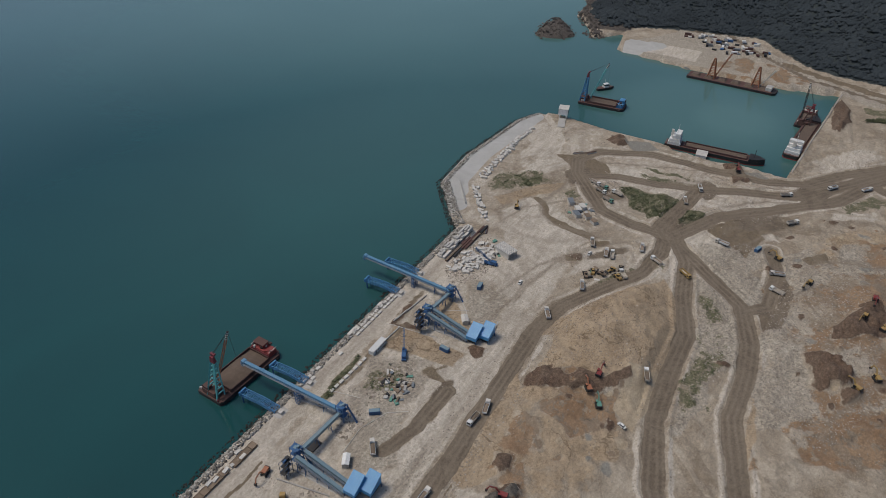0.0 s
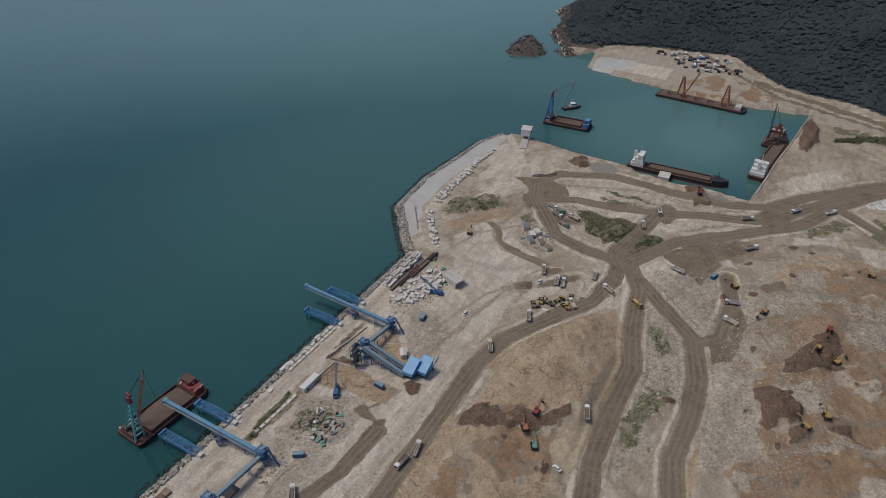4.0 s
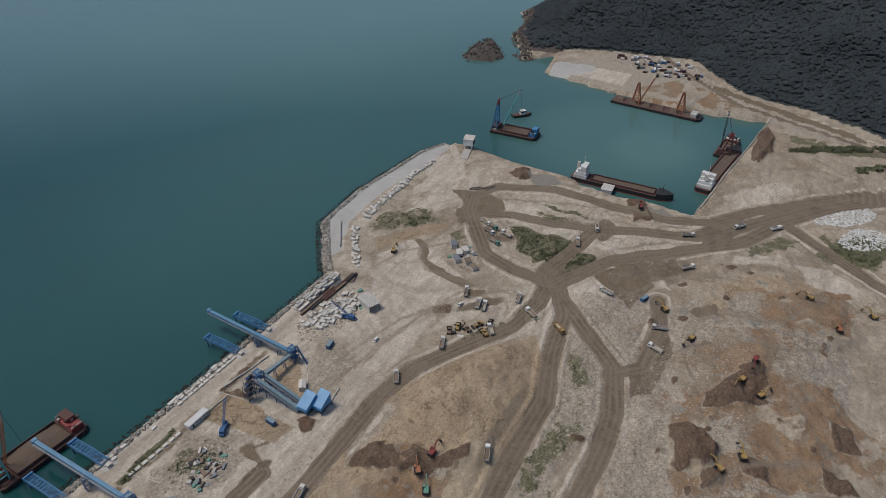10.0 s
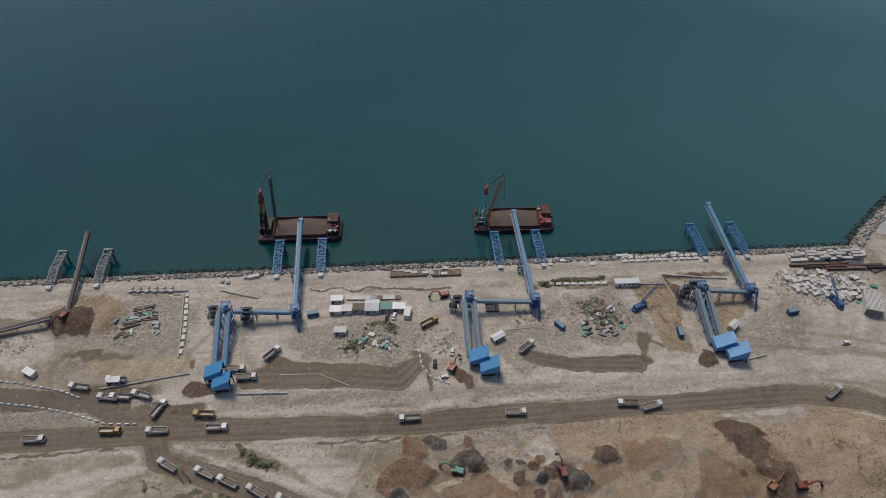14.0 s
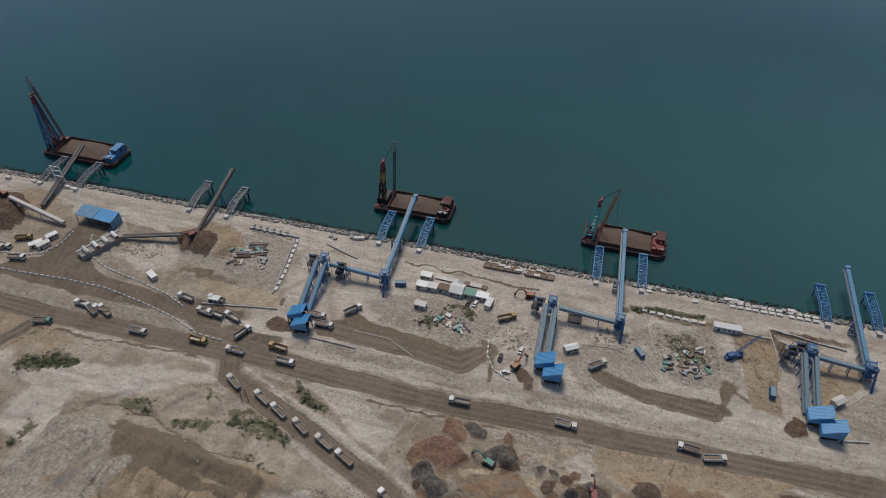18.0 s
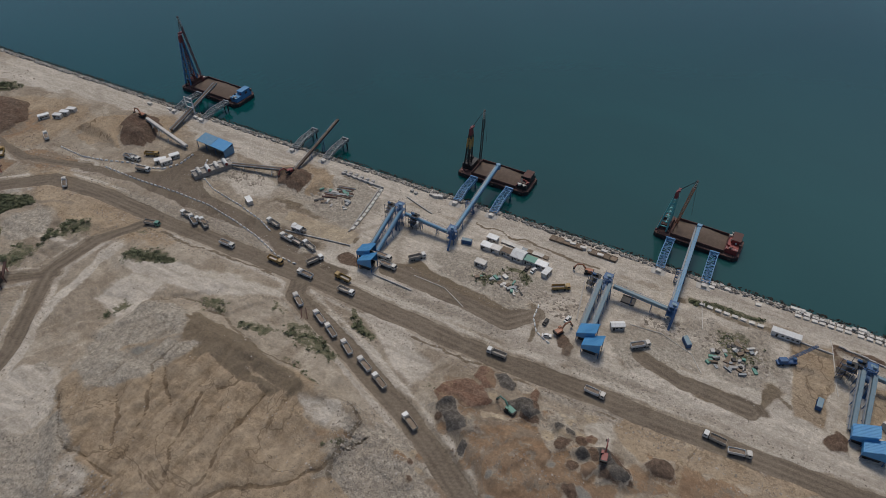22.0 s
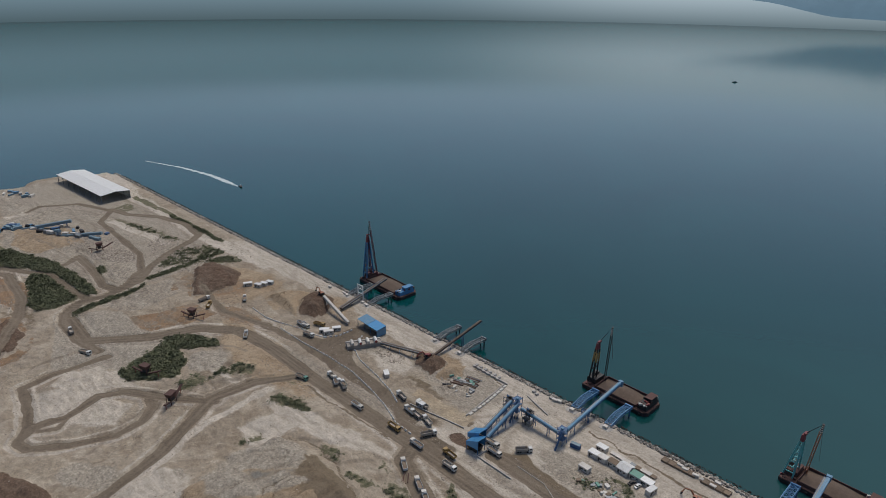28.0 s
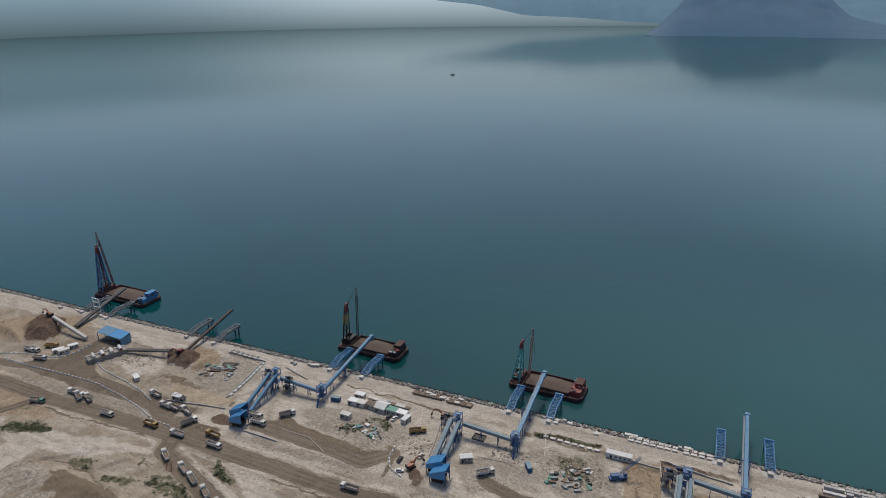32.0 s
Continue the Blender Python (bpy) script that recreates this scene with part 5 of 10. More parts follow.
# wheel tracks worn over the sandy aprons
trk = []
rt = random.Random(77)
for x0, x1, y0, y1, n in ((-10, 330, 59, 67, 10), (0, 300, -15, -8, 8), (-330, 0, 55, 66, 6), (-230, -30, -20, -8, 8), (85, 140, 0, 55, 9), (200, 240, 0, 50, 9), (-25, 20, 10, 60, 7), (290, 400, -30, 30, 16), (340, 460, 20, 90, 24), (430, 540, -60, 60, 26), (260, 330, 0, 40, 9), (-250, -60, -175, -70, 12), (380, 560, -220, -90, 40), (560, 720, -300, -150, 26), (250, 330, -20, 20, 10), (-560, -340, -120, 50, 40), (-330, -220, -40, 30, 12)):
    for _ in range(n):
        wide = (x1 - x0) > 2.2 * abs(y1 - y0)
        if wide:
            L_ = rt.uniform(0.25, 0.6) * (x1 - x0)
            xs = rt.uniform(x0, x1 - L_)
            p = [(xs + L_ * k / 5, rt.uniform(y0, y1) * 0.15 + (y0 + y1) / 2 * 0.85 + rt.uniform(-1, 1) * (y1 - y0) * 0.35) for k in range(6)]
        else:
            cx, cy, r, a0 = rt.uniform(x0, x1), rt.uniform(y0, y1), rt.uniform(14, 50), rt.uniform(0, 6.28)
            p = [(cx + r * (math.cos(a0 + 0.28 * k) - math.cos(a0)), cy + r * (math.sin(a0 + 0.28 * k) - math.sin(a0))) for k in range(7)]
        trk.append((rt.choice([1.2, 1.8, 3.0]), rt.uniform(0.2, 0.5), p))
trk.append((2.2, 0.9, [(443.5, 26.9), (412.5, 33.9), (391, 35), (374.3, 17.4), (373.1, -5.3), (377.2, -24.3)]))
trk.append((1.4, 0.9, [(271.2, 17.2), (324.8, 3.6), (359.4, -17.2), (380.3, -41.2)]))
trk.append((1.2, 0.9, [(246.1, 9.1), (301.5, 2.8), (338.1, -6.3), (368.3, -26.5)]))
trk.append((1.3, 0.9, [(279.3, 3.3), (329, -3.7), (372.3, -16)]))
trk.append((1.6, 0.9, [(389.4, 11), (385.9, -8.6), (395.5, -12.2), (417.6, 3.9)]))
trk.append((1.2, 0.9, [(358.3, 50.9), (387, 41.9), (409.4, 17.9)]))
trk.append((1.6, 0.9, [(478.7, -40.6), (489.7, -89.4), (536.3, -145.8)]))
trk.append((1.4, 0.9, [(461.5, -85.8), (486.9, -114.9), (501, -152.7)]))
trk.append((1.4, 0.9, [(417.7, -111.6), (457, -130.5), (460.5, -160.8)]))
trk.append((1.2, 0.9, [(482.6, 18.2), (501.9, -31.4), (518.8, -84.7), (567.2, -124.9)]))
trk.append((2.0, 0.9, [(397.8, -147.3), (420.1, -163.4), (424.6, -192.5), (447.5, -209.6)]))
trk.append((1.6, 0.9, [(374.9, -148.8), (395.6, -174.1), (402.2, -204.4), (426.4, -235.8)]))
trk.append((2.0, 0.9, [(276, -180.7), (307.7, -196.1), (325.8, -219.9), (333.4, -239.5)]))
trk.append((1.5, 0.9, [(-267.2, -58.5), (-236.3, -49.9), (-211.7, -51.5), (-183.7, -38.9)]))
trk.append((1.5, 0.9, [(-142.4, -154.7), (-161.6, -118.6), (-162.9, -80.9), (-150.7, -60.7)]))
trk.append((1.5, 0.9, [(-256.6, -154.9), (-259.4, -122), (-260.3, -98.8)]))
trk.append((1.4, 0.9, [(-515.8, -83.4), (-559.9, -27.9), (-496.6, -16.1), (-411.7, -21.6)]))
trk.append((1.4, 0.9, [(-620.7, -32), (-549, -2.8), (-460.2, 20.8), (-407.7, 26.1)]))
trk.append((1.4, 0.9, [(-527.5, -21.9), (-449.5, -38.5), (-397.9, -66.6), (-422.4, -72.5)]))
trk.append((1.4, 0.9, [(-560.9, -81.4), (-483.5, -72.9), (-401.4, -70.1), (-336.3, -56.7)]))
trk.append((1.6, 0.9, [(-601.8, 35.2), (-535, 40.5), (-444, 37.3), (-385.1, 26.7)]))
masks["track"] = lines(trk)
masks["rut"] = np.where(RD < -0.2, (0.5 + 0.5 * np.cos((RD + 1.6 * fbm(GX, GY, 30, 173)) * 2.1)) ** 2, 0.0) * (0.1 + 0.9 * fbm(GX, GY, 24, 171))
masks["pale"] = np.maximum.reduce([
    np.exp(-((RW - 2.6) / 1.6) ** 2) * (0.25 + 1.1 * fbm(GX, GY, 20, 181)),
    smooth01(WY, 50, 57) * (1 - smooth01(GX, 330, 345)) * smooth01(GX, -420, -330),
    (smooth01(WY, -17, -14) * (1 - smooth01(WY, -8, -3))) * smooth01(GX, -90, -60) * (1 - smooth01(GX, 240, 270)),
    area([(395, 44), (352, 48), (338, 20), (330, -5), (352, -22), (372, -8), (392, 16)]),
    lines(((3.0, 1.0, [(-10, -40), (30, -48), (52, -60)]), (4.0, 0.9, [(-132, -38), (-120, -110), (-98, -150)]), (2.2, 0.9, [(800, -106), (782, -140), (762, -200), (735, -250)]), (3.5, 0.9, [(545, 95), (505, 62), (470, 55)]), (3, 0.8, [(-225, -95), (-180, -66), (-150, -64)]), (3, 0.8, [(-440, 0), (-380, 34), (-350, 46)]), (3.2, 1, [(-520, -2), (-440, 4)]), (5, 0.9, [(-370, -10), (-350, -18)]))),
    spots(((300, 2, 46, 9, 4, 1), (250, -4, 30, 6, 0, 1), (150, 20, 18, 10, 0, 0.7), (45, 32, 30, 7, 0, 0.8), (-100, 24, 22, 12, 0, 0.9), (420, -92, 14, 9, -30, 1), (472, -18, 9, 18, 0, 0.9), (405, -78, 9, 10, 0, 1), (640, -90, 20, 12, 0, 0.7), (560, -40, 8, 60, 0, 0.7), (44, -84, 6, 5, 0, 1), (-95, -140, 20, 8, 40, 1), (-190, -140, 20, 12, 0, 0.9), (495, -175, 18, 8, -45, 0.9), (-260, -60, 20, 9, 30, 0.9), (590, -160, 40, 10, -40, 0.8))) ])
yard = smooth01(GY, -18, -12) * (1 - smooth01(GY, 52, 58)) * smooth01(GX, -34, -26) * (1 - smooth01(GX, 330, 350))
masks["pale"] = np.maximum(masks["pale"], yard * (0.42 + 0.6 * fbm(GX, GY, 22, 187)))
east = smooth01(GX, 335, 350) * (1 - smooth01(GX, 540, 560)) * smooth01(GY, -130, -110)
masks["pale"] = np.maximum(masks["pale"], east * (0.12 + 0.6 * fbm(GX, GY, 18, 189)))
masks["grey"] = np.maximum.reduce([
    area([(48, -78), (92, -80), (112, -104), (100, -150), (50, -160), (40, -120)]), area([(-95, -125), (-60, -155), (-30, -175), (-60, -215), (-110, -190)]),
    spots(((-55, 42, 34, 14, 0, 1), (60, 26, 34, 12, 0, 0.9), (185, 28, 22, 13, 0, 0.9), (320, -112, 45, 11, 12, 1), (400, -112, 22, 13, -30, 1), (335, -165, 80, 30, 0, 0.75), (-380, 20, 50, 34, 0, 0.8), (-520, 0, 110, 45, 0, 0.85), (-470, -45, 45, 20, 0, 1), (150, 15, 20, 9, 0, 0.7), (590, -222, 28, 14, -40, 1), (-120, -158, 20, 10, 30, 0.8))) ])
masks["tan"] = np.maximum.reduce([
    area([(-72, -74), (-84, -122), (-60, -156), (30, -168), (54, -130), (48, -88), (25, -80), (-12, -78)], 12.0),
    area([(225, -38), (262, -32), (305, -46), (335, -80), (292, -97), (258, -93), (215, -84)]),
    spots(((-160, -40, 60, 13, 0, 0.8), (-290, 10, 46, 34, 20, 0.9), (-210, -22, 40, 9, 0, 0.6), (430, -190, 70, 36, -30, 0.8), (200, -70, 50, 24, 0, 0.6), (-200, 48, 30, 16, 0, 0.6), (-80, 50, 18, 10, 0, 0.7))) ])
masks["red"] = np.maximum.reduce([
    area([(66, -58), (84, -42), (111, -38), (142, -42), (160, -60), (150, -95), (118, -100), (92, -72)]) * (0.35 + 0.85 * fbm(GX, GY, 22, 161)),
    spots(((240, -50, 30, 9, 12, 0.85), (262, -72, 26, 12, 20, 0.62), (-78, -182, 24, 13, 25, 0.9), (380, -195, 70, 20, -25, 0.72), (-300, 2, 36, 22, 30, 0.8), (-235, -14, 24, 9, 10, 0.7), (290, -200, 30, 12, 0, 0.7), (232, -72, 14, 8, 0, 0.8), (40, -92, 22, 9, -25, 0.55))) ])
masks["wet"] = np.maximum.reduce([
    lines(((4.5, 1.0, [(-58, -76), (-35, -84), (-8, -82), (20, -86)]), (7, 1.0, [(-50, -78), (-30, -88)]), (2.0, 0.7, [(150, 52.5), (180, 51.5), (212, 50)]), (2.0, 0.6, [(230, 57), (258, 55)]), (0.9, 0.9, [(36, 57), (70, 56), (110, 55)]), (0.8, 0.9, [(-56, 60), (-30, 58.5)]), (0.8, 0.8, [(-27, 20), (-29, 56)]), (0.9, 0.9, [(40, -31), (90, -32), (150, -30.5), (220, -29)]), (0.8, 0.8, [(-95, -13.5), (-40, -30), (-130, -33)]), (1.6, 0.7, [(60, 16), (80, 10), (88, 4)]), (1.6, 0.7, [(196, 20), (214, 8)]))),
    spots(((-460, 20, 50, 9, 8, 0.6), (-600, -10, 40, 14, 0, 0.7), (-400, -60, 26, 9, 40, 0.6), (-520, -20, 30, 8, 20, 0.6), (-340, -140, 30, 14, 0, 0.6), (18, 8, 12, 5, 10, 0.9), (365, -22, 10, 4, -40, 1), (-60, 20, 18, 4, -4, 0.7), (-107, -22, 30, 4, 0, 0.5), (214, 22, 8, 4, 0, 0.8), (-5, -2, 6, 4, 0, 1))) ])
masks["dark"] = np.maximum.reduce([spots((
    (-10, -1, 5, 5, 0, 1), (112, -3, 5, 4, 0, 1), (229, 2, 5, 4, 0, 0.9), (238, -50, 18, 4.5, 20, 1), (126, -47, 9, 4, 20, 1), (97, -47, 6, 5, 0, 0.9), (106, -55, 5, 4, 0, 0.9), (146, -52, 7, 5, 0, 1), (135, -60, 6, 4, 0, 0.9), (88, -52, 5, 4, 0, 0.8), (522, -88, 9, 9, 0, 1), (400, -172, 16, 5, -20, 0.8), (420, -210, 14, 5, -30, 0.8), (455, 52, 8, 4, 0, 0.6), (405, 72, 16, 3, -50, 0.7)))])
masks["veg"] = np.maximum.reduce([spots((
    (540, -232, 30, 14, -40, 1), (710, -215, 50, 6, -58, 1), (300, -114, 60, 5, 8, 0.75), (-350, 20, 40, 7, 60, 0.8), (70, 27, 12, 7, 0, 0.8), (186, 33, 12, 7, 0, 0.8), (24, -38, 14, 3, -30, 0.9), (340, -50, 30, 2.5, -35, 0.7), (-520, -48, 40, 8, 10, 0.9), (500, -150, 20, 3, -60, 0.7), (490, -40, 3, 20, 0, 0.7)))])
masks["concrete"] = np.maximum.reduce([
    (1 - smooth01(seg_dist(GX, GY, [(378, 100), (392, 108), (440, 112), (493, 108), (535, 104)]), 9, 11)), (1 - smooth01(seg_dist(GX, GY, [(360, 90), (376, 102)]), 8, 10)),
    (1 - smooth01(seg_dist(GX, GY, [(796, 62), (770, 80), (792, 85)]), 12, 14))])
masks["wood"] = smooth01(FOOT, 0, 8) * smooth01(SD, 10, 26)
for key, polys in (("road", POLY_ROAD), ("dark", POLY_DARK), ("tan", POLY_TAN), ("wet", POLY_WET), ("red", POLY_RED), ("pale", POLY_PALE), ("veg", POLY_VEG), ("grey", POLY_GREY)):
    masks[key] = np.maximum(masks[key], loose_areas(polys) if key == "red" else areas([p for p in polys if p is not POND]))
masks["slate"] = areas(POLY_BLUEGREY, 4.0)
for key in ("stony", "sand", "coal", "rust"):
    masks[key] = np.zeros(GX.shape)
COVER = ("pale", "grey", "tan", "red", "sand", "wet", "dark", "slate", "stony", "veg", "coal", "rust")
ux_, uy_ = GX + 0.55 * (WX - GX), GY + 0.55 * (WY - GY)
patchy = smooth01(fbm(GX, GY, 13, 211), 0.42, 0.6)
for kind, pts in ZONES:
    px_, py_ = [p[0] for p in pts], [p[1] for p in pts]
    i0, i1 = np.searchsorted(gx, (min(px_) - 16, max(px_) + 16))
    j0, j1 = np.searchsorted(gy, (min(py_) - 16, max(py_) + 16))
    w_ = np.s_[i0:i1, j0:j1]
    soft = 1.3 if kind in ("coal", "rust") else 4.0 if kind in ("stony", "scrub", "grey", "pale", "redmix") else 2.0
    m_ = smooth01(sdist(ux_[w_], uy_[w_], pts), -soft, soft)
    key = {"bush": "veg", "scrub": "veg", "redmix": "red"}.get(kind, kind)
    val = {"scrub": 0.62, "redmix": 0.95}.get(kind, 1.0) * m_
    if kind == "redmix":
        val = val * (0.25 + 0.75 * patchy[w_])
    for other in COVER:
        if other != key:
            masks[other][w_] *= 1 - m_ * (0.5 if kind in ("stony", "redmix") else 0.25 if kind == "scrub" else 0.9)
    masks[key][w_] = np.maximum(masks[key][w_], val)
    if kind in ("dark", "coal", "rust"):
        GZ[w_] += 1.5 * m_ * (0.3 + 1.3 * fbm(GX[w_], GY[w_], 3.6, 443, 2))
masks["rock"] = np.maximum(smooth01(FOOT, -2, 3) * (1 - smooth01(SD + 14 * (fbm(GX, GY, 30, 191) - 0.5), 16, 26)) * (GX > 780), smooth01(sdist(GX, GY, ISLET), -4, 0))
masks["tan"] *= 1 - areas(POLY_RED)
# worn gullies on the big spoil heap, carved and with shade painted along their beds
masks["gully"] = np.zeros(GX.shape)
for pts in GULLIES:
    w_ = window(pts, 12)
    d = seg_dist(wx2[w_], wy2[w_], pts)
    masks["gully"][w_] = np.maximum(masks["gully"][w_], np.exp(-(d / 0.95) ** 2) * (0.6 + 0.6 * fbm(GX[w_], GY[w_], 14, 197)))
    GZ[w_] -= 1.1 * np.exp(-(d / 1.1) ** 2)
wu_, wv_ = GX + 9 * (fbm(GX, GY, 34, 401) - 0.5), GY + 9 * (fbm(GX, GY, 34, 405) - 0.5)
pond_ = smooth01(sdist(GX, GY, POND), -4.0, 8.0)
# mask for the painted shade in the rills, from the same ridges as the relief
masks["rill_shade"] = pond_ * np.maximum(ridge(wu_, wv_ * 0.13, 7.0, 411) ** 16, 0.7 * ridge(wu_ + 0.3 * wv_, wv_ * 0.2, 3.6, 413) ** 14) * (0.35 + 0.65 * smooth01(fbm(GX, GY, 30, 451), 0.35, 0.6))
GZ -= 0.35 * masks["track"] * smooth01(-GY, -70, 30) * 0.3
nx_, ny_ = GX.shape
idx = np.arange(nx_ * ny_).reshape(nx_, ny_)
quads = np.stack([idx[:-1, :-1], idx[1:, :-1], idx[1:, 1:], idx[:-1, 1:]], -1).reshape(-1, 4)
rm = (masks["road"][:-1, :-1] + masks["road"][1:, 1:]).ravel() > 1.0
wm = (masks["wood"][:-1, :-1] + masks["wood"][1:, 1:]).ravel() > 1.0
V = np.stack([GX, GY, GZ], -1).reshape(-1, 3)


def ground_piece(name, sel, label, category):
    q = quads[sel]
    used, inv = np.unique(q, return_inverse=True)
    me = np_mesh(name, V[used], inv.reshape(q.shape), M_GROUND, True)
    for key, val in masks.items():
        at = me.attributes.new(key, "FLOAT", "POINT")
        at.data.foreach_set("value", val.ravel()[used].astype(np.float32))
    return tagged(new(name, me), label, category, kind="structure")


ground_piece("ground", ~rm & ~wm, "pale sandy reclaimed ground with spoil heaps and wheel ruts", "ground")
ground_piece("road", rm, "brown compacted dirt haul roads with muddy wheel tracks", "dirt road")
ground_piece("hillside", wm, "dark wooded hillside with bare rock near the shore", "hill")

# ---- sea ----
sxs = np.unique(np.concatenate([np.linspace(-4800, -900, 20), np.linspace(-900, 1100, 101), np.linspace(1100, 4800, 20)]))
sys_ = np.unique(np.concatenate([np.linspace(-1200, -300, 10), np.linspace(-300, 400, 71), np.linspace(400, 4900, 24)]))
SX, SY = np.meshgrid(sxs, sys_, indexing="ij")
sidx = np.arange(SX.size).reshape(SX.shape)
squads = np.stack([sidx[:-1, :-1], sidx[1:, :-1], sidx[1:, 1:], sidx[:-1, 1:]], -1).reshape(-1, 4)
sme = np_mesh("water", np.stack([SX, SY, 0 * SX], -1).reshape(-1, 3), squads, M_SEA, True)
silt_haze = np.maximum(blob(SX, SY, 650, -30, 130, 120, 0, 0.6) * 0.8, blob(SX, SY, 640, -60, 70, 60, 0, 0.7))
# turbid water out east, made paler to carry the aerial haze as well
haze_plume = smooth01(SX + 0.35 * SY, 330, 1000) * (1 - smooth01(SY, 500, 1500)) * (0.75 + 0.5 * fbm(SX + 0.4 * SY, SY, 260, 447))
silt_haze = np.maximum(np.maximum(silt_haze, 0.95 * haze_plume), 0.42 * blob(SX, SY, 520, 170, 330, 190, 0, 0.8))
sme.attributes.new("silt_haze", "FLOAT", "POINT").data.foreach_set("value", silt_haze.ravel().astype(np.float32))
tagged(new("water", sme), "dark teal rippled sea, greener inside the basin", "sea", kind="structure")
TRUCKS_QUEUE = [(-16.3, -39.1, 150.0), (-0.0, -43.7, 150.0), (10.0, -48.2, 150.0), (22.4, -53.0, 152.0), (35.0, -57.4, 152.0), (45.9, -62.0, 153.0), (68.7, -74.1, 155.0), (-24.5, -22.5, 175.0)]
TRUCKS_MAIN = [(-76.0, -23.6, 0.0), (-44.5, -21.4, 0.0), (1.4, -22.5, 0.0), (85.1, -22.9, 178.0), (132.6, -22.6, 0.0), (183.2, -21.0, 178.0), (-5.6, -15.5, 175.0), (-113.6, -15.0, 178.0), (-102.3, -15.7, 178.0)]
TRUCKS_YARD = [(-65.3, 2.4, 165.0), (-49.6, 5.4, 170.0), (-50.7, -4.0, 172.0), (-45.2, -4.1, 172.0), (-35.9, -3.5, 165.0), (-26.0, -11.4, 60.0), (4.6, 8.3, 0.0), (10.5, 3.3, 0.0), (20.7, 16.4, 50.0), (142.5, 13.1, 40.0), (96.4, 31.1, 30.0), (-177.5, 20.1, 20.0), (-183.8, 11.8, 0.0)]
TRUCKS_EAST = [(278.7, -20.8, 30.0), (314.5, -29.4, 20.0), (339.7, -48.3, 40.0), (357.4, -34.9, 20.0), (364.8, -18.0, 20.0), (375.7, -50.1, 10.0), (366.2, -62.9, 60.0), (358.0, -30.5, 15.0), (361.8, -83.5, 230.0), (392.6, -135.6, 110.0), (373.8, -138.3, 70.0), (461.2, -135.8, 320.0), (503.8, -125.9, 300.0), (546.5, -180.0, 320.0), (534.9, -155.9, 140.0), (479.3, -65.4, 200.0), (454.4, -60.0, 20.0), (193.9, -23.1, 10.0)]
TRUCKS_PARK = [(445.0, 9.1, 250.0), (435.4, 1.0, 250.0), (425.3, -8.1, 250.0), (438.2, -11.1, 70.0), (442.9, 1.9, 250.0), (407.9, -96.6, 80.0), (256.0, -88.8, 20.0)]
TRUCKS_WEST = [(-201.3, -27.4, 140.0), (-293.1, -116.3, 170.0), (-252.0, -120.0, 20.0), (-125.4, -30.1, 10.0), (-276.4, -21.8, 100.0), (-264.4, -23.9, 140.0), (-255.6, 2.3, 150.0), (-187.1, 10.6, 0.0), (-169.8, 5.3, 10.0), (-107.3, -17.0, 150.0), (-100.0, -16.1, 150.0)]
CARS = [(75.5, 36.3, 80.0), (79.0, 36.5, 80.0), (106.7, 12.8, 80.0), (98.0, 6.1, 85.0), (101.6, -1.6, 20.0)]
CARS2 = [(298.4, 6.7, 5.0), (218.4, -87.9, 70.0), (352.2, -20.6, 0.0)]
EXCAVATORS = [(-83.9, 42.0, 250.0), (-208.8, 44.1, 180.0), (104.6, 48.5, 190.0), (106.0, 3.1, 60.0), (146.2, -55.4, 100.0), (104.1, -50.8, 160.0)]
EXCAVATORS_EAST = [(241.0, -66.7, 0.0), (230.3, -65.0, 40.0), (224.7, -73.0, 30.0), (302.1, -187.8, 60.0), (313.5, -196.2, 30.0), (376.2, -189.9, 180.0), (361.8, -186.4, 160.0), (357.8, -197.2, 330.0), (379.6, 47.9, 20.0), (411.2, -133.5, 60.0), (386.5, -154.9, 160.0), (463.0, -209.9, 90.0), (443.2, -229.3, 20.0), (468.6, -246.4, 60.0), (519.3, -85.7, 20.0)]
LOADERS = [(331.5, -30.5, 20.0), (331.9, -36.1, 80.0), (339.1, -40.2, 150.0), (344.5, -45.2, 10.0), (334.9, -46.1, 60.0), (325.7, -27.7, 30.0)]
WHITE_HUTS = [(49.8, 48.6, -3.0), (49.4, 41.4, -3.0), (55.0, 41.6, -3.0), (61.3, 42.0, -3.0), (68.0, 42.6, -3.0), (75.0, 41.8, -3.0), (81.5, 41.4, -3.0), (85.8, 37.6, 80.0), (52.5, 27.8, -3.0), (5.7, 39.3, 0.0), (129.4, 19.4, 30.0), (247.1, 19.5, 40.0), (-50.3, 4.8, 0.0), (-90.6, 11.6, 330.0), (-162.7, 17.6, 60.0)]
BLUE_BOXES = [(38.1, 40.1, 10.0), (161.1, 25.2, 305.0), (219.6, 17.4, 85.0)]
BLUE_BOX_EAST = [(280.6, 26.9, 10.0), (414.9, -119.8, 340.0)]
BUSHES = [(-109.6, -49.2, 12.0), (-95.9, -45.5, 6.0), (-92.9, -84.9, 9.0), (-53.4, -58.4, 8.0), (-45.0, -59.8, 5.0), (1.9, -53.9, 9.0), (11.8, -58.0, 8.0), (-23.9, -60.9, 7.0), (-17.9, -56.6, 5.0), (1.8, -69.6, 5.0), (13.7, -73.6, 5.0), (25.6, -37.8, 5.0), (33.7, -40.8, 5.0), (47.9, -97.2, 6.0)]
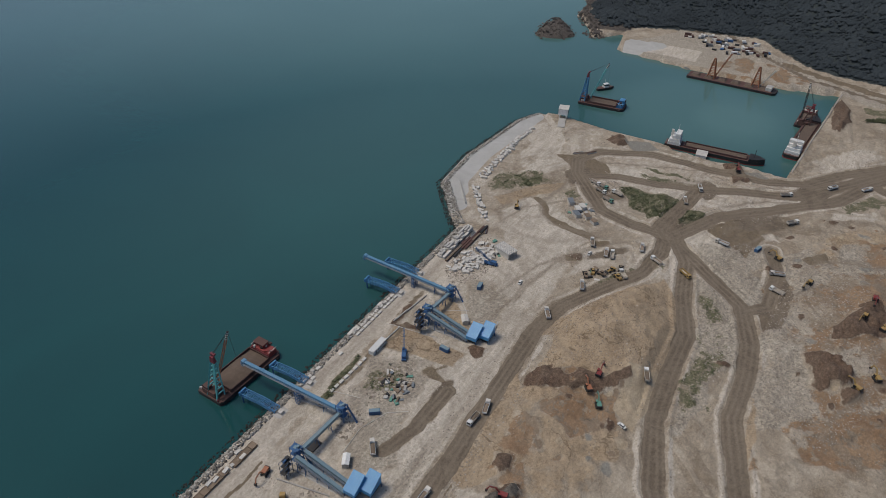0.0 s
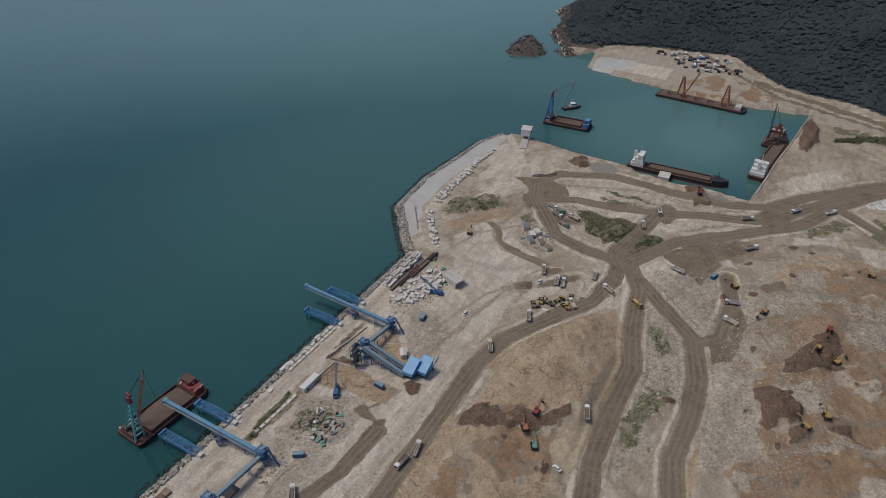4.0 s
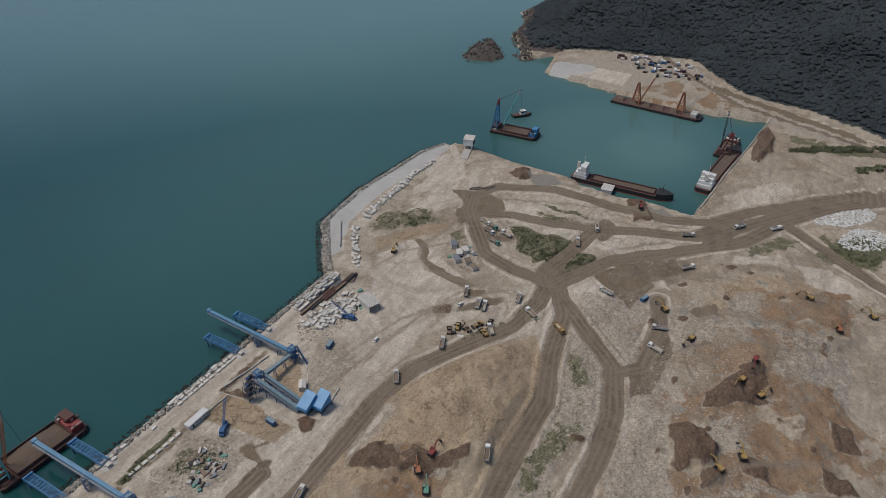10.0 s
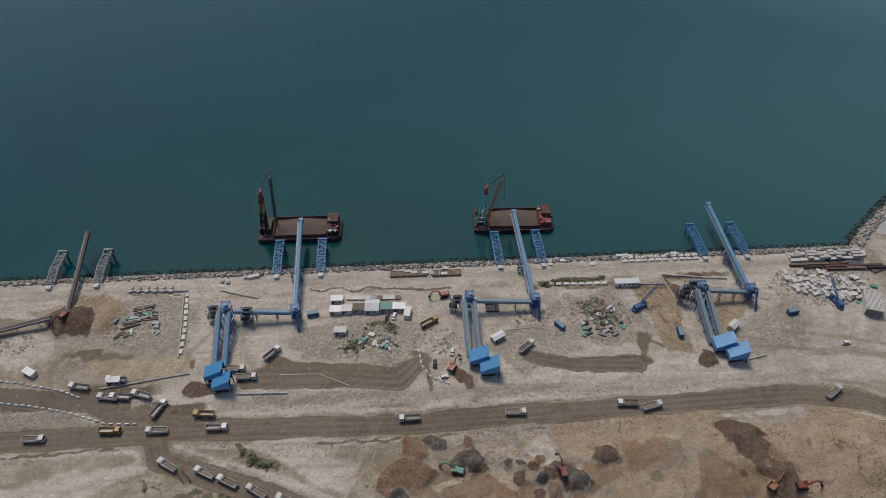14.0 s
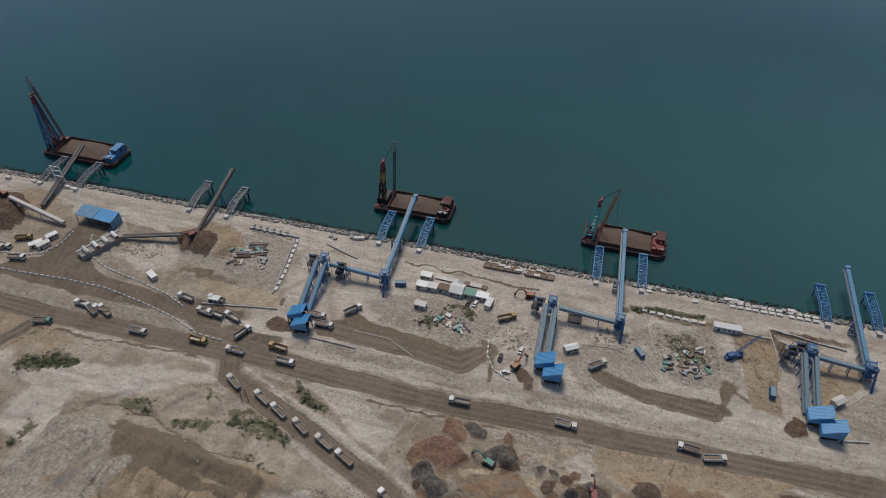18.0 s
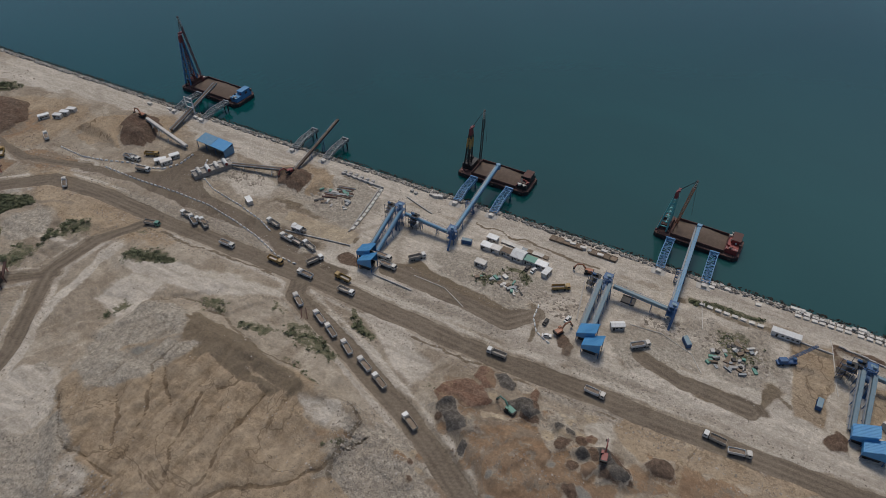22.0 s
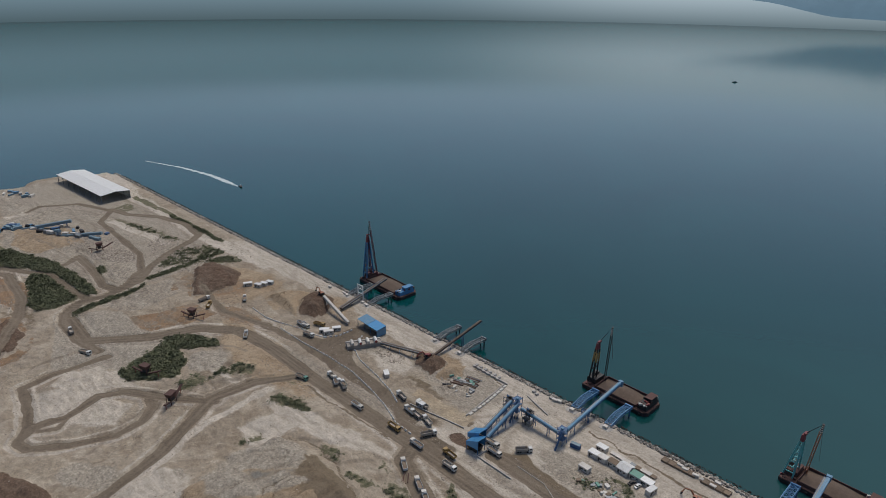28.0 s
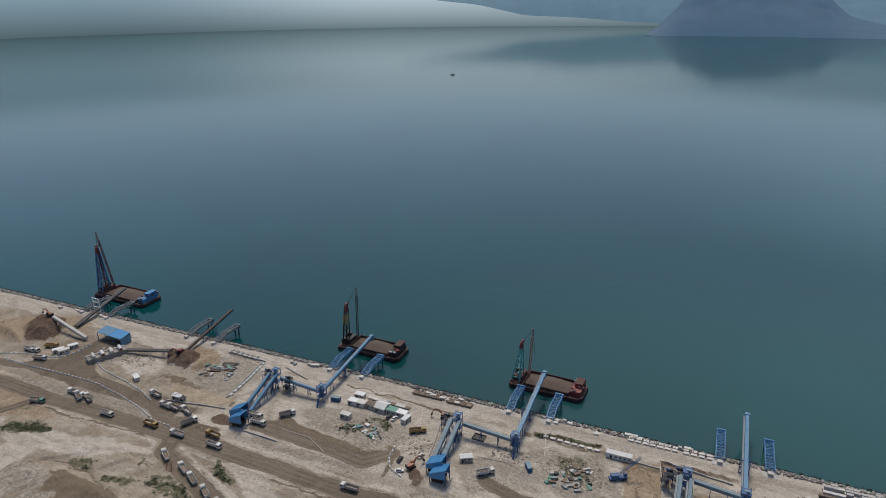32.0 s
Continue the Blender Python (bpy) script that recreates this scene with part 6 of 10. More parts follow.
BUSHES_WEST = [(-245.3, -105.5, 8.0), (-228.0, -106.6, 9.0), (-214.2, -106.3, 9.0), (-216.4, -96.0, 10.0), (-221.6, -83.8, 11.0), (-231.4, -70.4, 9.0), (-229.5, -59.3, 8.0), (-224.4, -49.9, 7.0), (-210.0, -46.1, 6.0), (-202.4, -79.0, 9.0), (-198.5, -100.0, 8.0), (-173.6, -57.0, 6.0), (-163.2, -51.6, 7.0), (-158.0, -42.7, 6.0), (-207.3, -66.3, 10.0), (-229.1, -95.0, 9.0)]
BARRIER_A = [(-160.8, 11.3), (-154.6, 20.9), (-154.8, 33.6)]
BARRIER_B = [(-143.6, 33.9), (-134.5, 18.4), (-117.9, 11.1), (-94.7, 6.9), (-74.2, 1.7), (-63.0, -3.1)]
BARRIER_C = [(-194.7, -3.1), (-163.3, -3.3), (-136.5, -1.5), (-108.7, -1.8), (-83.0, -6.3), (-66.7, -10.2), (-47.5, -17.4), (-33.4, -18.0)]
BARRIER_D = [(-238.1, -0.9), (-215.9, -2.0), (-200.8, 1.4), (-183.3, 7.4), (-167.3, 9.3), (-159.4, 12.6)]
BARRIER_E = [(90.7, 15.9), (91.5, 6.4), (96.3, -1.5), (104.8, -5.6)]
WALL_A = [(-23.3, 18.6), (-24.6, 35.6), (-28.4, 59.3)]
QUAYBLOCKS = [(-11.8, 65.2), (0.2, 67.0), (6.1, 67.6), (83.4, 66.9), (89.8, 66.4), (96.1, 65.8), (102.4, 65.2), (106.6, 67.3), (-227.1, 66.1), (-211.0, 67.4), (-185.1, 66.4)]
QUAYBLOCKS_E = [(235.5, 72.0), (229.8, 71.8), (206.1, 72.0), (202.5, 72.0), (167.6, 71.7), (186.6, 68.0)]
STACKS = [(306.9, 70.5), (317.6, 69.8), (326.3, 67.1), (336.6, 65.6), (305.1, 62.2), (316.7, 59.7), (328.6, 57.2), (339.0, 57.9)]
STACKS_B = [(301.2, 52.3), (307.1, 47.9), (315.3, 45.1), (309.7, 54.4), (318.1, 51.6), (310.3, 37.0), (329.4, 44.1), (333.7, 42.6), (295.1, 51.9)]
ARMOUR_ROW = [(392.4, 91.5), (377.0, 80.5), (362.5, 70.0), (352.4, 60.5)]
ARMOUR_ROW_C = [(407.7, 95.5), (445.2, 95.5), (478, 97.5), (512, 95)]
ARMOUR_ROW_B = [(406.6, 91.1), (434.3, 94.0), (460.4, 94.7), (487.1, 97.4), (506.6, 94.9)]
WHITEBOXES = [(201.5, 52.2), (175.0, 52.3)]
MOBILE_CRANES = [(203.9, 34.9, 30.0), (306.1, 32.0, 100.0)]
CRUSHERS = [(-199.1, -100.5), (-156.4, -102.6)]
SITE_HUTS_E = [(407.3, 15.1), (400.1, 6.6), (394.1, -3.3), (393.1, 5.0), (405.2, 4.8), (390.3, -9.7)]
PARKED_E = [(486.6, 50.7), (492.6, 46.0), (487.8, 30.5), (494.3, 28.6), (481.3, 32.4)]
FARLOTS = [(859.9, 27.5), (851.3, 11.2), (864.0, 1.3), (857.4, -13.8), (850.7, -31.9), (833.9, -3.8), (827.4, -28.1), (828.3, -46.8), (824.3, -16.2)]


def gz(x, y):
    """Ground height at a place."""
    i = int(np.clip(np.searchsorted(gx, x) - 1, 0, len(gx) - 2))
    j = int(np.clip(np.searchsorted(gy, y) - 1, 0, len(gy) - 2))
    u = min(max((x - gx[i]) / (gx[i + 1] - gx[i]), 0), 1)
    v = min(max((y - gy[j]) / (gy[j + 1] - gy[j]), 0), 1)
    return float((GZ[i, j] * (1 - u) + GZ[i + 1, j] * u) * (1 - v) + (GZ[i, j + 1] * (1 - u) + GZ[i + 1, j + 1] * u) * v)


# ---- loading stations ----
def hopper_shed(x, y, roof_mat):
    """A monopitch shelter over a tipping hopper, open towards the east."""
    t = thing("hopper_shed", "bright blue sheet-metal hopper shelter with a steep monopitch roof", "industrial shed", x, y, 4.0, group="hopper sheds")
    w, d, lo, hi = 4.5, 3.3, 4.8, 9.2
    bm = bmesh.new()
    a = [(-w, -d, lo), (w, -d, hi), (w, d, hi), (-w, d, lo)]
    v0 = [bm.verts.new(p) for p in a]
    v1 = [bm.verts.new((p[0], p[1], p[2] + 0.25)) for p in a]
    bm.faces.new(v0[::-1])
    bm.faces.new(v1)
    for i in range(4):
        bm.faces.new((v0[i], v0[(i + 1) % 4], v1[(i + 1) % 4], v1[i]))
    rf = part("roof", bm, roof_mat, t)
    for k in range(9):
        yy = -d + 0.35 + k * (2 * d - 0.7) / 8
        part("roof_rib", beam(bmesh.new(), (-w, yy, lo + 0.28), (w, yy, hi + 0.28), 0.14, 0.12), roof_mat, rf)
    for s in (-1, 1):
        bm = bmesh.new()
        yy = s * (d - 0.15)
        q = [(-w, lo - 2.2), (w - 0.4, 3.4), (w - 0.4, hi - 0.15), (-w, lo - 0.1)]
        f0 = [bm.verts.new((px, yy, pz)) for px, pz in q]
        f1 = [bm.verts.new((px, yy - s * 0.15, pz)) for px, pz in q]
        bm.faces.new(f0)
        bm.faces.new(f1[::-1])
        for i in range(4):
            bm.faces.new((f0[i], f0[(i + 1) % 4], f1[(i + 1) % 4], f1[i]))
        part("side_wall", bm, roof_mat, t)
    part("back_wall", bx(bmesh.new(), -w + 0.1, 0, lo - 1.1, 0.15, 2 * d - 0.4, 2.1), roof_mat, t)
    for lx in (-w + 0.3, w - 0.5):
        for ly in (-d + 0.35, d - 0.35):
            top = (lo - 0.1) if lx < 0 else (hi - 0.5)
            part("leg", beam(bmesh.new(), (lx, ly, -0.2), (lx, ly, top), 0.35), M_NAVY, t)
    bm = bmesh.new()
    bx(bm, -0.5, 0, 1.4, 5.6, 4.6, 2.6, taper=1.2)
    part("hopper", bm, M_DARK, t)
    part("grating", bx(bmesh.new(), -0.5, 0, 2.85, 6.4, 5.4, 0.18), M_DARK, t)
    part("kerb_wall", bx(bmesh.new(), w + 0.6, 0, 0.5, 0.5, 2 * d, 1.4), M_CONC, t)
    return t


def gallery(name, label, a, b, width, mat, legs, tube=False, group="", walkway=True, bays=3, edges=False, leg_mat=None):
    """A covered belt conveyor from a to b on trestles."""
    a, b = Vector(a), Vector(b)
    t = thing(name, label, "conveyor", a.x, a.y, gz(a.x, a.y) if gz(a.x, a.y) > 0 else 4.0, group=group)
    o = t.matrix_basis.translation
    a, b = a - o, b - o
    d = (b - a).normalized()
    side = d.cross(Vector((0, 0, 1))).normalized()
    up = side.cross(d)
    for i in range(bays):
        p0, p1 = a.lerp(b, i / bays + (0.006 if i else 0)), a.lerp(b, (i + 1) / bays - 0.006)
        bm = bmesh.new()
        if tube:
            beam(bm, p0, p1, width, width * 0.95, 14)
        else:
            prof = [(-0.5, -0.45), (0.5, -0.45), (0.5, 0.36), (0.42, 0.5), (-0.42, 0.5), (-0.5, 0.36)]
            r0 = [bm.verts.new(p0 + side * (u * width) + up * (v * width * 0.8)) for u, v in prof]
            r1 = [bm.verts.new(p1 + side * (u * width) + up * (v * width * 0.8)) for u, v in prof]
            for k in range(6):
                bm.faces.new((r0[k], r0[(k + 1) % 6], r1[(k + 1) % 6], r1[k]))
            bm.faces.new(r0[::-1])
            bm.faces.new(r1)
            n = max(2, int((p1 - p0).length / 1.2))
            for k in range(n):
                c = p0.lerp(p1, (k + 0.5) / n) + up * (width * 0.405)
                beam(bm, c - side * width * 0.29, c + side * width * 0.29, 0.06, 0.06)
        part("cover", bm, mat, t)
        if i:
            c = a.lerp(b, i / bays)
            bm = bmesh.new()
            beam(bm, c - d * 0.35, c + d * 0.35, width * 1.05, width * 0.9, 4 if not tube else 14)
            part("joint_band", bm, mat, t)
    if edges:
        for s in (-1, 1):
            off = side * (s * width * 0.62) + up * width * 0.2
            part("edge_rail", beam(bmesh.new(), a + off, b + off, 0.4, 0.8), M_GREYSTEEL, t)
    if walkway:
        bm = bmesh.new()
        off = side * (-width * 0.5 - 0.55) - up * width * 0.3
        beam(bm, a + off, b + off, 0.9, 0.12)
        part("walkway", bm, M_GREYSTEEL, t)
        bm = bmesh.new()
        n = int((b - a).length / 2.5)
        for k in range(n + 1):
            c = a.lerp(b, k / n) + off - side * 0.42
            beam(bm, c, c + up * 1.05, 0.06)
        beam(bm, a + off - side * 0.42 + up * 1.05, b + off - side * 0.42 + up * 1.05, 0.07)
        part("handrail", bm, M_NAVY, t)
    bm = bmesh.new()
    for s in (-1, 1):
        off = side * (s * width * 0.42) - up * (width * 0.45)
        beam(bm, a + off, b + off, 0.22, 0.35)
    part("girder", bm, M_NAVY if not edges else M_DARK, t)
    for f in legs:
        c = a.lerp(b, f)
        g = gz(c.x + o.x, c.y + o.y) - o.z
        bm = bmesh.new()
        tops = [c + side * s * width * 0.4 - Vector((0, 0, width * 0.4)) for s in (-1, 1)]
        feet = [Vector((p.x, p.y, g - 0.3)) + side * s * 0.6 for p, s in zip(tops, (-1, 1))]
        for p, q in zip(tops, feet):
            beam(bm, q, p, 0.28)
        if tops[0].z - g > 3:
            beam(bm, feet[0].lerp(tops[0], 0.1), feet[1].lerp(tops[1], 0.9), 0.14)
            beam(bm, feet[1].lerp(tops[1], 0.1), feet[0].lerp(tops[0], 0.9), 0.14)
        part("trestle", bm, leg_mat or M_NAVY, t)
    return t


def transfer_tower(x, y, top, mat):
    t = thing("transfer_tower", "blue steel conveyor transfer tower with stair and platforms", "steel tower", x, y, gz(x, y), group="transfer towers")
    for px in (-2, 2):
        for py in (-2.2, 2.2):
            part("leg", beam(bmesh.new(), (px, py, -0.3), (px, py, top + 0.9), 0.24), M_NAVY, t)
    for z in (top * 0.35, top * 0.7, top):
        part("platform", bx(bmesh.new(), 0, 0, z, 4.3, 4.7, 0.14), M_NAVY, t)
    bm = bmesh.new()
    for px in (-2, 2):
        beam(bm, (px, -2.2, 0), (px, 2.2, top * 0.5), 0.14)
        beam(bm, (px, 2.2, top * 0.5), (px, -2.2, top), 0.14)
    for py in (-2.2, 2.2):
        beam(bm, (-2, py, 0), (2, py, top * 0.5), 0.14)
        beam(bm, (2, py, top * 0.5), (-2, py, top), 0.14)
    part("bracing", bm, M_NAVY, t)
    part("chute", bx(bmesh.new(), 0, 0.3, top - 0.9, 2.4, 2.2, 2.2, taper=0.7), mat, t)
    part("drive_housing", bx(bmesh.new(), 0.7, -0.9, top + 0.6, 1.5, 1.2, 1.1), mat, t)
    bm = bmesh.new()
    beam(bm, (1.5, -2.5, top * 0.95), (1.5, -8.0, 0.1), 1.0, 0.15)
    for k in range(10):
        f = k / 9
        bx(bm, 1.5, -2.5 - 5.5 * f, top * 0.95 * (1 - f) + 0.12 * f + 0.12, 1.1, 0.3, 0.06)
    for s in (-0.55, 0.55):
        beam(bm, (1.5 + s, -2.5, top * 0.95 + 1), (1.5 + s, -8.0, 1.1), 0.08)
    part("stair", bm, M_NAVY, t)
    return t


def mooring_bridge(x, y0, y1, mat, label):
    """A lattice access bridge that slopes down to the mooring dolphin."""
    t = thing("mooring_bridge", label, "lattice bridge", x, y0, gz(x, y0), group="mooring bridges")
    z0 = 0.9
    ym = (y1 - y0) * 0.42
    bm = bmesh.new()
    lattice(bm, (0, 0, z0), (-0.4, ym, z0 + 1.6), 4.2, 1.7, 5, 0.34)
    part("shore_span", bm, mat, t)
    bm = bmesh.new()
    lattice(bm, (-0.4, ym, z0 + 1.6), (-0.6, y1 - y0, z0 + 0.9), 4.2, 1.7, 6, 0.34)
    part("outer_span", bm, mat, t)
    bm = bmesh.new()
    beam(bm, (-0.0, 0, z0 - 0.9), (-0.4, ym, z0 + 0.75), 1.0, 0.1)
    part("deck", bm, M_DARK, t)
    for s in (-1, 1):
        part("support_column", beam(bmesh.new(), (s * 1.7 - 0.6, y1 - y0 - 1.2, -11), (s * 1.7 - 0.6, y1 - y0 - 1.2, z0 + 0.6), 0.9, 0.9, 12), M_NAVY if mat is not M_GREYSTEEL else M_DARK, t)
    part("head_frame", bx(bmesh.new(), -0.6, y1 - y0, z0 + 1.1, 5.0, 0.9, 2.4), mat, t)
    part("counterweight_block", bx(bmesh.new(), 0, -2.6, 0.75, 2.6, 2.2, 2.0), M_CREAM, t)
    bm = bmesh.new()
    prism(bm, [(-3.4, -4.6), (3.4, -4.6), (3.9, -1.0), (3.0, 0.6), (-3.0, 0.6), (-3.9, -1.0)], -0.4, 0.14)
    part("footing", bm, M_CONC, t)


rs_deck = random.Random(11)
STATIONS = ((0.0, 28.0, 30.5, M_BLUE, True, -3.8, 4.7), (120.0, 147.8, 150.0, M_BLUE_FADED, False, 118.6, 6.2), (238.0, 260.5, 261.0, M_BLUE_FADED, False, 236.6, 7.2))
for sx_, tipx, towx, mat_, tube_, shx, shy in STATIONS:
    hopper_shed(shx, shy, M_BLUE_ROOF)
    hopper_shed(shx + 4.5, shy - 5.9, M_BLUE_ROOF)
    for off in (-5.6, -0.9):
        gallery("inclined_conveyor", "blue covered inclined belt conveyor rising from the hopper sheds", (sx_ + off + 0.6, 9.5, 6.0), (sx_ + off, 36.5, 14.6), 1.85, mat_, (0.3, 0.55, 0.8, 0.97), tube_, "inclined conveyors")
        part("ground_slab", bx(bmesh.new(), 0, 0, 0, 3.4, 22, 0.25), M_CONC, tagged(thing("conveyor_slab", "long dusty concrete slab under an inclined conveyor", "concrete slab", sx_ + off + 0.3, 24, 4.1, group="conveyor slabs"), ""))
    transfer_tower(sx_ - 3.0, 38.5, 12.6, mat_)
    gallery("link_conveyor", "blue covered cross conveyor between two transfer towers", (sx_ + 0.5, 38.2, 11.6), (towx - 1.0, 37.6, 9.6), 1.85, mat_, (0.35, 0.7), tube_, "link conveyors")
    transfer_tower(towx, 37.2, 10.0, mat_)
    gallery("ship_loader", "long blue covered loading boom reaching over the quay edge", (towx, 37.0, 10.2), (tipx, 101.5, 13.6), 1.95, M_BLUE, (0.18, 0.42), tube_, "ship loaders", bays=5)
    bm = bmesh.new()
    bx(bm, 0, 0, 0, 2.6, 2.0, 2.2)
    bx(bm, 0, 1.0, -2.2, 1.6, 1.4, 2.4, taper=1.3)
    hd = thing("loader_head", "blue discharge head with a spout on the loading boom", "conveyor head", tipx, 101.8, 13.6, group="loader heads")
    part("housing", bm, M_BLUE, hd)
    bm = bmesh.new()
    lattice(bm, (0, -38, -12.4 + 3), (0, -38, -1.5), 4.6, 1.6, 4, 0.25)
    part("support_frame", bm, M_NAVY, hd)
    mooring_bridge(tipx - 11.2, 69.5, 93, M_CRANE_BLUE, "blue steel lattice mooring bridge over rock armour")
    mooring_bridge(tipx + 12.2, 69.5, 93, M_CRANE_BLUE, "blue steel lattice mooring bridge over rock armour")



def tail_frame(x, y):
    """Dark scaffold of drives and walkways at the head of the inclined conveyors."""
    t = thing("drive_scaffold", "dark steel drive scaffold beside the conveyor heads", "scaffold", x, y, gz(x, y), group="drive scaffolds")
    for px in (-2.4, 0, 2.4):
        for py in (-1.8, 1.8):
            part("standard", beam(bmesh.new(), (px, py, -0.3), (px, py, 9.5), 0.18), M_DARK, t)
    for z in (3.2, 6.4, 9.2):
        for py in (-1.8, 1.8):
            part("ledger", beam(bmesh.new(), (-2.7, py, z), (2.7, py, z), 0.16), M_NAVY, t)
        part("platform", bx(bmesh.new(), 0.4 * (z - 6), 0, z + 0.1, 4.2, 3.2, 0.1), M_DARK, t)
    for s in (-1, 1):
        part("brace", beam(bmesh.new(), (-2.4, s * 1.8, 0), (2.4, s * 1.8, 9.2), 0.12), M_NAVY, t)
    part("motor", beam(bmesh.new(), (-1.2, 0, 10.0), (0.6, 0, 10.0), 1.1, 1.1, 12), M_NAVY, t)
    part("gearbox", bx(bmesh.new(), 1.4, 0, 10.0, 1.2, 1.3, 1.2), M_DARK, t)


for fx_, fy_ in ((6.2, 37.6), (-10.4, 39.5), (110.0, 39.5), (226.5, 38.0), (231.0, 42.0)):
    tail_frame(fx_, fy_)
deck = thing("timber_platform", "long grey timber and steel laydown platform on the quay", "platform", 68.5, 49.6, gz(68, 49.6), -3)
for k in range(9):
    part("deck_panel", bx(bmesh.new(), -12.6 + k * 3.15, rs_deck.uniform(-0.15, 0.15), 0.75, 3.0, 2.6, 0.25), rs_deck.choice([M_TIMBER, M_CREAM, M_GREYSTEEL, M_CREAM]), deck)
    part("bearer", bx(bmesh.new(), -12.6 + k * 3.15, 0, 0.25, 0.4, 2.4, 0.9), M_TIMBER, deck)
pit = thing("conveyor_pit", "open dark pit with a steel rim beside a conveyor", "pit", 129, 39.5, gz(129, 39.5))
part("pit_floor", bx(bmesh.new(), 0, 0, 0.1, 6.0, 4.6, 0.12), M_DARK, pit)
for px, py, sx_, sy_ in ((0, 2.5, 6.8, 0.4), (0, -2.5, 6.8, 0.4), (3.2, 0, 0.4, 4.6), (-3.2, 0, 0.4, 4.6)):
    part("pit_rim", bx(bmesh.new(), px, py, 0.3, sx_, sy_, 0.7), M_DARK, pit)
# brown and grey loading booms further along the quay
gallery("ship_loader", "rusty brown open loading boom reaching past the quay", (-84.5, 46, 6.2), (-88.5, 101, 12.6), 1.6, M_BELT, (0.35, 0.62), False, "ship loaders", bays=4)
gallery("ship_loader", "brown open belt boom with grey edges reaching over a barge", (-186, 46, 6.0), (-196, 101, 11.5), 1.9, M_BELT, (0.2, 0.55), False, "ship loaders", bays=1, edges=True)
gallery("inclined_conveyor", "white covered feed conveyor on raking legs", (-202, 42, 12.5), (-163, 36, 6.2), 2.2, M_CREAM, (0.15, 0.3, 0.55), False, "inclined conveyors", walkway=False, bays=1, leg_mat=M_WHITE)
gallery("inclined_conveyor", "grey open feed conveyor on raking legs", (-124, 34.5, 6.0), (-90, 42, 8.8), 1.7, M_BELT, (0.25, 0.5, 0.8), False, "inclined conveyors", walkway=False, bays=1, edges=True, leg_mat=M_WHITE)
for mx in (-101, -76.5, -204, -178.5):
    mooring_bridge(mx, 68.5, 91.5, M_GREYSTEEL, "grey steel lattice mooring bridge over rock armour")
af = thing("portal_frame", "white steel A-frame straddling the grey loading boom", "steel frame", -191.5, 70, 4.0)
for s in (-3.2, 3.2):
    part("column", beam(bmesh.new(), (s, 0, 0), (s, 0, 13), 0.6), M_WHITE, af)
for z in (5.5, 9.5, 12.6):
    part("crossbar", beam(bmesh.new(), (-3.2, 0, z), (3.2, 0, z), 0.45), M_WHITE, af)


# ---- barges and ships ----
def ladder_frame(bm, foot_a, foot_b, top_a, top_b, rungs, t=0.6):
    fa, fb, ta, tb = map(Vector, (foot_a, foot_b, top_a, top_b))
    beam(bm, fa, ta, t)
    beam(bm, fb, tb, t)
    for i in range(1, rungs + 1):
        f = i / (rungs + 0.2)
        beam(bm, fa.lerp(ta, f), fb.lerp(tb, f), t * 0.65)
    return bm


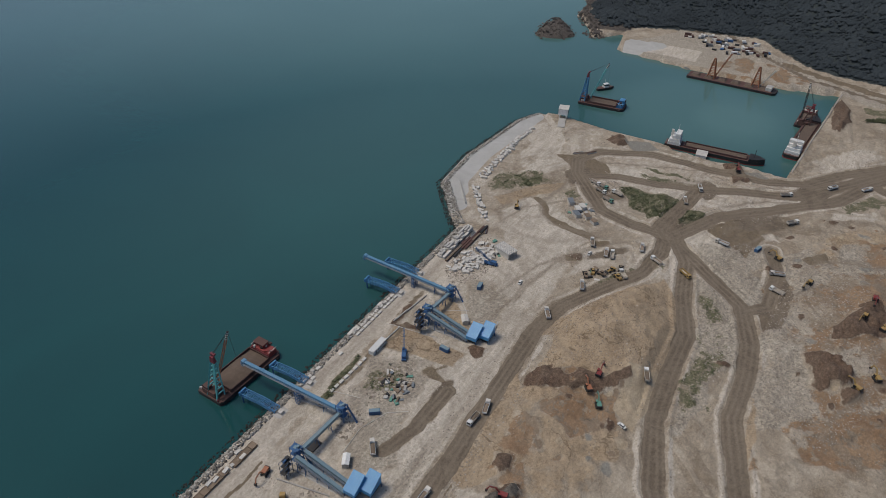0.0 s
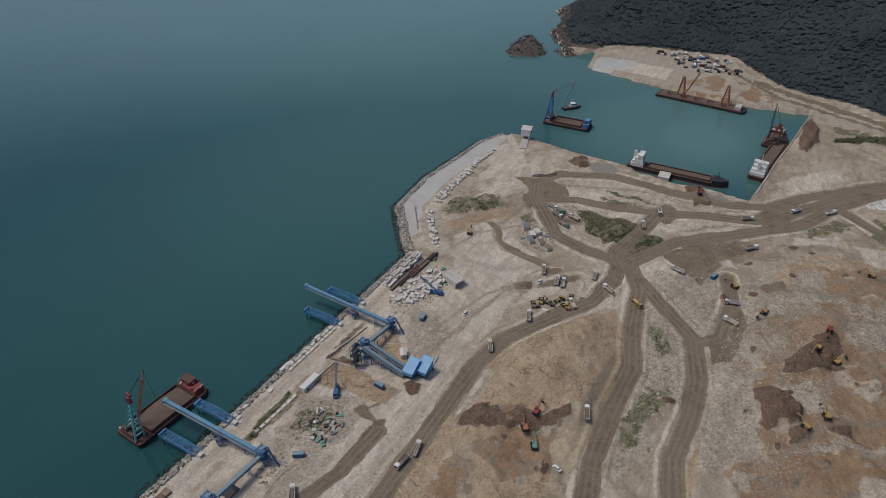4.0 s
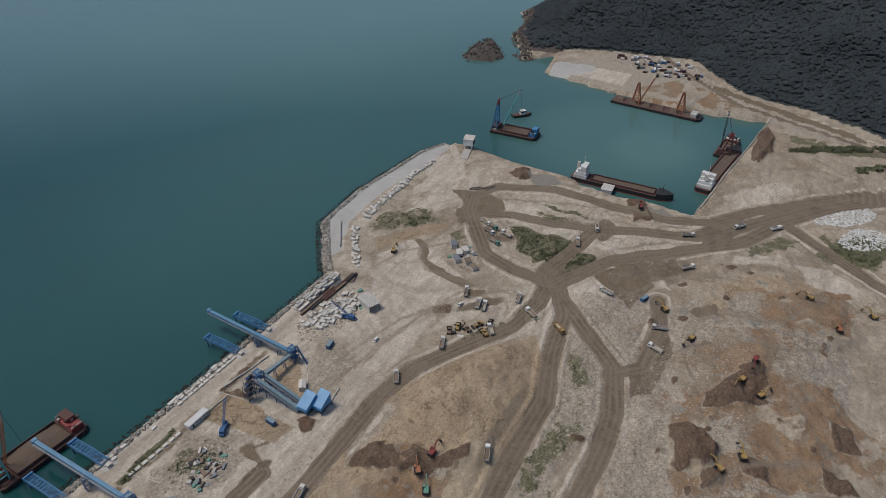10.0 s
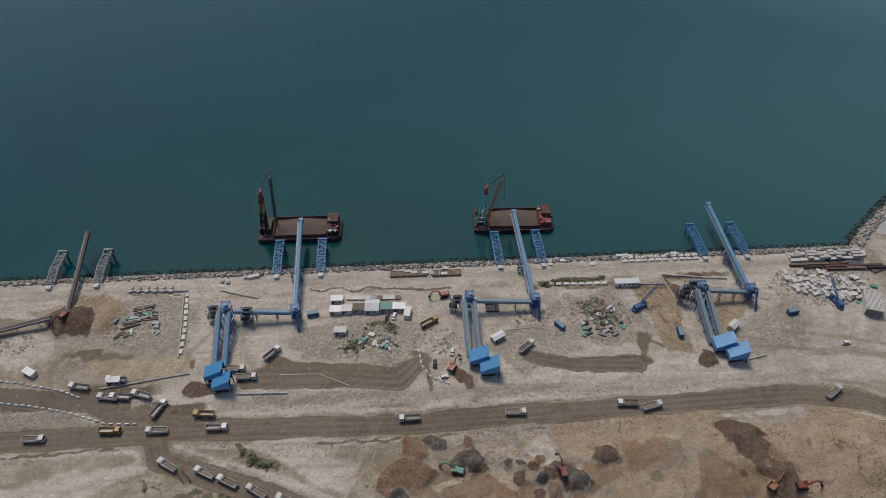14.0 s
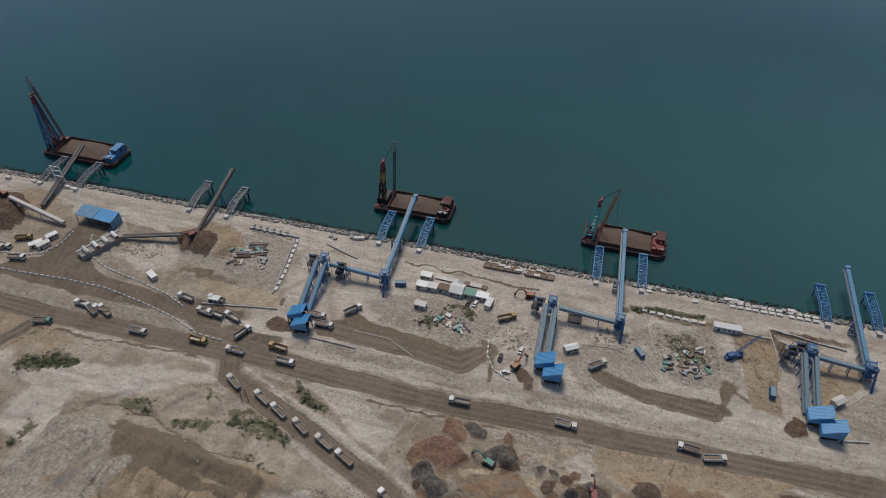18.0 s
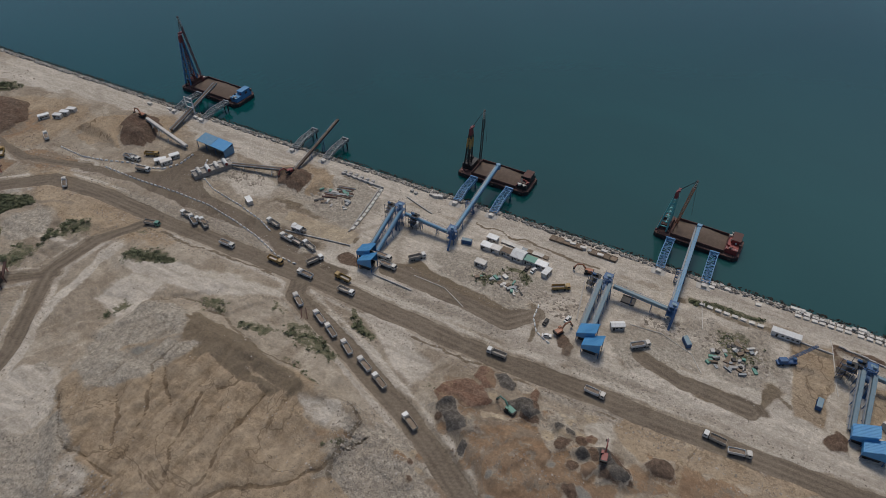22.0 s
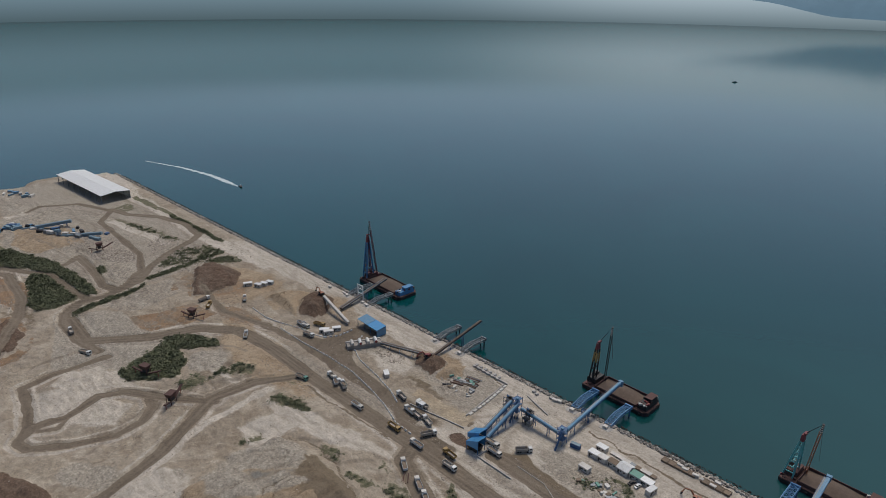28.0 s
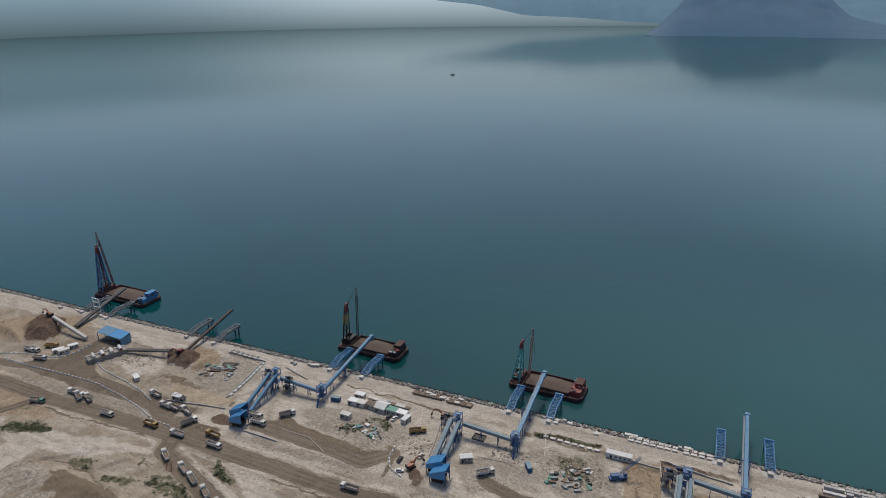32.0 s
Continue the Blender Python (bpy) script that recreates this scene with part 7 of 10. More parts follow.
def derrick_barge(x, y, rz, L, W, frame_mat, house_mat, boom_mat, label, ah=30.0, boom_tip=(-9, -8, 43), lo_mat=None, cargo=1.0, narrow=1.0, thick=1.0, core=None, top_mat=None):
    t = thing("derrick_barge", label, "barge", x, y, 0, rz, group="derrick barges")
    h = 2.6
    out = [(-L / 2, -W / 2 + 1.2), (-L / 2 + 1.6, -W / 2), (L / 2 - 2.5, -W / 2), (L / 2, -W / 2 + 2.5), (L / 2, W / 2 - 2.5), (L / 2 - 2.5, W / 2), (-L / 2 + 1.6, W / 2), (-L / 2, W / 2 - 1.2)]
    part("hull", prism(bmesh.new(), out, -1.6, h - 0.5), M_HULL, t, "dark rust-streaked steel hull")
    inn = [(px * 0.992, py * 0.985) for px, py in out]
    part("deck", prism(bmesh.new(), inn, h - 0.5, h), M_RUST, t)
    x0, x1, wy = -L / 2 + 9.0, L / 2 - 8.5, W / 2 - 1.7
    for cx, cy, sx_, sy_ in (((x0 + x1) / 2, wy, x1 - x0, 0.35), ((x0 + x1) / 2, -wy, x1 - x0, 0.35), (x0, 0, 0.35, 2 * wy), (x1, 0, 0.35, 2 * wy)):
        part("coaming", bx(bmesh.new(), cx, cy, h + 1.0, sx_, sy_, 2.0), M_RUST, t)
    # heaped fill in the hold
    bm = bmesh.new()
    n, m_ = 16, 9
    rows = []
    for i in range(n + 1):
        row = []
        for j in range(m_ + 1):
            u, v = i / n, j / m_
            px, py = x0 + 0.2 + u * (x1 - x0 - 0.4), -wy + 0.2 + v * (2 * wy - 0.4)
            hz = max(0.0, 1 - math.hypot((u - 0.52) / 0.55, (v - 0.5) / 0.62))
            row.append(bm.verts.new((px, py, h + 0.35 + cargo * 3.0 * hz + 0.25 * noise.noise(Vector((px * 0.5 + x, py * 0.5, 0))))))
        rows.append(row)
    for i in range(n):
        for j in range(m_):
            bm.faces.new((rows[i][j], rows[i + 1][j], rows[i + 1][j + 1], rows[i][j + 1]))
    part("fill", bm, M_CARGO, t, "heap of brown excavated fill", smooth=True)
    # A-frame at one end
    fx = -L / 2 + 3.0
    lo = lo_mat or frame_mat
    for s in (-1, 1):
        bm = bmesh.new()
        fo = [Vector((fx - 2.2 * narrow, s * 3.8 * narrow - 2.0, h)), Vector((fx + 3.0 * narrow, s * 3.8 * narrow - 2.0, h))]
        to = [Vector((fx + 2.0, s * 1.2 - 3.5, ah * 0.86)), Vector((fx + 3.6, s * 1.2 - 3.5, ah * 0.86))]
        ladder_frame(bm, fo[0], fo[1], to[0], to[1], 7, 0.75 * thick)
        part("a_frame_leg", bm, lo if s < 0 else frame_mat, t)
        if top_mat:
            bm = bmesh.new()
            for p, q in zip(fo, to):
                beam(bm, p.lerp(q, 0.62), p.lerp(q, 0.9), 0.95)
            part("painted_leg_band", bm, top_mat, t, "worn yellow paint band")
    if core:
        for f0, f1, w_ in ((0.02, 0.34, 5.0), (0.34, 0.66, 3.6), (0.66, 0.98, 2.4)):
            bm = bmesh.new()
            p0, p1 = Vector((fx + 0.6, -2.0, h)), Vector((fx + 2.8, -3.5, ah * 0.86))
            lattice(bm, p0.lerp(p1, f0), p0.lerp(p1, f1), w_, w_ * 0.6, 3, 0.42)
            part("inner_mast", bm, core, t, "maroon inner mast lattice")
    for f in (0.25, 0.45, 0.65):
        yy = 3.8 + (1.2 - 3.8) * f
        part("cross_tie", beam(bmesh.new(), (fx + 1.5, -yy - 2.0 - 1.5 * f, h + (ah * 0.86 - h) * f), (fx + 1.5, yy - 2.0 - 1.5 * f, h + (ah * 0.86 - h) * f), 0.5), frame_mat, t)
    bm = bmesh.new()
    bx(bm, fx + 2.8, -3.5, ah * 0.92, 2.0, 3.2, ah * 0.13, taper=0.7)
    bx(bm, fx + 3.6, -3.5, ah * 1.02, 1.4, 3.0, 1.0)
    part("head_block", bm, M_MAROON, t, "dark red sheave block")
    bm = bmesh.new()
    base = Vector((fx + 6.0, 3.5, h))
    tip = Vector(boom_tip)
    lattice(bm, base, base.lerp(tip, 0.86), 1.15, 1.0, 13, 0.2)
    part("boom", bm, boom_mat, t)
    k0, k1 = base.lerp(tip, 0.86), tip
    for k in range(4):
        part("boom_tip_band", beam(bmesh.new(), k0.lerp(k1, k / 4), k0.lerp(k1, (k + 0.5) / 4), 1.3, 1.3, 8), M_WHITE, t, "white-painted boom tip ring")
    for k in range(4):
        part("boom_tip_band", beam(bmesh.new(), k0.lerp(k1, (k + 0.5) / 4), k0.lerp(k1, (k + 1) / 4), 1.3, 1.3, 8), M_DARK, t, "dark boom tip ring")
    bm = bmesh.new()
    top = Vector((fx + 3.2, -3.5, ah))
    beam(bm, top, tip, 0.16)
    beam(bm, top + Vector((0, 0.8, 0)), tip, 0.16)
    beam(bm, top, (fx - 1, -6, h), 0.14)
    beam(bm, tip, tip + Vector((2.0, 0.6, -22)), 0.12)
    part("cable", bm, M_DARK, t)
    bm = bmesh.new()
    bx(bm, fx + 1.0, 0.5, h + 1.7, 6.5, 9.5, 3.4)
    bx(bm, fx - 0.4, 2.5, h + 4.2, 3.2, 3.6, 1.8)
    part("winch_house", bm, M_RUST if lo_mat is None else M_DARK, t)
    # deck house at the other end
    hx = L / 2 - 4.6
    part("deckhouse", bx(bmesh.new(), hx, 0, h + 1.6, 6.0, W * 0.72, 3.2), house_mat, t)
    part("house_trim", bx(bmesh.new(), hx - 3.15, 0, h + 1.9, 0.5, W * 0.74, 1.2), M_MAROON, t)
    part("bridge_house", bx(bmesh.new(), hx + 0.6, W * 0.12, h + 4.4, 4.4, W * 0.38, 2.5), house_mat, t)
    bm = bmesh.new()
    bx(bm, hx + 0.6, W * 0.12, h + 5.75, 4.9, W * 0.41, 0.2)
    part("bridge_roof", bm, M_RUST if house_mat is not M_CRANE_BLUE else M_CRANE_BLUE, t)
    for k in range(4):
        part("window", bx(bmesh.new(), hx - 1.66, W * 0.12 - W * 0.14 + k * W * 0.093, h + 4.6, 0.1, 0.9, 0.9), M_GLASS, t)
    for k in range(5):
        part("tyre_fender", beam(bmesh.new(), (-L / 2 + 5 + k * (L - 10) / 4, -W / 2 - 0.25, 1.2), (-L / 2 + 6.2 + k * (L - 10) / 4, -W / 2 - 0.25, 1.2), 0.9, 0.9, 10), M_RUBBER, t)
    rs = random.Random(int(x))
    for k in range(13):
        part("deck_box", bx(bmesh.new(), hx + rs.uniform(-3, 3.4), rs.uniform(-W * 0.42, W * 0.42), h + 3.5 + rs.uniform(0, 0.4), rs.uniform(0.8, 1.8), rs.uniform(0.8, 1.8), rs.uniform(0.8, 1.4), rs.uniform(0, 90)), rs.choice([M_RED, M_CREAM, M_DARK, M_RUST]), t)
    # rails round the stern deckhouse, crates and gear by the winch
    bm = bmesh.new()
    for z_ in (h + 3.75, h + 4.3):
        for s in (-1, 1):
            beam(bm, (hx - 3, s * W * 0.36, z_), (hx + 3, s * W * 0.36, z_), 0.1)
    for k in range(7):
        for s in (-1, 1):
            beam(bm, (hx - 3 + k, s * W * 0.36, h + 3.2), (hx - 3 + k, s * W * 0.36, h + 4.3), 0.09)
    part("handrail", bm, M_CREAM, t)
    for k in range(10):
        part("deck_gear", bx(bmesh.new(), fx + rs.uniform(-2.5, 5.0), rs.uniform(-W * 0.44, W * 0.44), h + 0.5, rs.uniform(0.7, 2.0), rs.uniform(0.6, 1.6), rs.uniform(0.7, 1.4), rs.uniform(0, 90)), rs.choice([M_DARK, M_RUST, M_MAROON, M_CREAM]), t)
    for k in range(6):
        bm = bmesh.new()
        px = -L / 2 + 2.5 + (k % 3) * (L - 5) / 2
        py = (W / 2 - 0.9) * (1 if k < 3 else -1)
        for s in (-0.5, 0.5):
            beam(bm, (px + s, py, h), (px + s, py, h + 0.9), 0.35, 0.35, 8)
        part("bollard", bm, M_DARK, t)
    return t


derrick_barge(149.0, 107.8, -2.0, 46, 19, M_TEAL, M_RED, M_ORANGE, "rusty derrick barge with a teal A-frame beside the quay", 30, (-8.5, -9, 43))
derrick_barge(25.8, 107.5, -1.0, 47, 19, M_DARK, M_DARK, M_DARK, "rusty derrick barge with a black and yellow A-frame", 33, (-11, 0, 45), M_DARK, narrow=0.55, top_mat=M_YELLOW)
derrick_barge(-201.0, 106.5, -2.0, 55, 21, M_CRANE_BLUE, M_CRANE_BLUE, M_MAROON, "derrick barge with a tall blue A-frame and blue deckhouse", 42, (-19.5, -3, 55), thick=1.25, core=M_MAROON)
derrick_barge(605.0, 60.0, -86.0, 46, 18, M_CRANE_BLUE, M_CRANE_BLUE, M_TEAL, "derrick barge with a blue A-frame anchored in the basin", 32, (-2, 14, 38), cargo=0.4)


def cargo_ship(x, y, rz, L, W, label):
    """A coaster: raised bow at +x, white superstructure aft."""
    t = thing("cargo_ship", label, "ship", x, y, 0, rz, group="coasters in the basin")
    h = 3.6

    def outline(s):
        return [(-L / 2, -W * 0.36 * s), (-L / 2 + 3, -W / 2 * s), (L / 2 - 14, -W / 2 * s), (L / 2 - 5, -W * 0.32 * s), (L / 2, 0), (L / 2 - 5, W * 0.32 * s), (L / 2 - 14, W / 2 * s), (-L / 2 + 3, W / 2 * s), (-L / 2, W * 0.36 * s)]
    part("hull", prism(bmesh.new(), outline(1), -2, 0.9), M_RED, t, "dull red lower hull")
    part("upper_hull", prism(bmesh.new(), outline(1.002), 0.9, h), M_DARK, t, "black upper hull")
    part("deck", prism(bmesh.new(), outline(0.96), h, h + 0.12), M_RUST, t)
    part("forecastle", prism(bmesh.new(), [(L / 2 - 13, -W * 0.48), (L / 2 - 5, -W * 0.31), (L / 2 - 0.3, 0), (L / 2 - 5, W * 0.31), (L / 2 - 13, W * 0.48)], h, h + 2.2), M_DARK, t)
    x0, x1 = -L / 2 + 17, L / 2 - 15
    for cx, cy, sx_, sy_ in (((x0 + x1) / 2, W * 0.36, x1 - x0, 0.4), ((x0 + x1) / 2, -W * 0.36, x1 - x0, 0.4), (x0, 0, 0.4, W * 0.72), (x1, 0, 0.4, W * 0.72)):
        part("hatch_coaming", bx(bmesh.new(), cx, cy, h + 0.9, sx_, sy_, 1.6), M_RUST, t)
    part("hold_floor", bx(bmesh.new(), (x0 + x1) / 2, 0, h + 0.3, x1 - x0 - 0.5, W * 0.7, 0.4), M_CARGO, t)
    for k, (lx, sx_, sy_) in enumerate(((-L / 2 + 8, 11, W * 0.86), (-L / 2 + 8, 9, W * 0.8), (-L / 2 + 9, 7, W * 0.74), (-L / 2 + 10, 4.4, W * 0.8))):
        part("superstructure_deck", bx(bmesh.new(), lx, 0, h + 1.4 + k * 2.7, sx_, sy_, 2.6), M_WHITE, t, "white-painted accommodation block")
        for j in range(5):
            part("window", bx(bmesh.new(), lx + sx_ / 2 + 0.02, -sy_ * 0.4 + j * sy_ * 0.2, h + 1.8 + k * 2.7, 0.12, 0.9, 0.8), M_GLASS, t)
    part("funnel", bx(bmesh.new(), -L / 2 + 4.5, 0, h + 9.6, 2.4, 3.0, 5, taper=0.85), M_CREAM, t)
    part("mast", beam(bmesh.new(), (-L / 2 + 9, 0, h + 11), (-L / 2 + 9, 0, h + 18), 0.35, 0.35, 8), M_WHITE, t)
    part("foremast", beam(bmesh.new(), (L / 2 - 9, 0, h), (L / 2 - 9, 0, h + 9), 0.4, 0.4, 8), M_DARK, t)
    return t


cargo_ship(554.5, -60.0, -87.0, 84, 13, "coaster with black and red hull and white bridge")
cargo_ship(628.0, -124.0, -6.0, 96, 14, "coaster with open hold moored along the basin wall")


def tug(x, y, rz, s=1.0, label="small white and dark work boat with a wheelhouse"):
    t = thing("work_boat", label, "boat", x, y, 0, rz)
    pts = [(-7 * s, -2.2 * s), (3 * s, -2.6 * s), (6 * s, -1.4 * s), (8 * s, 0), (6 * s, 1.4 * s), (3 * s, 2.6 * s), (-7 * s, 2.2 * s)]
    part("hull", prism(bmesh.new(), pts, -0.6, 1.5 * s), M_DARK, t)
    part("deck", prism(bmesh.new(), [(a * 0.93, b * 0.9) for a, b in pts], 1.5 * s, 1.62 * s), M_RUST, t)
    part("wheelhouse", bx(bmesh.new(), 1.0 * s, 0, 2.9 * s, 4.2 * s, 3.4 * s, 2.6 * s, taper=0.9), M_WHITE, t)
    part("windows", bx(bmesh.new(), 1.05 * s, 0, 3.4 * s, 4.15 * s, 3.3 * s, 0.7 * s), M_GLASS, t)
    part("mast", beam(bmesh.new(), (0, 0, 4.2 * s), (0, 0, 7.5 * s), 0.2 * s, 0.2 * s, 6), M_WHITE, t)


tug(645, 72, -40, 1.4)
tug(-556, 166, -8, 0.55, "small white speedboat leaving a foamy wake")
tug(-540, 1590, 20, 0.9, "lone dark fishing boat far out at sea")
M_FOAM = paint("wake_foam", (0.62, 0.66, 0.66), (0.25, 0.35, 0.36), 0.6, 0.0, 0.15, (0.45, 0.75))
bm = bmesh.new()
prev = None
WAKE = ((-560, 164.5), (-597, 165), (-634, 164), (-695, 154), (-766, 132))
for i in range(41):
    f = i / 40 * 4
    k = min(3, int(f))
    cx = WAKE[k][0] + (WAKE[k + 1][0] - WAKE[k][0]) * (f - k)
    cy = WAKE[k][1] + (WAKE[k + 1][1] - WAKE[k][1]) * (f - k)
    w = (1.0 + 3.2 * min(1, i / 8)) * (1 - 0.85 * (i / 40) ** 2) * (1 + 0.25 * math.sin(i * 2.3))
    a, b = bm.verts.new((cx, cy - w, 0.06)), bm.verts.new((cx, cy + w * 0.8, 0.06))
    if prev:
        bm.faces.new((prev[0], a, b, prev[1]))
    prev = (a, b)
tagged(part("wake", bm, M_FOAM), "white foam wake trailing behind a speedboat", "wake", kind="stuff")


def crane_lighter(x, y, rz, label):
    t = thing("crane_barge", label, "barge", x, y, 0, rz)
    L, W = 92, 17
    part("hull", prism(bmesh.new(), [(-L / 2, -W / 2), (L / 2 - 4, -W / 2), (L / 2, -W / 3), (L / 2, W / 3), (L / 2 - 4, W / 2), (-L / 2, W / 2)], -1.5, 2.2), M_HULL, t)
    part("deck", prism(bmesh.new(), [(-L / 2 + 0.4, -W / 2 + 0.4), (L / 2 - 4, -W / 2 + 0.4), (L / 2 - 4, W / 2 - 0.4), (-L / 2 + 0.4, W / 2 - 0.4)], 2.2, 2.5), M_RUST, t)
    for k, px in enumerate((-22, 24)):
        bm = bmesh.new()
        ladder_frame(bm, (px - 4, -3, 2.5), (px + 4, -3, 2.5), (px - 0.6, -1, 24), (px + 0.6, -1, 24), 6, 0.8)
        ladder_frame(bm, (px - 4, 3, 2.5), (px + 4, 3, 2.5), (px - 0.6, 1, 24), (px + 0.6, 1, 24), 6, 0.8)
        part("crane_frame", bm, M_ORANGE, t, "orange-brown crane frame")
        bm = bmesh.new()
        lattice(bm, (px + 3, 0, 3), (px + 16, -4, 33 - 8 * k), 1.2, 1.0, 10, 0.24)
        part("jib", bm, M_CREAM if k else M_ORANGE, t)
    for k in range(6):
        bm = bmesh.new()
        bx(bm, -38 + k * 14, 0, 3.4, 9, 11, 1.8, taper=0.6)
        part("fill", bm, M_CARGO, t)
    part("deckhouse", bx(bmesh.new(), L / 2 - 8, 0, 4.2, 6, 10, 3.4), M_CREAM, t)


crane_lighter(729.5, -40, -93.0, "long rusty crane barge with orange frames along the far quay")
derrick_barge(672, -121, -4.0, 40, 15, M_RUST, M_CREAM, M_DARK, "rusty crane barge moored behind the coaster", 22, (-4, 6, 38), cargo=0.2)


def shore_gantry(x, y, rz, label):
    """A white travelling loader hood on legs at the basin edge."""
    t = thing("shore_gantry", label, "gantry", x, y, gz(x, y), rz, group="shore gantries")
    for px in (-4.2, 4.2):
        for py in (-3.2, 3.2):
            part("leg", beam(bmesh.new(), (px, py, -3.5), (px, py, 4.6), 0.9), M_WHITE, t)
    part("hood", bx(bmesh.new(), 0, 0, 6.6, 10.4, 8.8, 5.6), M_WHITE, t, "white sheet-metal hood")
    part("hood_roof", bx(bmesh.new(), 0, 0, 9.55, 11.0, 9.4, 0.3), M_CREAM, t)
    part("side_opening", bx(bmesh.new(), 0, -4.44, 5.8, 7.5, 0.12, 3.6), M_DARK, t)
    part("ramp", beam(bmesh.new(), (-5, 0, 0.7), (-24, -1, 0.3), 6.5, 0.5), M_CONC, t)
    part("chute", bx(bmesh.new(), 6.2, 0, 2.8, 3, 3.4, 5, taper=1.4), M_GREYSTEEL, t)


shore_gantry(550, 80, 15, "white hooded barge-loading gantry at the jetty end")
shore_gantry(543, -52, 5, "white hooded barge-loading gantry on the basin quay")


# ---- vehicles ----
def dump_truck(cab_mat, bed_mat, load):
    """A four-axle tipper, nose towards +x, on its wheels at z 0."""
    t = thing("dump_truck", "dusty tipper truck with a steel bed on a dirt road", "truck")
    bm = bmesh.new()
    prof = [(2.35, 0.75), (4.55, 0.75), (4.6, 1.7), (4.3, 3.0), (2.35, 3.0)]
    lf = [bm.verts.new((px, -1.22, pz)) for px, pz in prof]
    rt = [bm.verts.new((px, 1.22, pz)) for px, pz in prof]
    for i in range(5):
        bm.faces.new((lf[i], lf[(i + 1) % 5], rt[(i + 1) % 5], rt[i]))
    bm.faces.new(lf[::-1])
    bm.faces.new(rt)
    cab = part("cab", bm, cab_mat, t)
    bm = bmesh.new()
    w = [bm.verts.new(p) for p in ((4.62, -1.05, 1.85), (4.62, 1.05, 1.85), (4.37, 1.05, 2.8), (4.37, -1.05, 2.8))]
    v = [bm.verts.new(p) for p in ((4.56, -1.05, 1.85), (4.56, 1.05, 1.85), (4.31, 1.05, 2.8), (4.31, -1.05, 2.8))]
    bm.faces.new(w)
    bm.faces.new(v[::-1])
    for i in range(4):
        bm.faces.new((w[i], v[i], v[(i + 1) % 4], w[(i + 1) % 4]))
    part("windscreen", bm, M_GLASS, cab)
    for s in (-1, 1):
        part("side_window", bx(bmesh.new(), 3.5, s * 1.235, 2.3, 1.1, 0.03, 0.75), M_GLASS, cab)
    part("chassis", bx(bmesh.new(), -0.2, 0, 0.85, 8.6, 0.9, 0.35), M_DARK, t)
    bm = bmesh.new()
    bx(bm, -1.5, 0, 1.25, 6.6, 2.45, 0.2)
    for s in (-1, 1):
        bx(bm, -1.5, s * 1.2, 2.0, 6.6, 0.1, 1.4)
        for k in range(7):
            bx(bm, -4.5 + k, s * 1.29, 1.95, 0.14, 0.1, 1.3)
    bx(bm, 1.8, 0, 2.15, 0.12, 2.45, 1.75)
    bx(bm, -4.8, 0, 1.9, 0.1, 2.45, 1.2)
    part("bed", bm, bed_mat, t)
    if load:
        bm = bmesh.new()
        rows = []
        for i in range(7):
            rows.append([bm.verts.new((-4.7 + i * 1.08, -1.14 + j * 0.57, 1.9 + (0.75 * (1 - abs(i - 3) / 3.4) * (1 - abs(j - 2) / 2.3)) + 0.1 * math.sin(i * 2.1 + j))) for j in range(5)])
        for i in range(6):
            for j in range(4):
                bm.faces.new((rows[i][j], rows[i + 1][j], rows[i + 1][j + 1], rows[i][j + 1]))
        part("load", bm, M_LOAD, t, smooth=True)
    else:
        part("bed_floor", bx(bmesh.new(), -1.5, 0, 1.4, 6.3, 2.25, 0.06), M_TYREDUST, t)
    bm = bmesh.new()
    beam(bm, (0, -0.16, 0), (0, 0.16, 0), 1.05, 1.05, 12)
    wh = part("wheel", bm, M_RUBBER, t)
    wh.matrix_basis = pose(3.5, -1.05, 0.52)
    for px in (3.5, 1.75, -2.2, -3.5):
        for s in (-1, 1):
            if (px, s) == (3.5, -1):
                continue
            o = new("wheel", wh.data)
            o.parent = t
            o.matrix_basis = pose(px, s * 1.05, 0.52)
    return t


TRUCK_KINDS = [dump_truck(M_WHITE, M_TYREDUST, True), dump_truck(M_WHITE, M_TYREDUST, False), dump_truck(M_CREAM, M_WHITE, True), dump_truck(M_GREEN, M_TYREDUST, True), dump_truck(M_YELLOW, M_YELLOW, False), dump_truck(M_RED, M_TYREDUST, True)]
for k_, lab in enumerate(("white-cab tipper truck loaded with brown earth", "white-cab tipper truck with an empty dusty bed", "cream-cab tipper truck with a white loaded bed", "green-cab tipper truck loaded with brown earth", "yellow tipper truck with an empty yellow bed", "red-cab tipper truck loaded with brown earth")):
    TRUCK_KINDS[k_]["label"] = lab
    TRUCK_KINDS[k_]["group"] = "tipper trucks on the haul roads"
used_kind = set()


def park(kinds, x, y, rz, k):
    src = kinds[k]
    m = pose(x, y, gz(x, y) + 0.05, 0, 0, rz)
    if id(src) not in used_kind:
        used_kind.add(id(src))
        src.matrix_basis = m
        return src
    return copy_thing(src, m)


rs = random.Random(5)
for row in (TRUCKS_QUEUE, TRUCKS_MAIN, TRUCKS_YARD, TRUCKS_EAST, TRUCKS_PARK, TRUCKS_WEST):
    for x, y, a in row:
        k = rs.choice([0, 0, 1, 1, 2, 2, 2, 2, 3, 4]) if row is not TRUCKS_QUEUE else rs.choice([0, 2, 2])
        park(TRUCK_KINDS, x, y, a + rs.uniform(-4, 4), k)


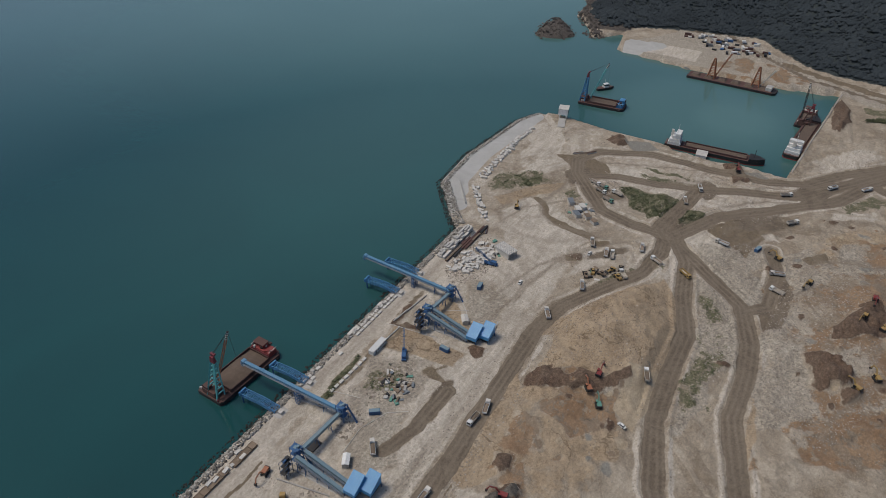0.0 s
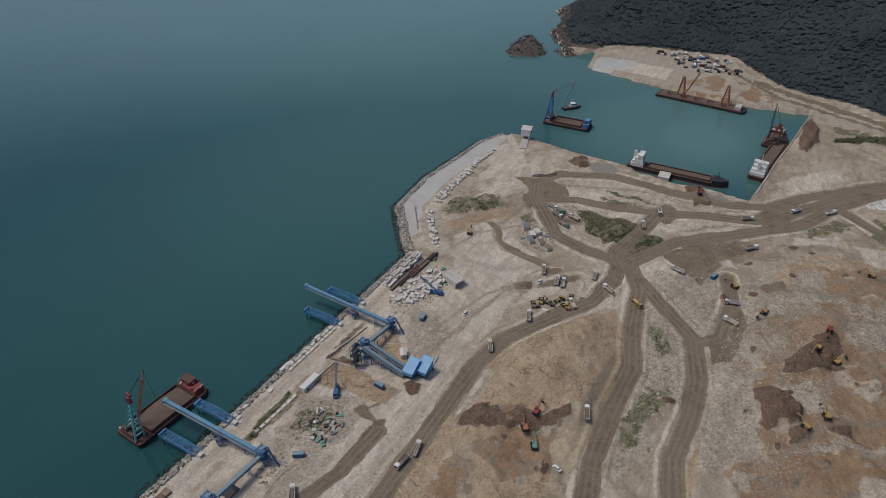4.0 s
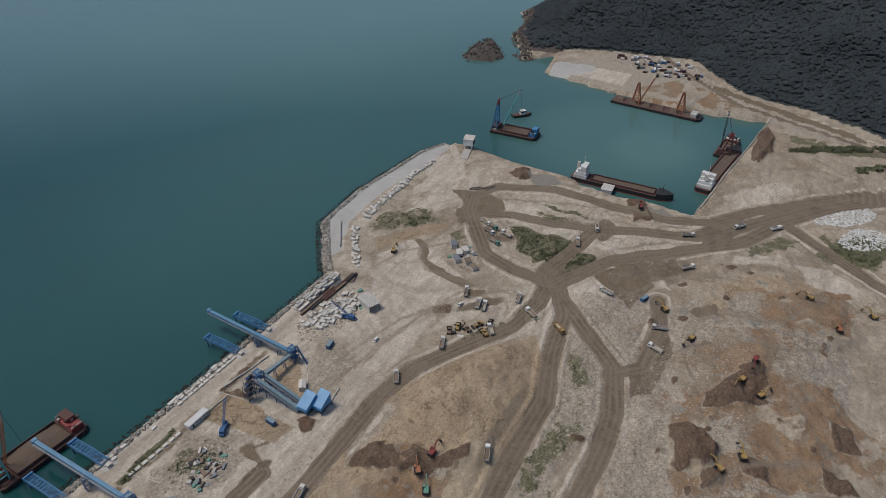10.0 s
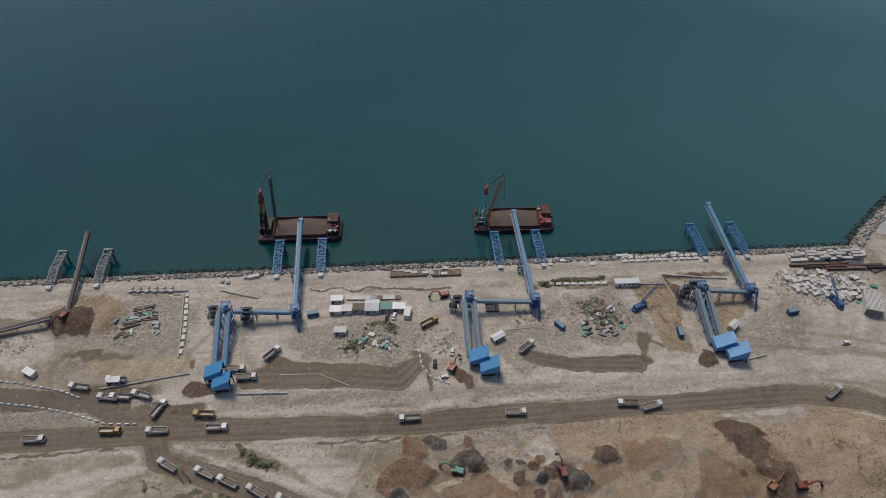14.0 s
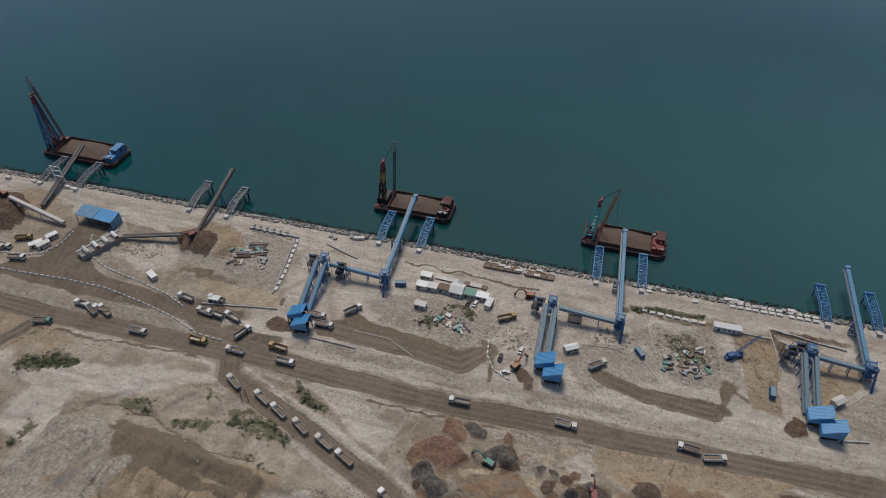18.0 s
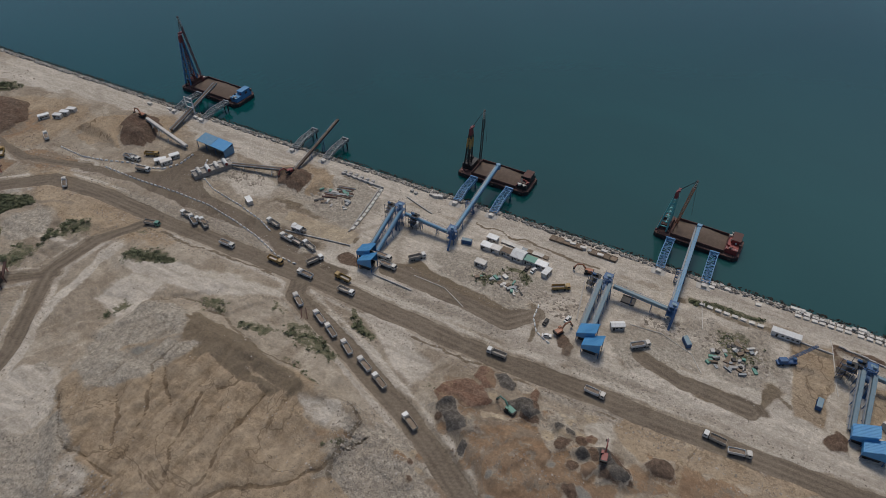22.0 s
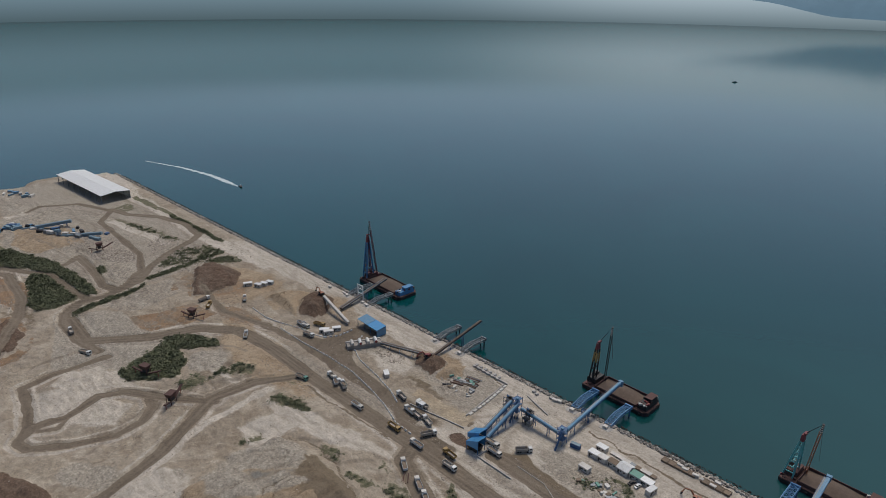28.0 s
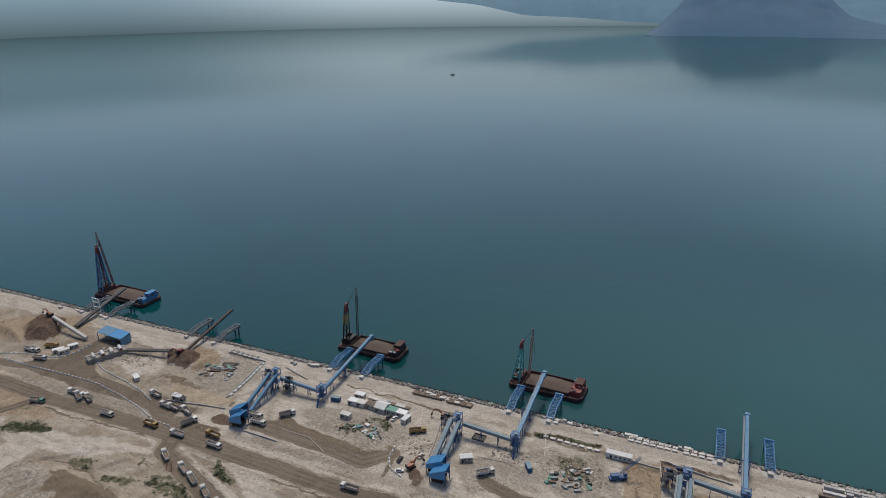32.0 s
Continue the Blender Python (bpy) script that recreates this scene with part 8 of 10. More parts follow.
def small_car(body_mat, label):
    t = thing("car", label, "car", group="parked site cars")
    bm = bmesh.new()
    bx(bm, 0, 0, 0.62, 4.5, 1.8, 0.7)
    part("body", bm, body_mat, t)
    part("cabin", bx(bmesh.new(), -0.2, 0, 1.27, 2.7, 1.6, 0.62, taper=0.82), M_GLASS, t)
    part("roof", bx(bmesh.new(), -0.2, 0, 1.6, 2.1, 1.3, 0.06), body_mat, t)
    for px in (-1.4, 1.4):
        for s in (-1, 1):
            bm = bmesh.new()
            beam(bm, (px, s * 0.85 - 0.1, 0.33), (px, s * 0.85 + 0.1, 0.33), 0.66, 0.66, 10)
            part("wheel", bm, M_RUBBER, t)
    return t


CAR_KINDS = [small_car(M_WHITE, "white site car parked on dusty ground"), small_car(M_DARK, "dark site van parked on dusty ground")]
for i, (x, y, a) in enumerate(CARS + CARS2):
    park(CAR_KINDS, x, y, a, 1 if i in (0, 3) else 0)


def excavator(mat, label):
    t = thing("excavator", label, "excavator", group="excavators on the site")
    for s in (-1, 1):
        bm = bmesh.new()
        prism(bm, [(-2.1, -0.32), (2.1, -0.32), (2.1, 0.32), (-2.1, 0.32)], 0.1, 0.95)
        for v in bm.verts:
            v.co.y += s * 1.3
            if abs(v.co.x) > 2 and v.co.z < 0.5:
                v.co.x *= 0.82
        part("track", bm, M_RUBBER, t)
    part("undercarriage", bx(bmesh.new(), 0, 0, 0.8, 2.4, 2.2, 0.5), M_DARK, t)
    part("house", bx(bmesh.new(), -0.6, -0.2, 1.95, 3.6, 2.3, 1.4), mat, t)
    part("counterweight", bx(bmesh.new(), -2.5, 0, 1.9, 0.8, 2.7, 1.3), M_DARK, t)
    part("cab", bx(bmesh.new(), 0.9, 0.85, 2.35, 1.5, 1.05, 1.7, taper=0.9), M_GLASS, t)
    part("cab_roof", bx(bmesh.new(), 0.9, 0.85, 3.23, 1.5, 1.05, 0.1), mat, t)
    bm = bmesh.new()
    beam(bm, (0.9, -0.3, 2.0), (3.2, -0.3, 5.2), 0.5, 0.7)
    beam(bm, (3.1, -0.3, 5.1), (6.2, -0.3, 4.7), 0.45, 0.6)
    part("boom", bm, mat, t)
    part("stick", beam(bmesh.new(), (5.9, -0.3, 4.9), (7.4, -0.3, 1.9), 0.4, 0.5), mat, t)
    bm = bmesh.new()
    beam(bm, (1.6, -0.3, 1.9), (3.4, -0.3, 4.4), 0.16, 0.16, 8)
    beam(bm, (4.0, -0.3, 5.6), (6.2, -0.3, 5.4), 0.16, 0.16, 8)
    part("hydraulic_ram", bm, M_GREYSTEEL, t)
    bm = bmesh.new()
    prism(bm, [(6.7, -0.95), (7.9, -0.95), (7.9, 0.35), (6.7, 0.35)], 0.9, 1.9)
    for v in bm.verts:
        if v.co.z < 1.2 and v.co.x < 7:
            v.co.x += 0.5
    part("bucket", bm, M_DARK, t)
    return t


EXC_KINDS = [excavator(M_ORANGE, "orange tracked excavator with its boom raised"), excavator(M_YELLOW, "yellow tracked excavator on a spoil heap"), excavator(M_RED, "red tracked excavator digging brown earth"), excavator(M_GREEN, "green tracked excavator on dark soil")]
for i, (x, y, a) in enumerate(EXCAVATORS):
    park(EXC_KINDS, x, y, a, (2, 0, 0, 0, 2, 3)[i])
for i, (x, y, a) in enumerate(EXCAVATORS_EAST):
    park(EXC_KINDS, x, y, a, (2, 0, 3, 1, 1, 2, 1, 1, 1, 1, 1, 1, 0, 1, 2)[i])


def wheel_loader(mat, label):
    t = thing("wheel_loader", label, "loader", group="parked earthmovers")
    part("rear_body", bx(bmesh.new(), -1.6, 0, 1.5, 3.4, 1.9, 1.3), mat, t)
    part("front_frame", bx(bmesh.new(), 1.3, 0, 1.2, 2.0, 1.2, 0.9), mat, t)
    part("cab", bx(bmesh.new(), -0.4, 0, 2.7, 1.5, 1.5, 1.4, taper=0.9), M_GLASS, t)
    part("cab_roof", bx(bmesh.new(), -0.4, 0, 3.45, 1.6, 1.6, 0.12), mat, t)
    bm = bmesh.new()
    for s in (-0.6, 0.6):
        beam(bm, (1.0, s, 1.6), (3.4, s, 0.9), 0.22, 0.4)
    part("lift_arm", bm, mat, t)
    bm = bmesh.new()
    prism(bm, [(3.3, -1.5), (4.5, -1.5), (4.5, 1.5), (3.3, 1.5)], 0.25, 1.3)
    for v in bm.verts:
        if v.co.z > 1 and v.co.x > 4:
            v.co.x -= 0.7
    part("bucket", bm, M_DARK, t)
    for px in (-2.1, 1.5):
        for s in (-1, 1):
            bm = bmesh.new()
            beam(bm, (px, s * 1.15 - 0.3, 0.8), (px, s * 1.15 + 0.3, 0.8), 1.6, 1.6, 14)
            part("wheel", bm, M_RUBBER, t)
    return t


LOAD_KINDS = [wheel_loader(M_YELLOW, "yellow wheel loader parked among dusty machines"), wheel_loader(M_TIMBER, "dusty brown wheel loader parked among machines")]
for i, (x, y, a) in enumerate(LOADERS):
    park(LOAD_KINDS, x, y, a, i % 2)


def mobile_crane(x, y, rz):
    t = thing("mobile_crane", "purple-blue mobile crane with its lattice jib raised", "crane", x, y, gz(x, y), rz, group="mobile cranes")
    part("carrier", bx(bmesh.new(), 0, 0, 1.1, 9, 2.5, 0.9), M_NAVY, t)
    part("cab", bx(bmesh.new(), 3.8, 0.5, 2.2, 1.6, 1.4, 1.5, taper=0.9), M_NAVY, t)
    part("house", bx(bmesh.new(), -1.8, 0, 2.4, 3.6, 2.4, 1.7), M_NAVY, t)
    bm = bmesh.new()
    lattice(bm, (-0.5, 0, 2.4), (11, 0.5, 11.5), 0.9, 0.9, 9, 0.14)
    part("jib", bm, M_NAVY, t)
    for px in (-3.4, -2.0, 2.0, 3.4):
        for s in (-1, 1):
            bm = bmesh.new()
            beam(bm, (px, s * 1.1 - 0.2, 0.55), (px, s * 1.1 + 0.2, 0.55), 1.1, 1.1, 12)
            part("wheel", bm, M_RUBBER, t)


for x, y, a in MOBILE_CRANES:
    mobile_crane(x, y, a)


# ---- huts and containers ----
def site_hut(x, y, rz, L, W, H_, wall, roof, label, gable=False):
    t = thing("site_hut", label, "hut", x, y, gz(x, y) - 0.05, rz, group="site huts")
    part("wall_shell", bx(bmesh.new(), 0, 0, H_ / 2, L, W, H_), wall, t)
    bm = bmesh.new()
    if gable:
        for s in (-1, 1):
            q = [(-L / 2 - 0.2, s * (W / 2 + 0.25), H_), (L / 2 + 0.2, s * (W / 2 + 0.25), H_), (L / 2 + 0.2, 0, H_ + W * 0.22), (-L / 2 - 0.2, 0, H_ + W * 0.22)]
            a = [bm.verts.new(p) for p in q]
            b = [bm.verts.new((p[0], p[1], p[2] + 0.12)) for p in q]
            bm.faces.new(a)
            bm.faces.new(b[::-1])
            for i in range(4):
                bm.faces.new((a[i], a[(i + 1) % 4], b[(i + 1) % 4], b[i]))
    else:
        bx(bm, 0, 0, H_ + 0.08, L + 0.3, W + 0.3, 0.16)
    part("roof", bm, roof, t)
    part("door", bx(bmesh.new(), -L * 0.3, -W / 2 - 0.02, 1.05, 0.9, 0.06, 2.1), M_DARK, t)
    n = max(1, int(L / 3))
    for k in range(n):
        part("window", bx(bmesh.new(), -L * 0.1 + k * 2.2, -W / 2 - 0.02, 1.6, 1.1, 0.06, 0.8), M_GLASS, t)
    return t


HUT_SIZES = ((6, 3.6), (5.6, 4), (5.4, 4), (6, 4), (7, 7), (6.2, 4.5), (6.4, 4), (6, 3), (6, 3.4), (4.5, 3.5), (6.5, 3.2), (6.0, 3.4), (6, 3), (6, 3), (7, 3.2))
for i, (x, y, a) in enumerate(WHITE_HUTS):
    L_, W_ = HUT_SIZES[i]
    roof_ = M_GREEN if i == 5 else M_TIMBER if i == 3 else (M_WHITE, M_WHITE, M_CREAM)[i % 3]
    site_hut(x, y, a, L_, W_, 2.8, M_CREAM, roof_, {M_WHITE: "white-roofed site office hut on dusty ground", M_CREAM: "dusty cream site office hut on dusty ground", M_TIMBER: "site office hut with a brown weathered roof", M_GREEN: "site office hut with a faded green roof"}[roof_], i in (4, 10, 11))
site_hut(201.5, 51.5, 0, 13, 3.4, 3.0, M_WHITE, M_WHITE, "long white prefabricated office beside a trench")
for i, (x, y) in enumerate(SITE_HUTS_E):
    site_hut(x, y, 35 + 5 * i, 7 - i % 3, 4, 2.8, M_CREAM, (M_GREYSTEEL, M_CREAM, M_TIMBER)[i % 3], ("small site hut with a grey sheet roof", "small dusty cream site hut", "small site hut with a brown roof")[i % 3])
sh = thing("storage_shed", "open storage shed with a pale grey sheet roof", "shed", 322.5, 29, gz(322, 29), 70)
for px in (-6.5, 0, 6.5):
    for py in (-3.6, 3.6):
        part("post", beam(bmesh.new(), (px, py, -0.2), (px, py, 4.4), 0.3), M_GREYSTEEL, sh)
part("roof", bx(bmesh.new(), 0, 0, 4.7, 14.5, 8.6, 0.3), M_CREAM, sh, "pale grey sheet roof")
bm = bmesh.new()
for k in range(18):
    bx(bm, -7 + k * 0.82, 0, 4.9, 0.1, 8.6, 0.1)
part("roof_rib", bm, M_GREYSTEEL, sh)
part("back_wall", bx(bmesh.new(), 0, 3.7, 2.2, 13, 0.2, 4.2), M_CREAM, sh)


def blue_box(x, y, rz):
    t = thing("storage_container", "small dark blue steel container on open ground", "container", x, y, gz(x, y), rz, group="blue containers")
    part("body", bx(bmesh.new(), 0, 0, 1.3, 5.6, 2.4, 2.5), M_NAVY, t)
    bm = bmesh.new()
    for k in range(14):
        for s in (-1, 1):
            bx(bm, -2.6 + k * 0.4, s * 1.22, 1.3, 0.14, 0.07, 2.3)
    part("corrugation", bm, M_NAVY, t)
    part("top", bx(bmesh.new(), 0, 0, 2.6, 5.4, 2.2, 0.1), M_BLUE_FADED, t)
    part("door", bx(bmesh.new(), 2.83, 0, 1.3, 0.06, 2.1, 2.3), M_NAVY, t)


for x, y, a in BLUE_BOXES + BLUE_BOX_EAST:
    blue_box(x, y, a)

# blue roofed workshop by the second yard
ws = thing("workshop", "open-fronted workshop with a two-bay blue roof", "workshop", -146, 44.5, gz(-146, 44), -4)
for k, px in enumerate((-6.2, 6.2)):
    bm = bmesh.new()
    v = [bm.verts.new(p) for p in ((px - 6.1, -4.2, 5.2), (px + 6.1, -4.2, 5.2), (px + 6.1, 4.2, 6.6), (px - 6.1, 4.2, 6.6))]
    u = [bm.verts.new(p.co + Vector((0, 0, 0.25))) for p in v]
    bm.faces.new(v[::-1])
    bm.faces.new(u)
    for i in range(4):
        bm.faces.new((v[i], v[(i + 1) % 4], u[(i + 1) % 4], u[i]))
    part("roof", bm, M_BLUE_ROOF if k else M_BLUE, ws)
for px in (-12, -4, 4, 12):
    part("post", beam(bmesh.new(), (px, -4, 0), (px, -4, 5.3), 0.3), M_NAVY, ws)
part("back_wall", bx(bmesh.new(), 0, 4.0, 3.2, 24.4, 0.2, 6.4), M_NAVY, ws)
part("end_wall", bx(bmesh.new(), 12.2, 0, 2.8, 0.2, 8.2, 5.4), M_BLUE, ws)
# walled bay with tanks
bay = thing("tank_bay", "stone-block retaining bay with white and red tanks on top", "retaining wall", -131, 25, gz(-131, 25), 62)
for k in range(9):
    for j in range(3):
        part("stone_block", bx(bmesh.new(), -11 + k * 2.75 + (j % 2) * 0.4, 3.0, 0.6 + j * 1.2, 2.65, 1.4, 1.15), M_CONC, bay)
part("fill", bx(bmesh.new(), 0, -0.3, 1.4, 24, 5.2, 3.2), M_STONE, bay)
for k in range(4):
    tk = thing("storage_tank", "horizontal white storage tank with red ends" if k % 2 else "horizontal cream storage tank", "tank", -134.5 + 2.6 * k, 17.5 + 4.9 * k, gz(-131, 25) + 3.0, 62 - 90, group="storage tanks")
    bm = bmesh.new()
    beam(bm, (-3.0, 0, 1.3), (3.0, 0, 1.3), 2.3, 2.3, 16)
    part("shell", bm, M_WHITE if k % 2 else M_CREAM, tk)
    for s in (-1, 1):
        part("end_cap", beam(bmesh.new(), (s * 3.0, 0, 1.3), (s * 3.35, 0, 1.3), 1.9, 1.9, 16), M_RED if k % 2 else M_CREAM, tk)
        part("saddle", bx(bmesh.new(), s * 1.8, 0, 0.2, 0.4, 1.8, 0.5), M_CONC, tk)
# large white roof at the west end
big = thing("warehouse", "large open warehouse with a wide white sheet roof", "warehouse", -655, 24, gz(-655, 24), 3)
bm = bmesh.new()
for s in (-1, 1):
    q = [(-66, s * 17, 9.0), (66, s * 17, 9.0), (66, 0, 11.0), (-66, 0, 11.0)]
    a = [bm.verts.new(p) for p in q]
    b = [bm.verts.new((p[0], p[1], p[2] + 0.4)) for p in q]
    bm.faces.new(a)
    bm.faces.new(b[::-1])
    for i in range(4):
        bm.faces.new((a[i], a[(i + 1) % 4], b[(i + 1) % 4], b[i]))
part("roof", bm, M_WHITE, big)
part("back_wall", bx(bmesh.new(), 0, 16.5, 4.6, 130, 0.3, 9), M_CREAM, big)
for k in range(9):
    for s in (-1, 1):
        part("post", beam(bmesh.new(), (-64 + k * 16, s * 16.2, -0.5), (-64 + k * 16, s * 16.2, 9.1), 0.6), M_GREYSTEEL, big)


# ---- crushers and small plant ----
def crusher(x, y, rz):
    t = thing("crusher_plant", "rusty red mobile crusher with conveyors", "crusher", x, y, gz(x, y), rz, group="crushing plant")
    for px in (-2.5, 2.5):
        for py in (-1.6, 1.6):
            part("leg", beam(bmesh.new(), (px, py, -0.3), (px, py, 5), 0.35), M_RUST, t)
    part("hopper", bx(bmesh.new(), 0, 0, 6.2, 4.6, 3.4, 2.6, taper=1.35), M_RUST, t)
    part("crusher_box", bx(bmesh.new(), 0, 0, 3.4, 3.2, 2.6, 2.6), M_DARK, t)
    part("feed_conveyor", beam(bmesh.new(), (2, 0, 1.5), (12, 1, 5.5), 1.3, 0.7), M_RUST, t)
    part("discharge_conveyor", beam(bmesh.new(), (-2, 0, 1.5), (-9, -2, 4.5), 1.3, 0.7), M_RUST, t)
    part("prop", beam(bmesh.new(), (-7.5, -1.6, -0.3), (-7.5, -1.6, 3.6), 0.3), M_RED, t)
    part("prop", beam(bmesh.new(), (10, 0.8, -0.3), (10, 0.8, 4.6), 0.3), M_RED, t)


for (x, y), a in zip(CRUSHERS, (20, 120, 60)):
    crusher(x, y, a)
crusher(-255, -42, 20)
crusher(-440, -44, 80)


# ---- barriers, blocks and stacks ----
def along(pts, step):
    out = []
    for (ax, ay), (cx, cy) in zip(pts, pts[1:]):
        d = math.hypot(cx - ax, cy - ay)
        n = max(1, round(d / step))
        for k in range(n):
            f = (k + 0.5) / n
            out.append((ax + (cx - ax) * f, ay + (cy - ay) * f, math.degrees(math.atan2(cy - ay, cx - ax))))
    return out


def barrier_mesh():
    bm = bmesh.new()
    bx(bm, 0, 0, 0.15, 2.0, 0.7, 0.3)
    bx(bm, 0, 0, 0.6, 2.0, 0.5, 0.6, taper=0.8)
    me = bpy.data.meshes.new("road_barrier")
    bm.to_mesh(me)
    bm.free()
    me.materials.append(M_WHITE)
    return me


BAR = barrier_mesh()
for line in (BARRIER_A, BARRIER_B, BARRIER_C, BARRIER_D, BARRIER_E):
    for x, y, a in along(line, 3.4):
        ob = new("road_barrier", BAR)
        ob.matrix_basis = pose(x, y, gz(x, y), 0, 0, a + rs.uniform(-8, 8))
        tagged(ob, "white plastic road barrier at the edge of a yard", "barrier", "yard barriers")


def block_mesh(name, sx_, sy_, sz_, mat):
    bm = bmesh.new()
    bx(bm, 0, 0, sz_ / 2, sx_, sy_, sz_)
    bmesh.ops.bevel(bm, geom=bm.edges[:], offset=0.06, segments=1, affect="EDGES")
    me = bpy.data.meshes.new(name)
    bm.to_mesh(me)
    bm.free()
    me.materials.append(mat)
    return me


BLOCKS = [block_mesh("concrete_block", 2.8, 1.7, 0.8, M_CREAM), block_mesh("concrete_block", 3.4, 1.8, 1.6, M_CREAM), block_mesh("concrete_block", 1.8, 1.8, 1.3, M_CONC)]


def lay_block(x, y, z, a, k=None, label="pale concrete block lying on the quay apron", group="quay blocks"):
    ob = new("concrete_block", BLOCKS[rs.randrange(3) if k is None else k])
    ob.matrix_basis = pose(x, y, z, 0, 0, a)
    tagged(ob, label, "concrete block", group)


for x, y in QUAYBLOCKS + QUAYBLOCKS_E:
    for k in range(rs.choice([1, 2, 2])):
        px, py = x + k * 3.4 + rs.uniform(-0.3, 0.3), y + rs.uniform(-1.2, 1.2)
        lay_block(px, py, gz(px, py), rs.uniform(-8, 8))
for x0, n in ((205, 3), (216, 4), (233, 4), (160, 2)):
    for k in range(n):
        for dy in (70.7, 68.2):
            lay_block(x0 + k * 3.8, dy, gz(x0 + k * 3.8, dy), rs.uniform(-4, 4), 0)
for x, y, a in along(WALL_A, 4.3):
    lay_block(x, y, gz(x, y), a + rs.uniform(-12, 12), 0, "pale concrete block in a yard wall", "yard wall blocks")
for x, y, a in along([(160, 54), (176, 53.2), (192, 52.8)], 4.4):
    lay_block(x, y, gz(x, y), a + rs.uniform(-9, 9), 0, "pale concrete block beside a trench", "trench blocks")
for x, y, a in along([(-60, 63.5), (-35, 62.5)], 4.2):
    for dy in (0, -2.2):
        lay_block(x, y + dy, gz(x, y), a + rs.uniform(-3, 3), 2, "grey concrete block in a low quay wall", "quay wall blocks")
for y, n0, lab in ((67.2, 14, 0), (65.2, 14, 0), (62.9, 13, 0)):
    for k in range(n0):
        if rs.random() < 0.9:
            px = 297 + k * 3.1 + rs.uniform(-0.2, 0.2)
            lay_block(px, y + rs.uniform(-0.2, 0.2), gz(px, y), rs.uniform(-4, 4), 1, "pale concrete block in a neat storage row", "stored armour blocks")
for k in range(110):
    px, py = rs.uniform(286, 326), rs.uniform(34, 56)
    if abs((px - 305) * 0.3 + py - 46) < 10:
        lay_block(px, py, gz(px, py), 8 + rs.uniform(-10, 10) + 90 * rs.randrange(2), None, "pale concrete block in a loose storage stack", "loose stored blocks")
bm = bmesh.new()
for y in (67.2, 65.2, 62.9):
    for k in range(13):
        if rs.random() < 0.55:
            bx(bm, 297.2 + k * 3.1, y, gz(297 + k * 3.1, y) + 2.3, 2.9, 1.6, 1.3, rs.uniform(-3, 3))
for k in range(60):
    px, py = rs.uniform(291, 322), rs.uniform(34, 54)
    if abs((px - 305) * 0.4 + py - 43) < 8:
        bx(bm, px, py, gz(px, py) + 0.6, 2.6, 1.5, 1.2, 8 + rs.uniform(-8, 8) + 90 * rs.randrange(2))
tagged(part("stored_blocks", bm, M_CONC), "stacks of pale concrete blocks stored near the quay", "concrete blocks", kind="stuff")
for y, x0, x1 in ((59.6, 293, 336), (57.4, 300, 346), (55.4, 312, 346)):
    t = thing("pile_stack", "long dark stack of steel sheet piles on the quay", "steel stack", x0, y, gz(x0, y), -1, group="sheet pile stacks")
    n = int((x1 - x0) / 11)
    for k in range(n):
        for lv in range(2):
            part("sheet", bx(bmesh.new(), 5.5 + k * 11 + rs.uniform(-0.4, 0.4), rs.uniform(-0.15, 0.15), 0.5 + lv * 0.7, 10.4, 1.7 - 0.3 * lv, 0.66, rs.uniform(-1, 1)), rs.choice([M_DARK, M_RUST, M_TIMBER]), t)
for line in (ARMOUR_ROW, ARMOUR_ROW_B, ARMOUR_ROW_C):
    for x, y, a in along(line, 3.2):
        for k in range(2):
            px, py = x + rs.uniform(-2, 2), y - k * 2.3 + rs.uniform(-0.8, 0.8)
            lay_block(px, py, gz(px, py), rs.uniform(0, 90), None, "pale armour block beside the concrete jetty", "jetty armour blocks")


def pallet_rack(x, y, rz, label="row of brown timber formwork frames"):
    t = thing("formwork_frame", label, "timber frame", x, y, gz(x, y), rz, group="formwork frames")
    for k in (-1, 1):
        part("side_rail", bx(bmesh.new(), 0, k * 1.8, 0.6, 3.6, 0.25, 1.2), M_TIMBER, t)
        part("end_rail", bx(bmesh.new(), k * 1.7, 0, 0.6, 0.25, 3.4, 1.2), M_TIMBER, t)
    part("panel", bx(bmesh.new(), 0, 0, 0.85, 3.2, 3.4, 0.3), M_TIMBER, t)


for k in range(5):
    pallet_rack(79 + k * 3.9, 65.5, -3)
for k in range(4):
    pallet_rack(101.5 + k * 3.9, 64.8, -3)
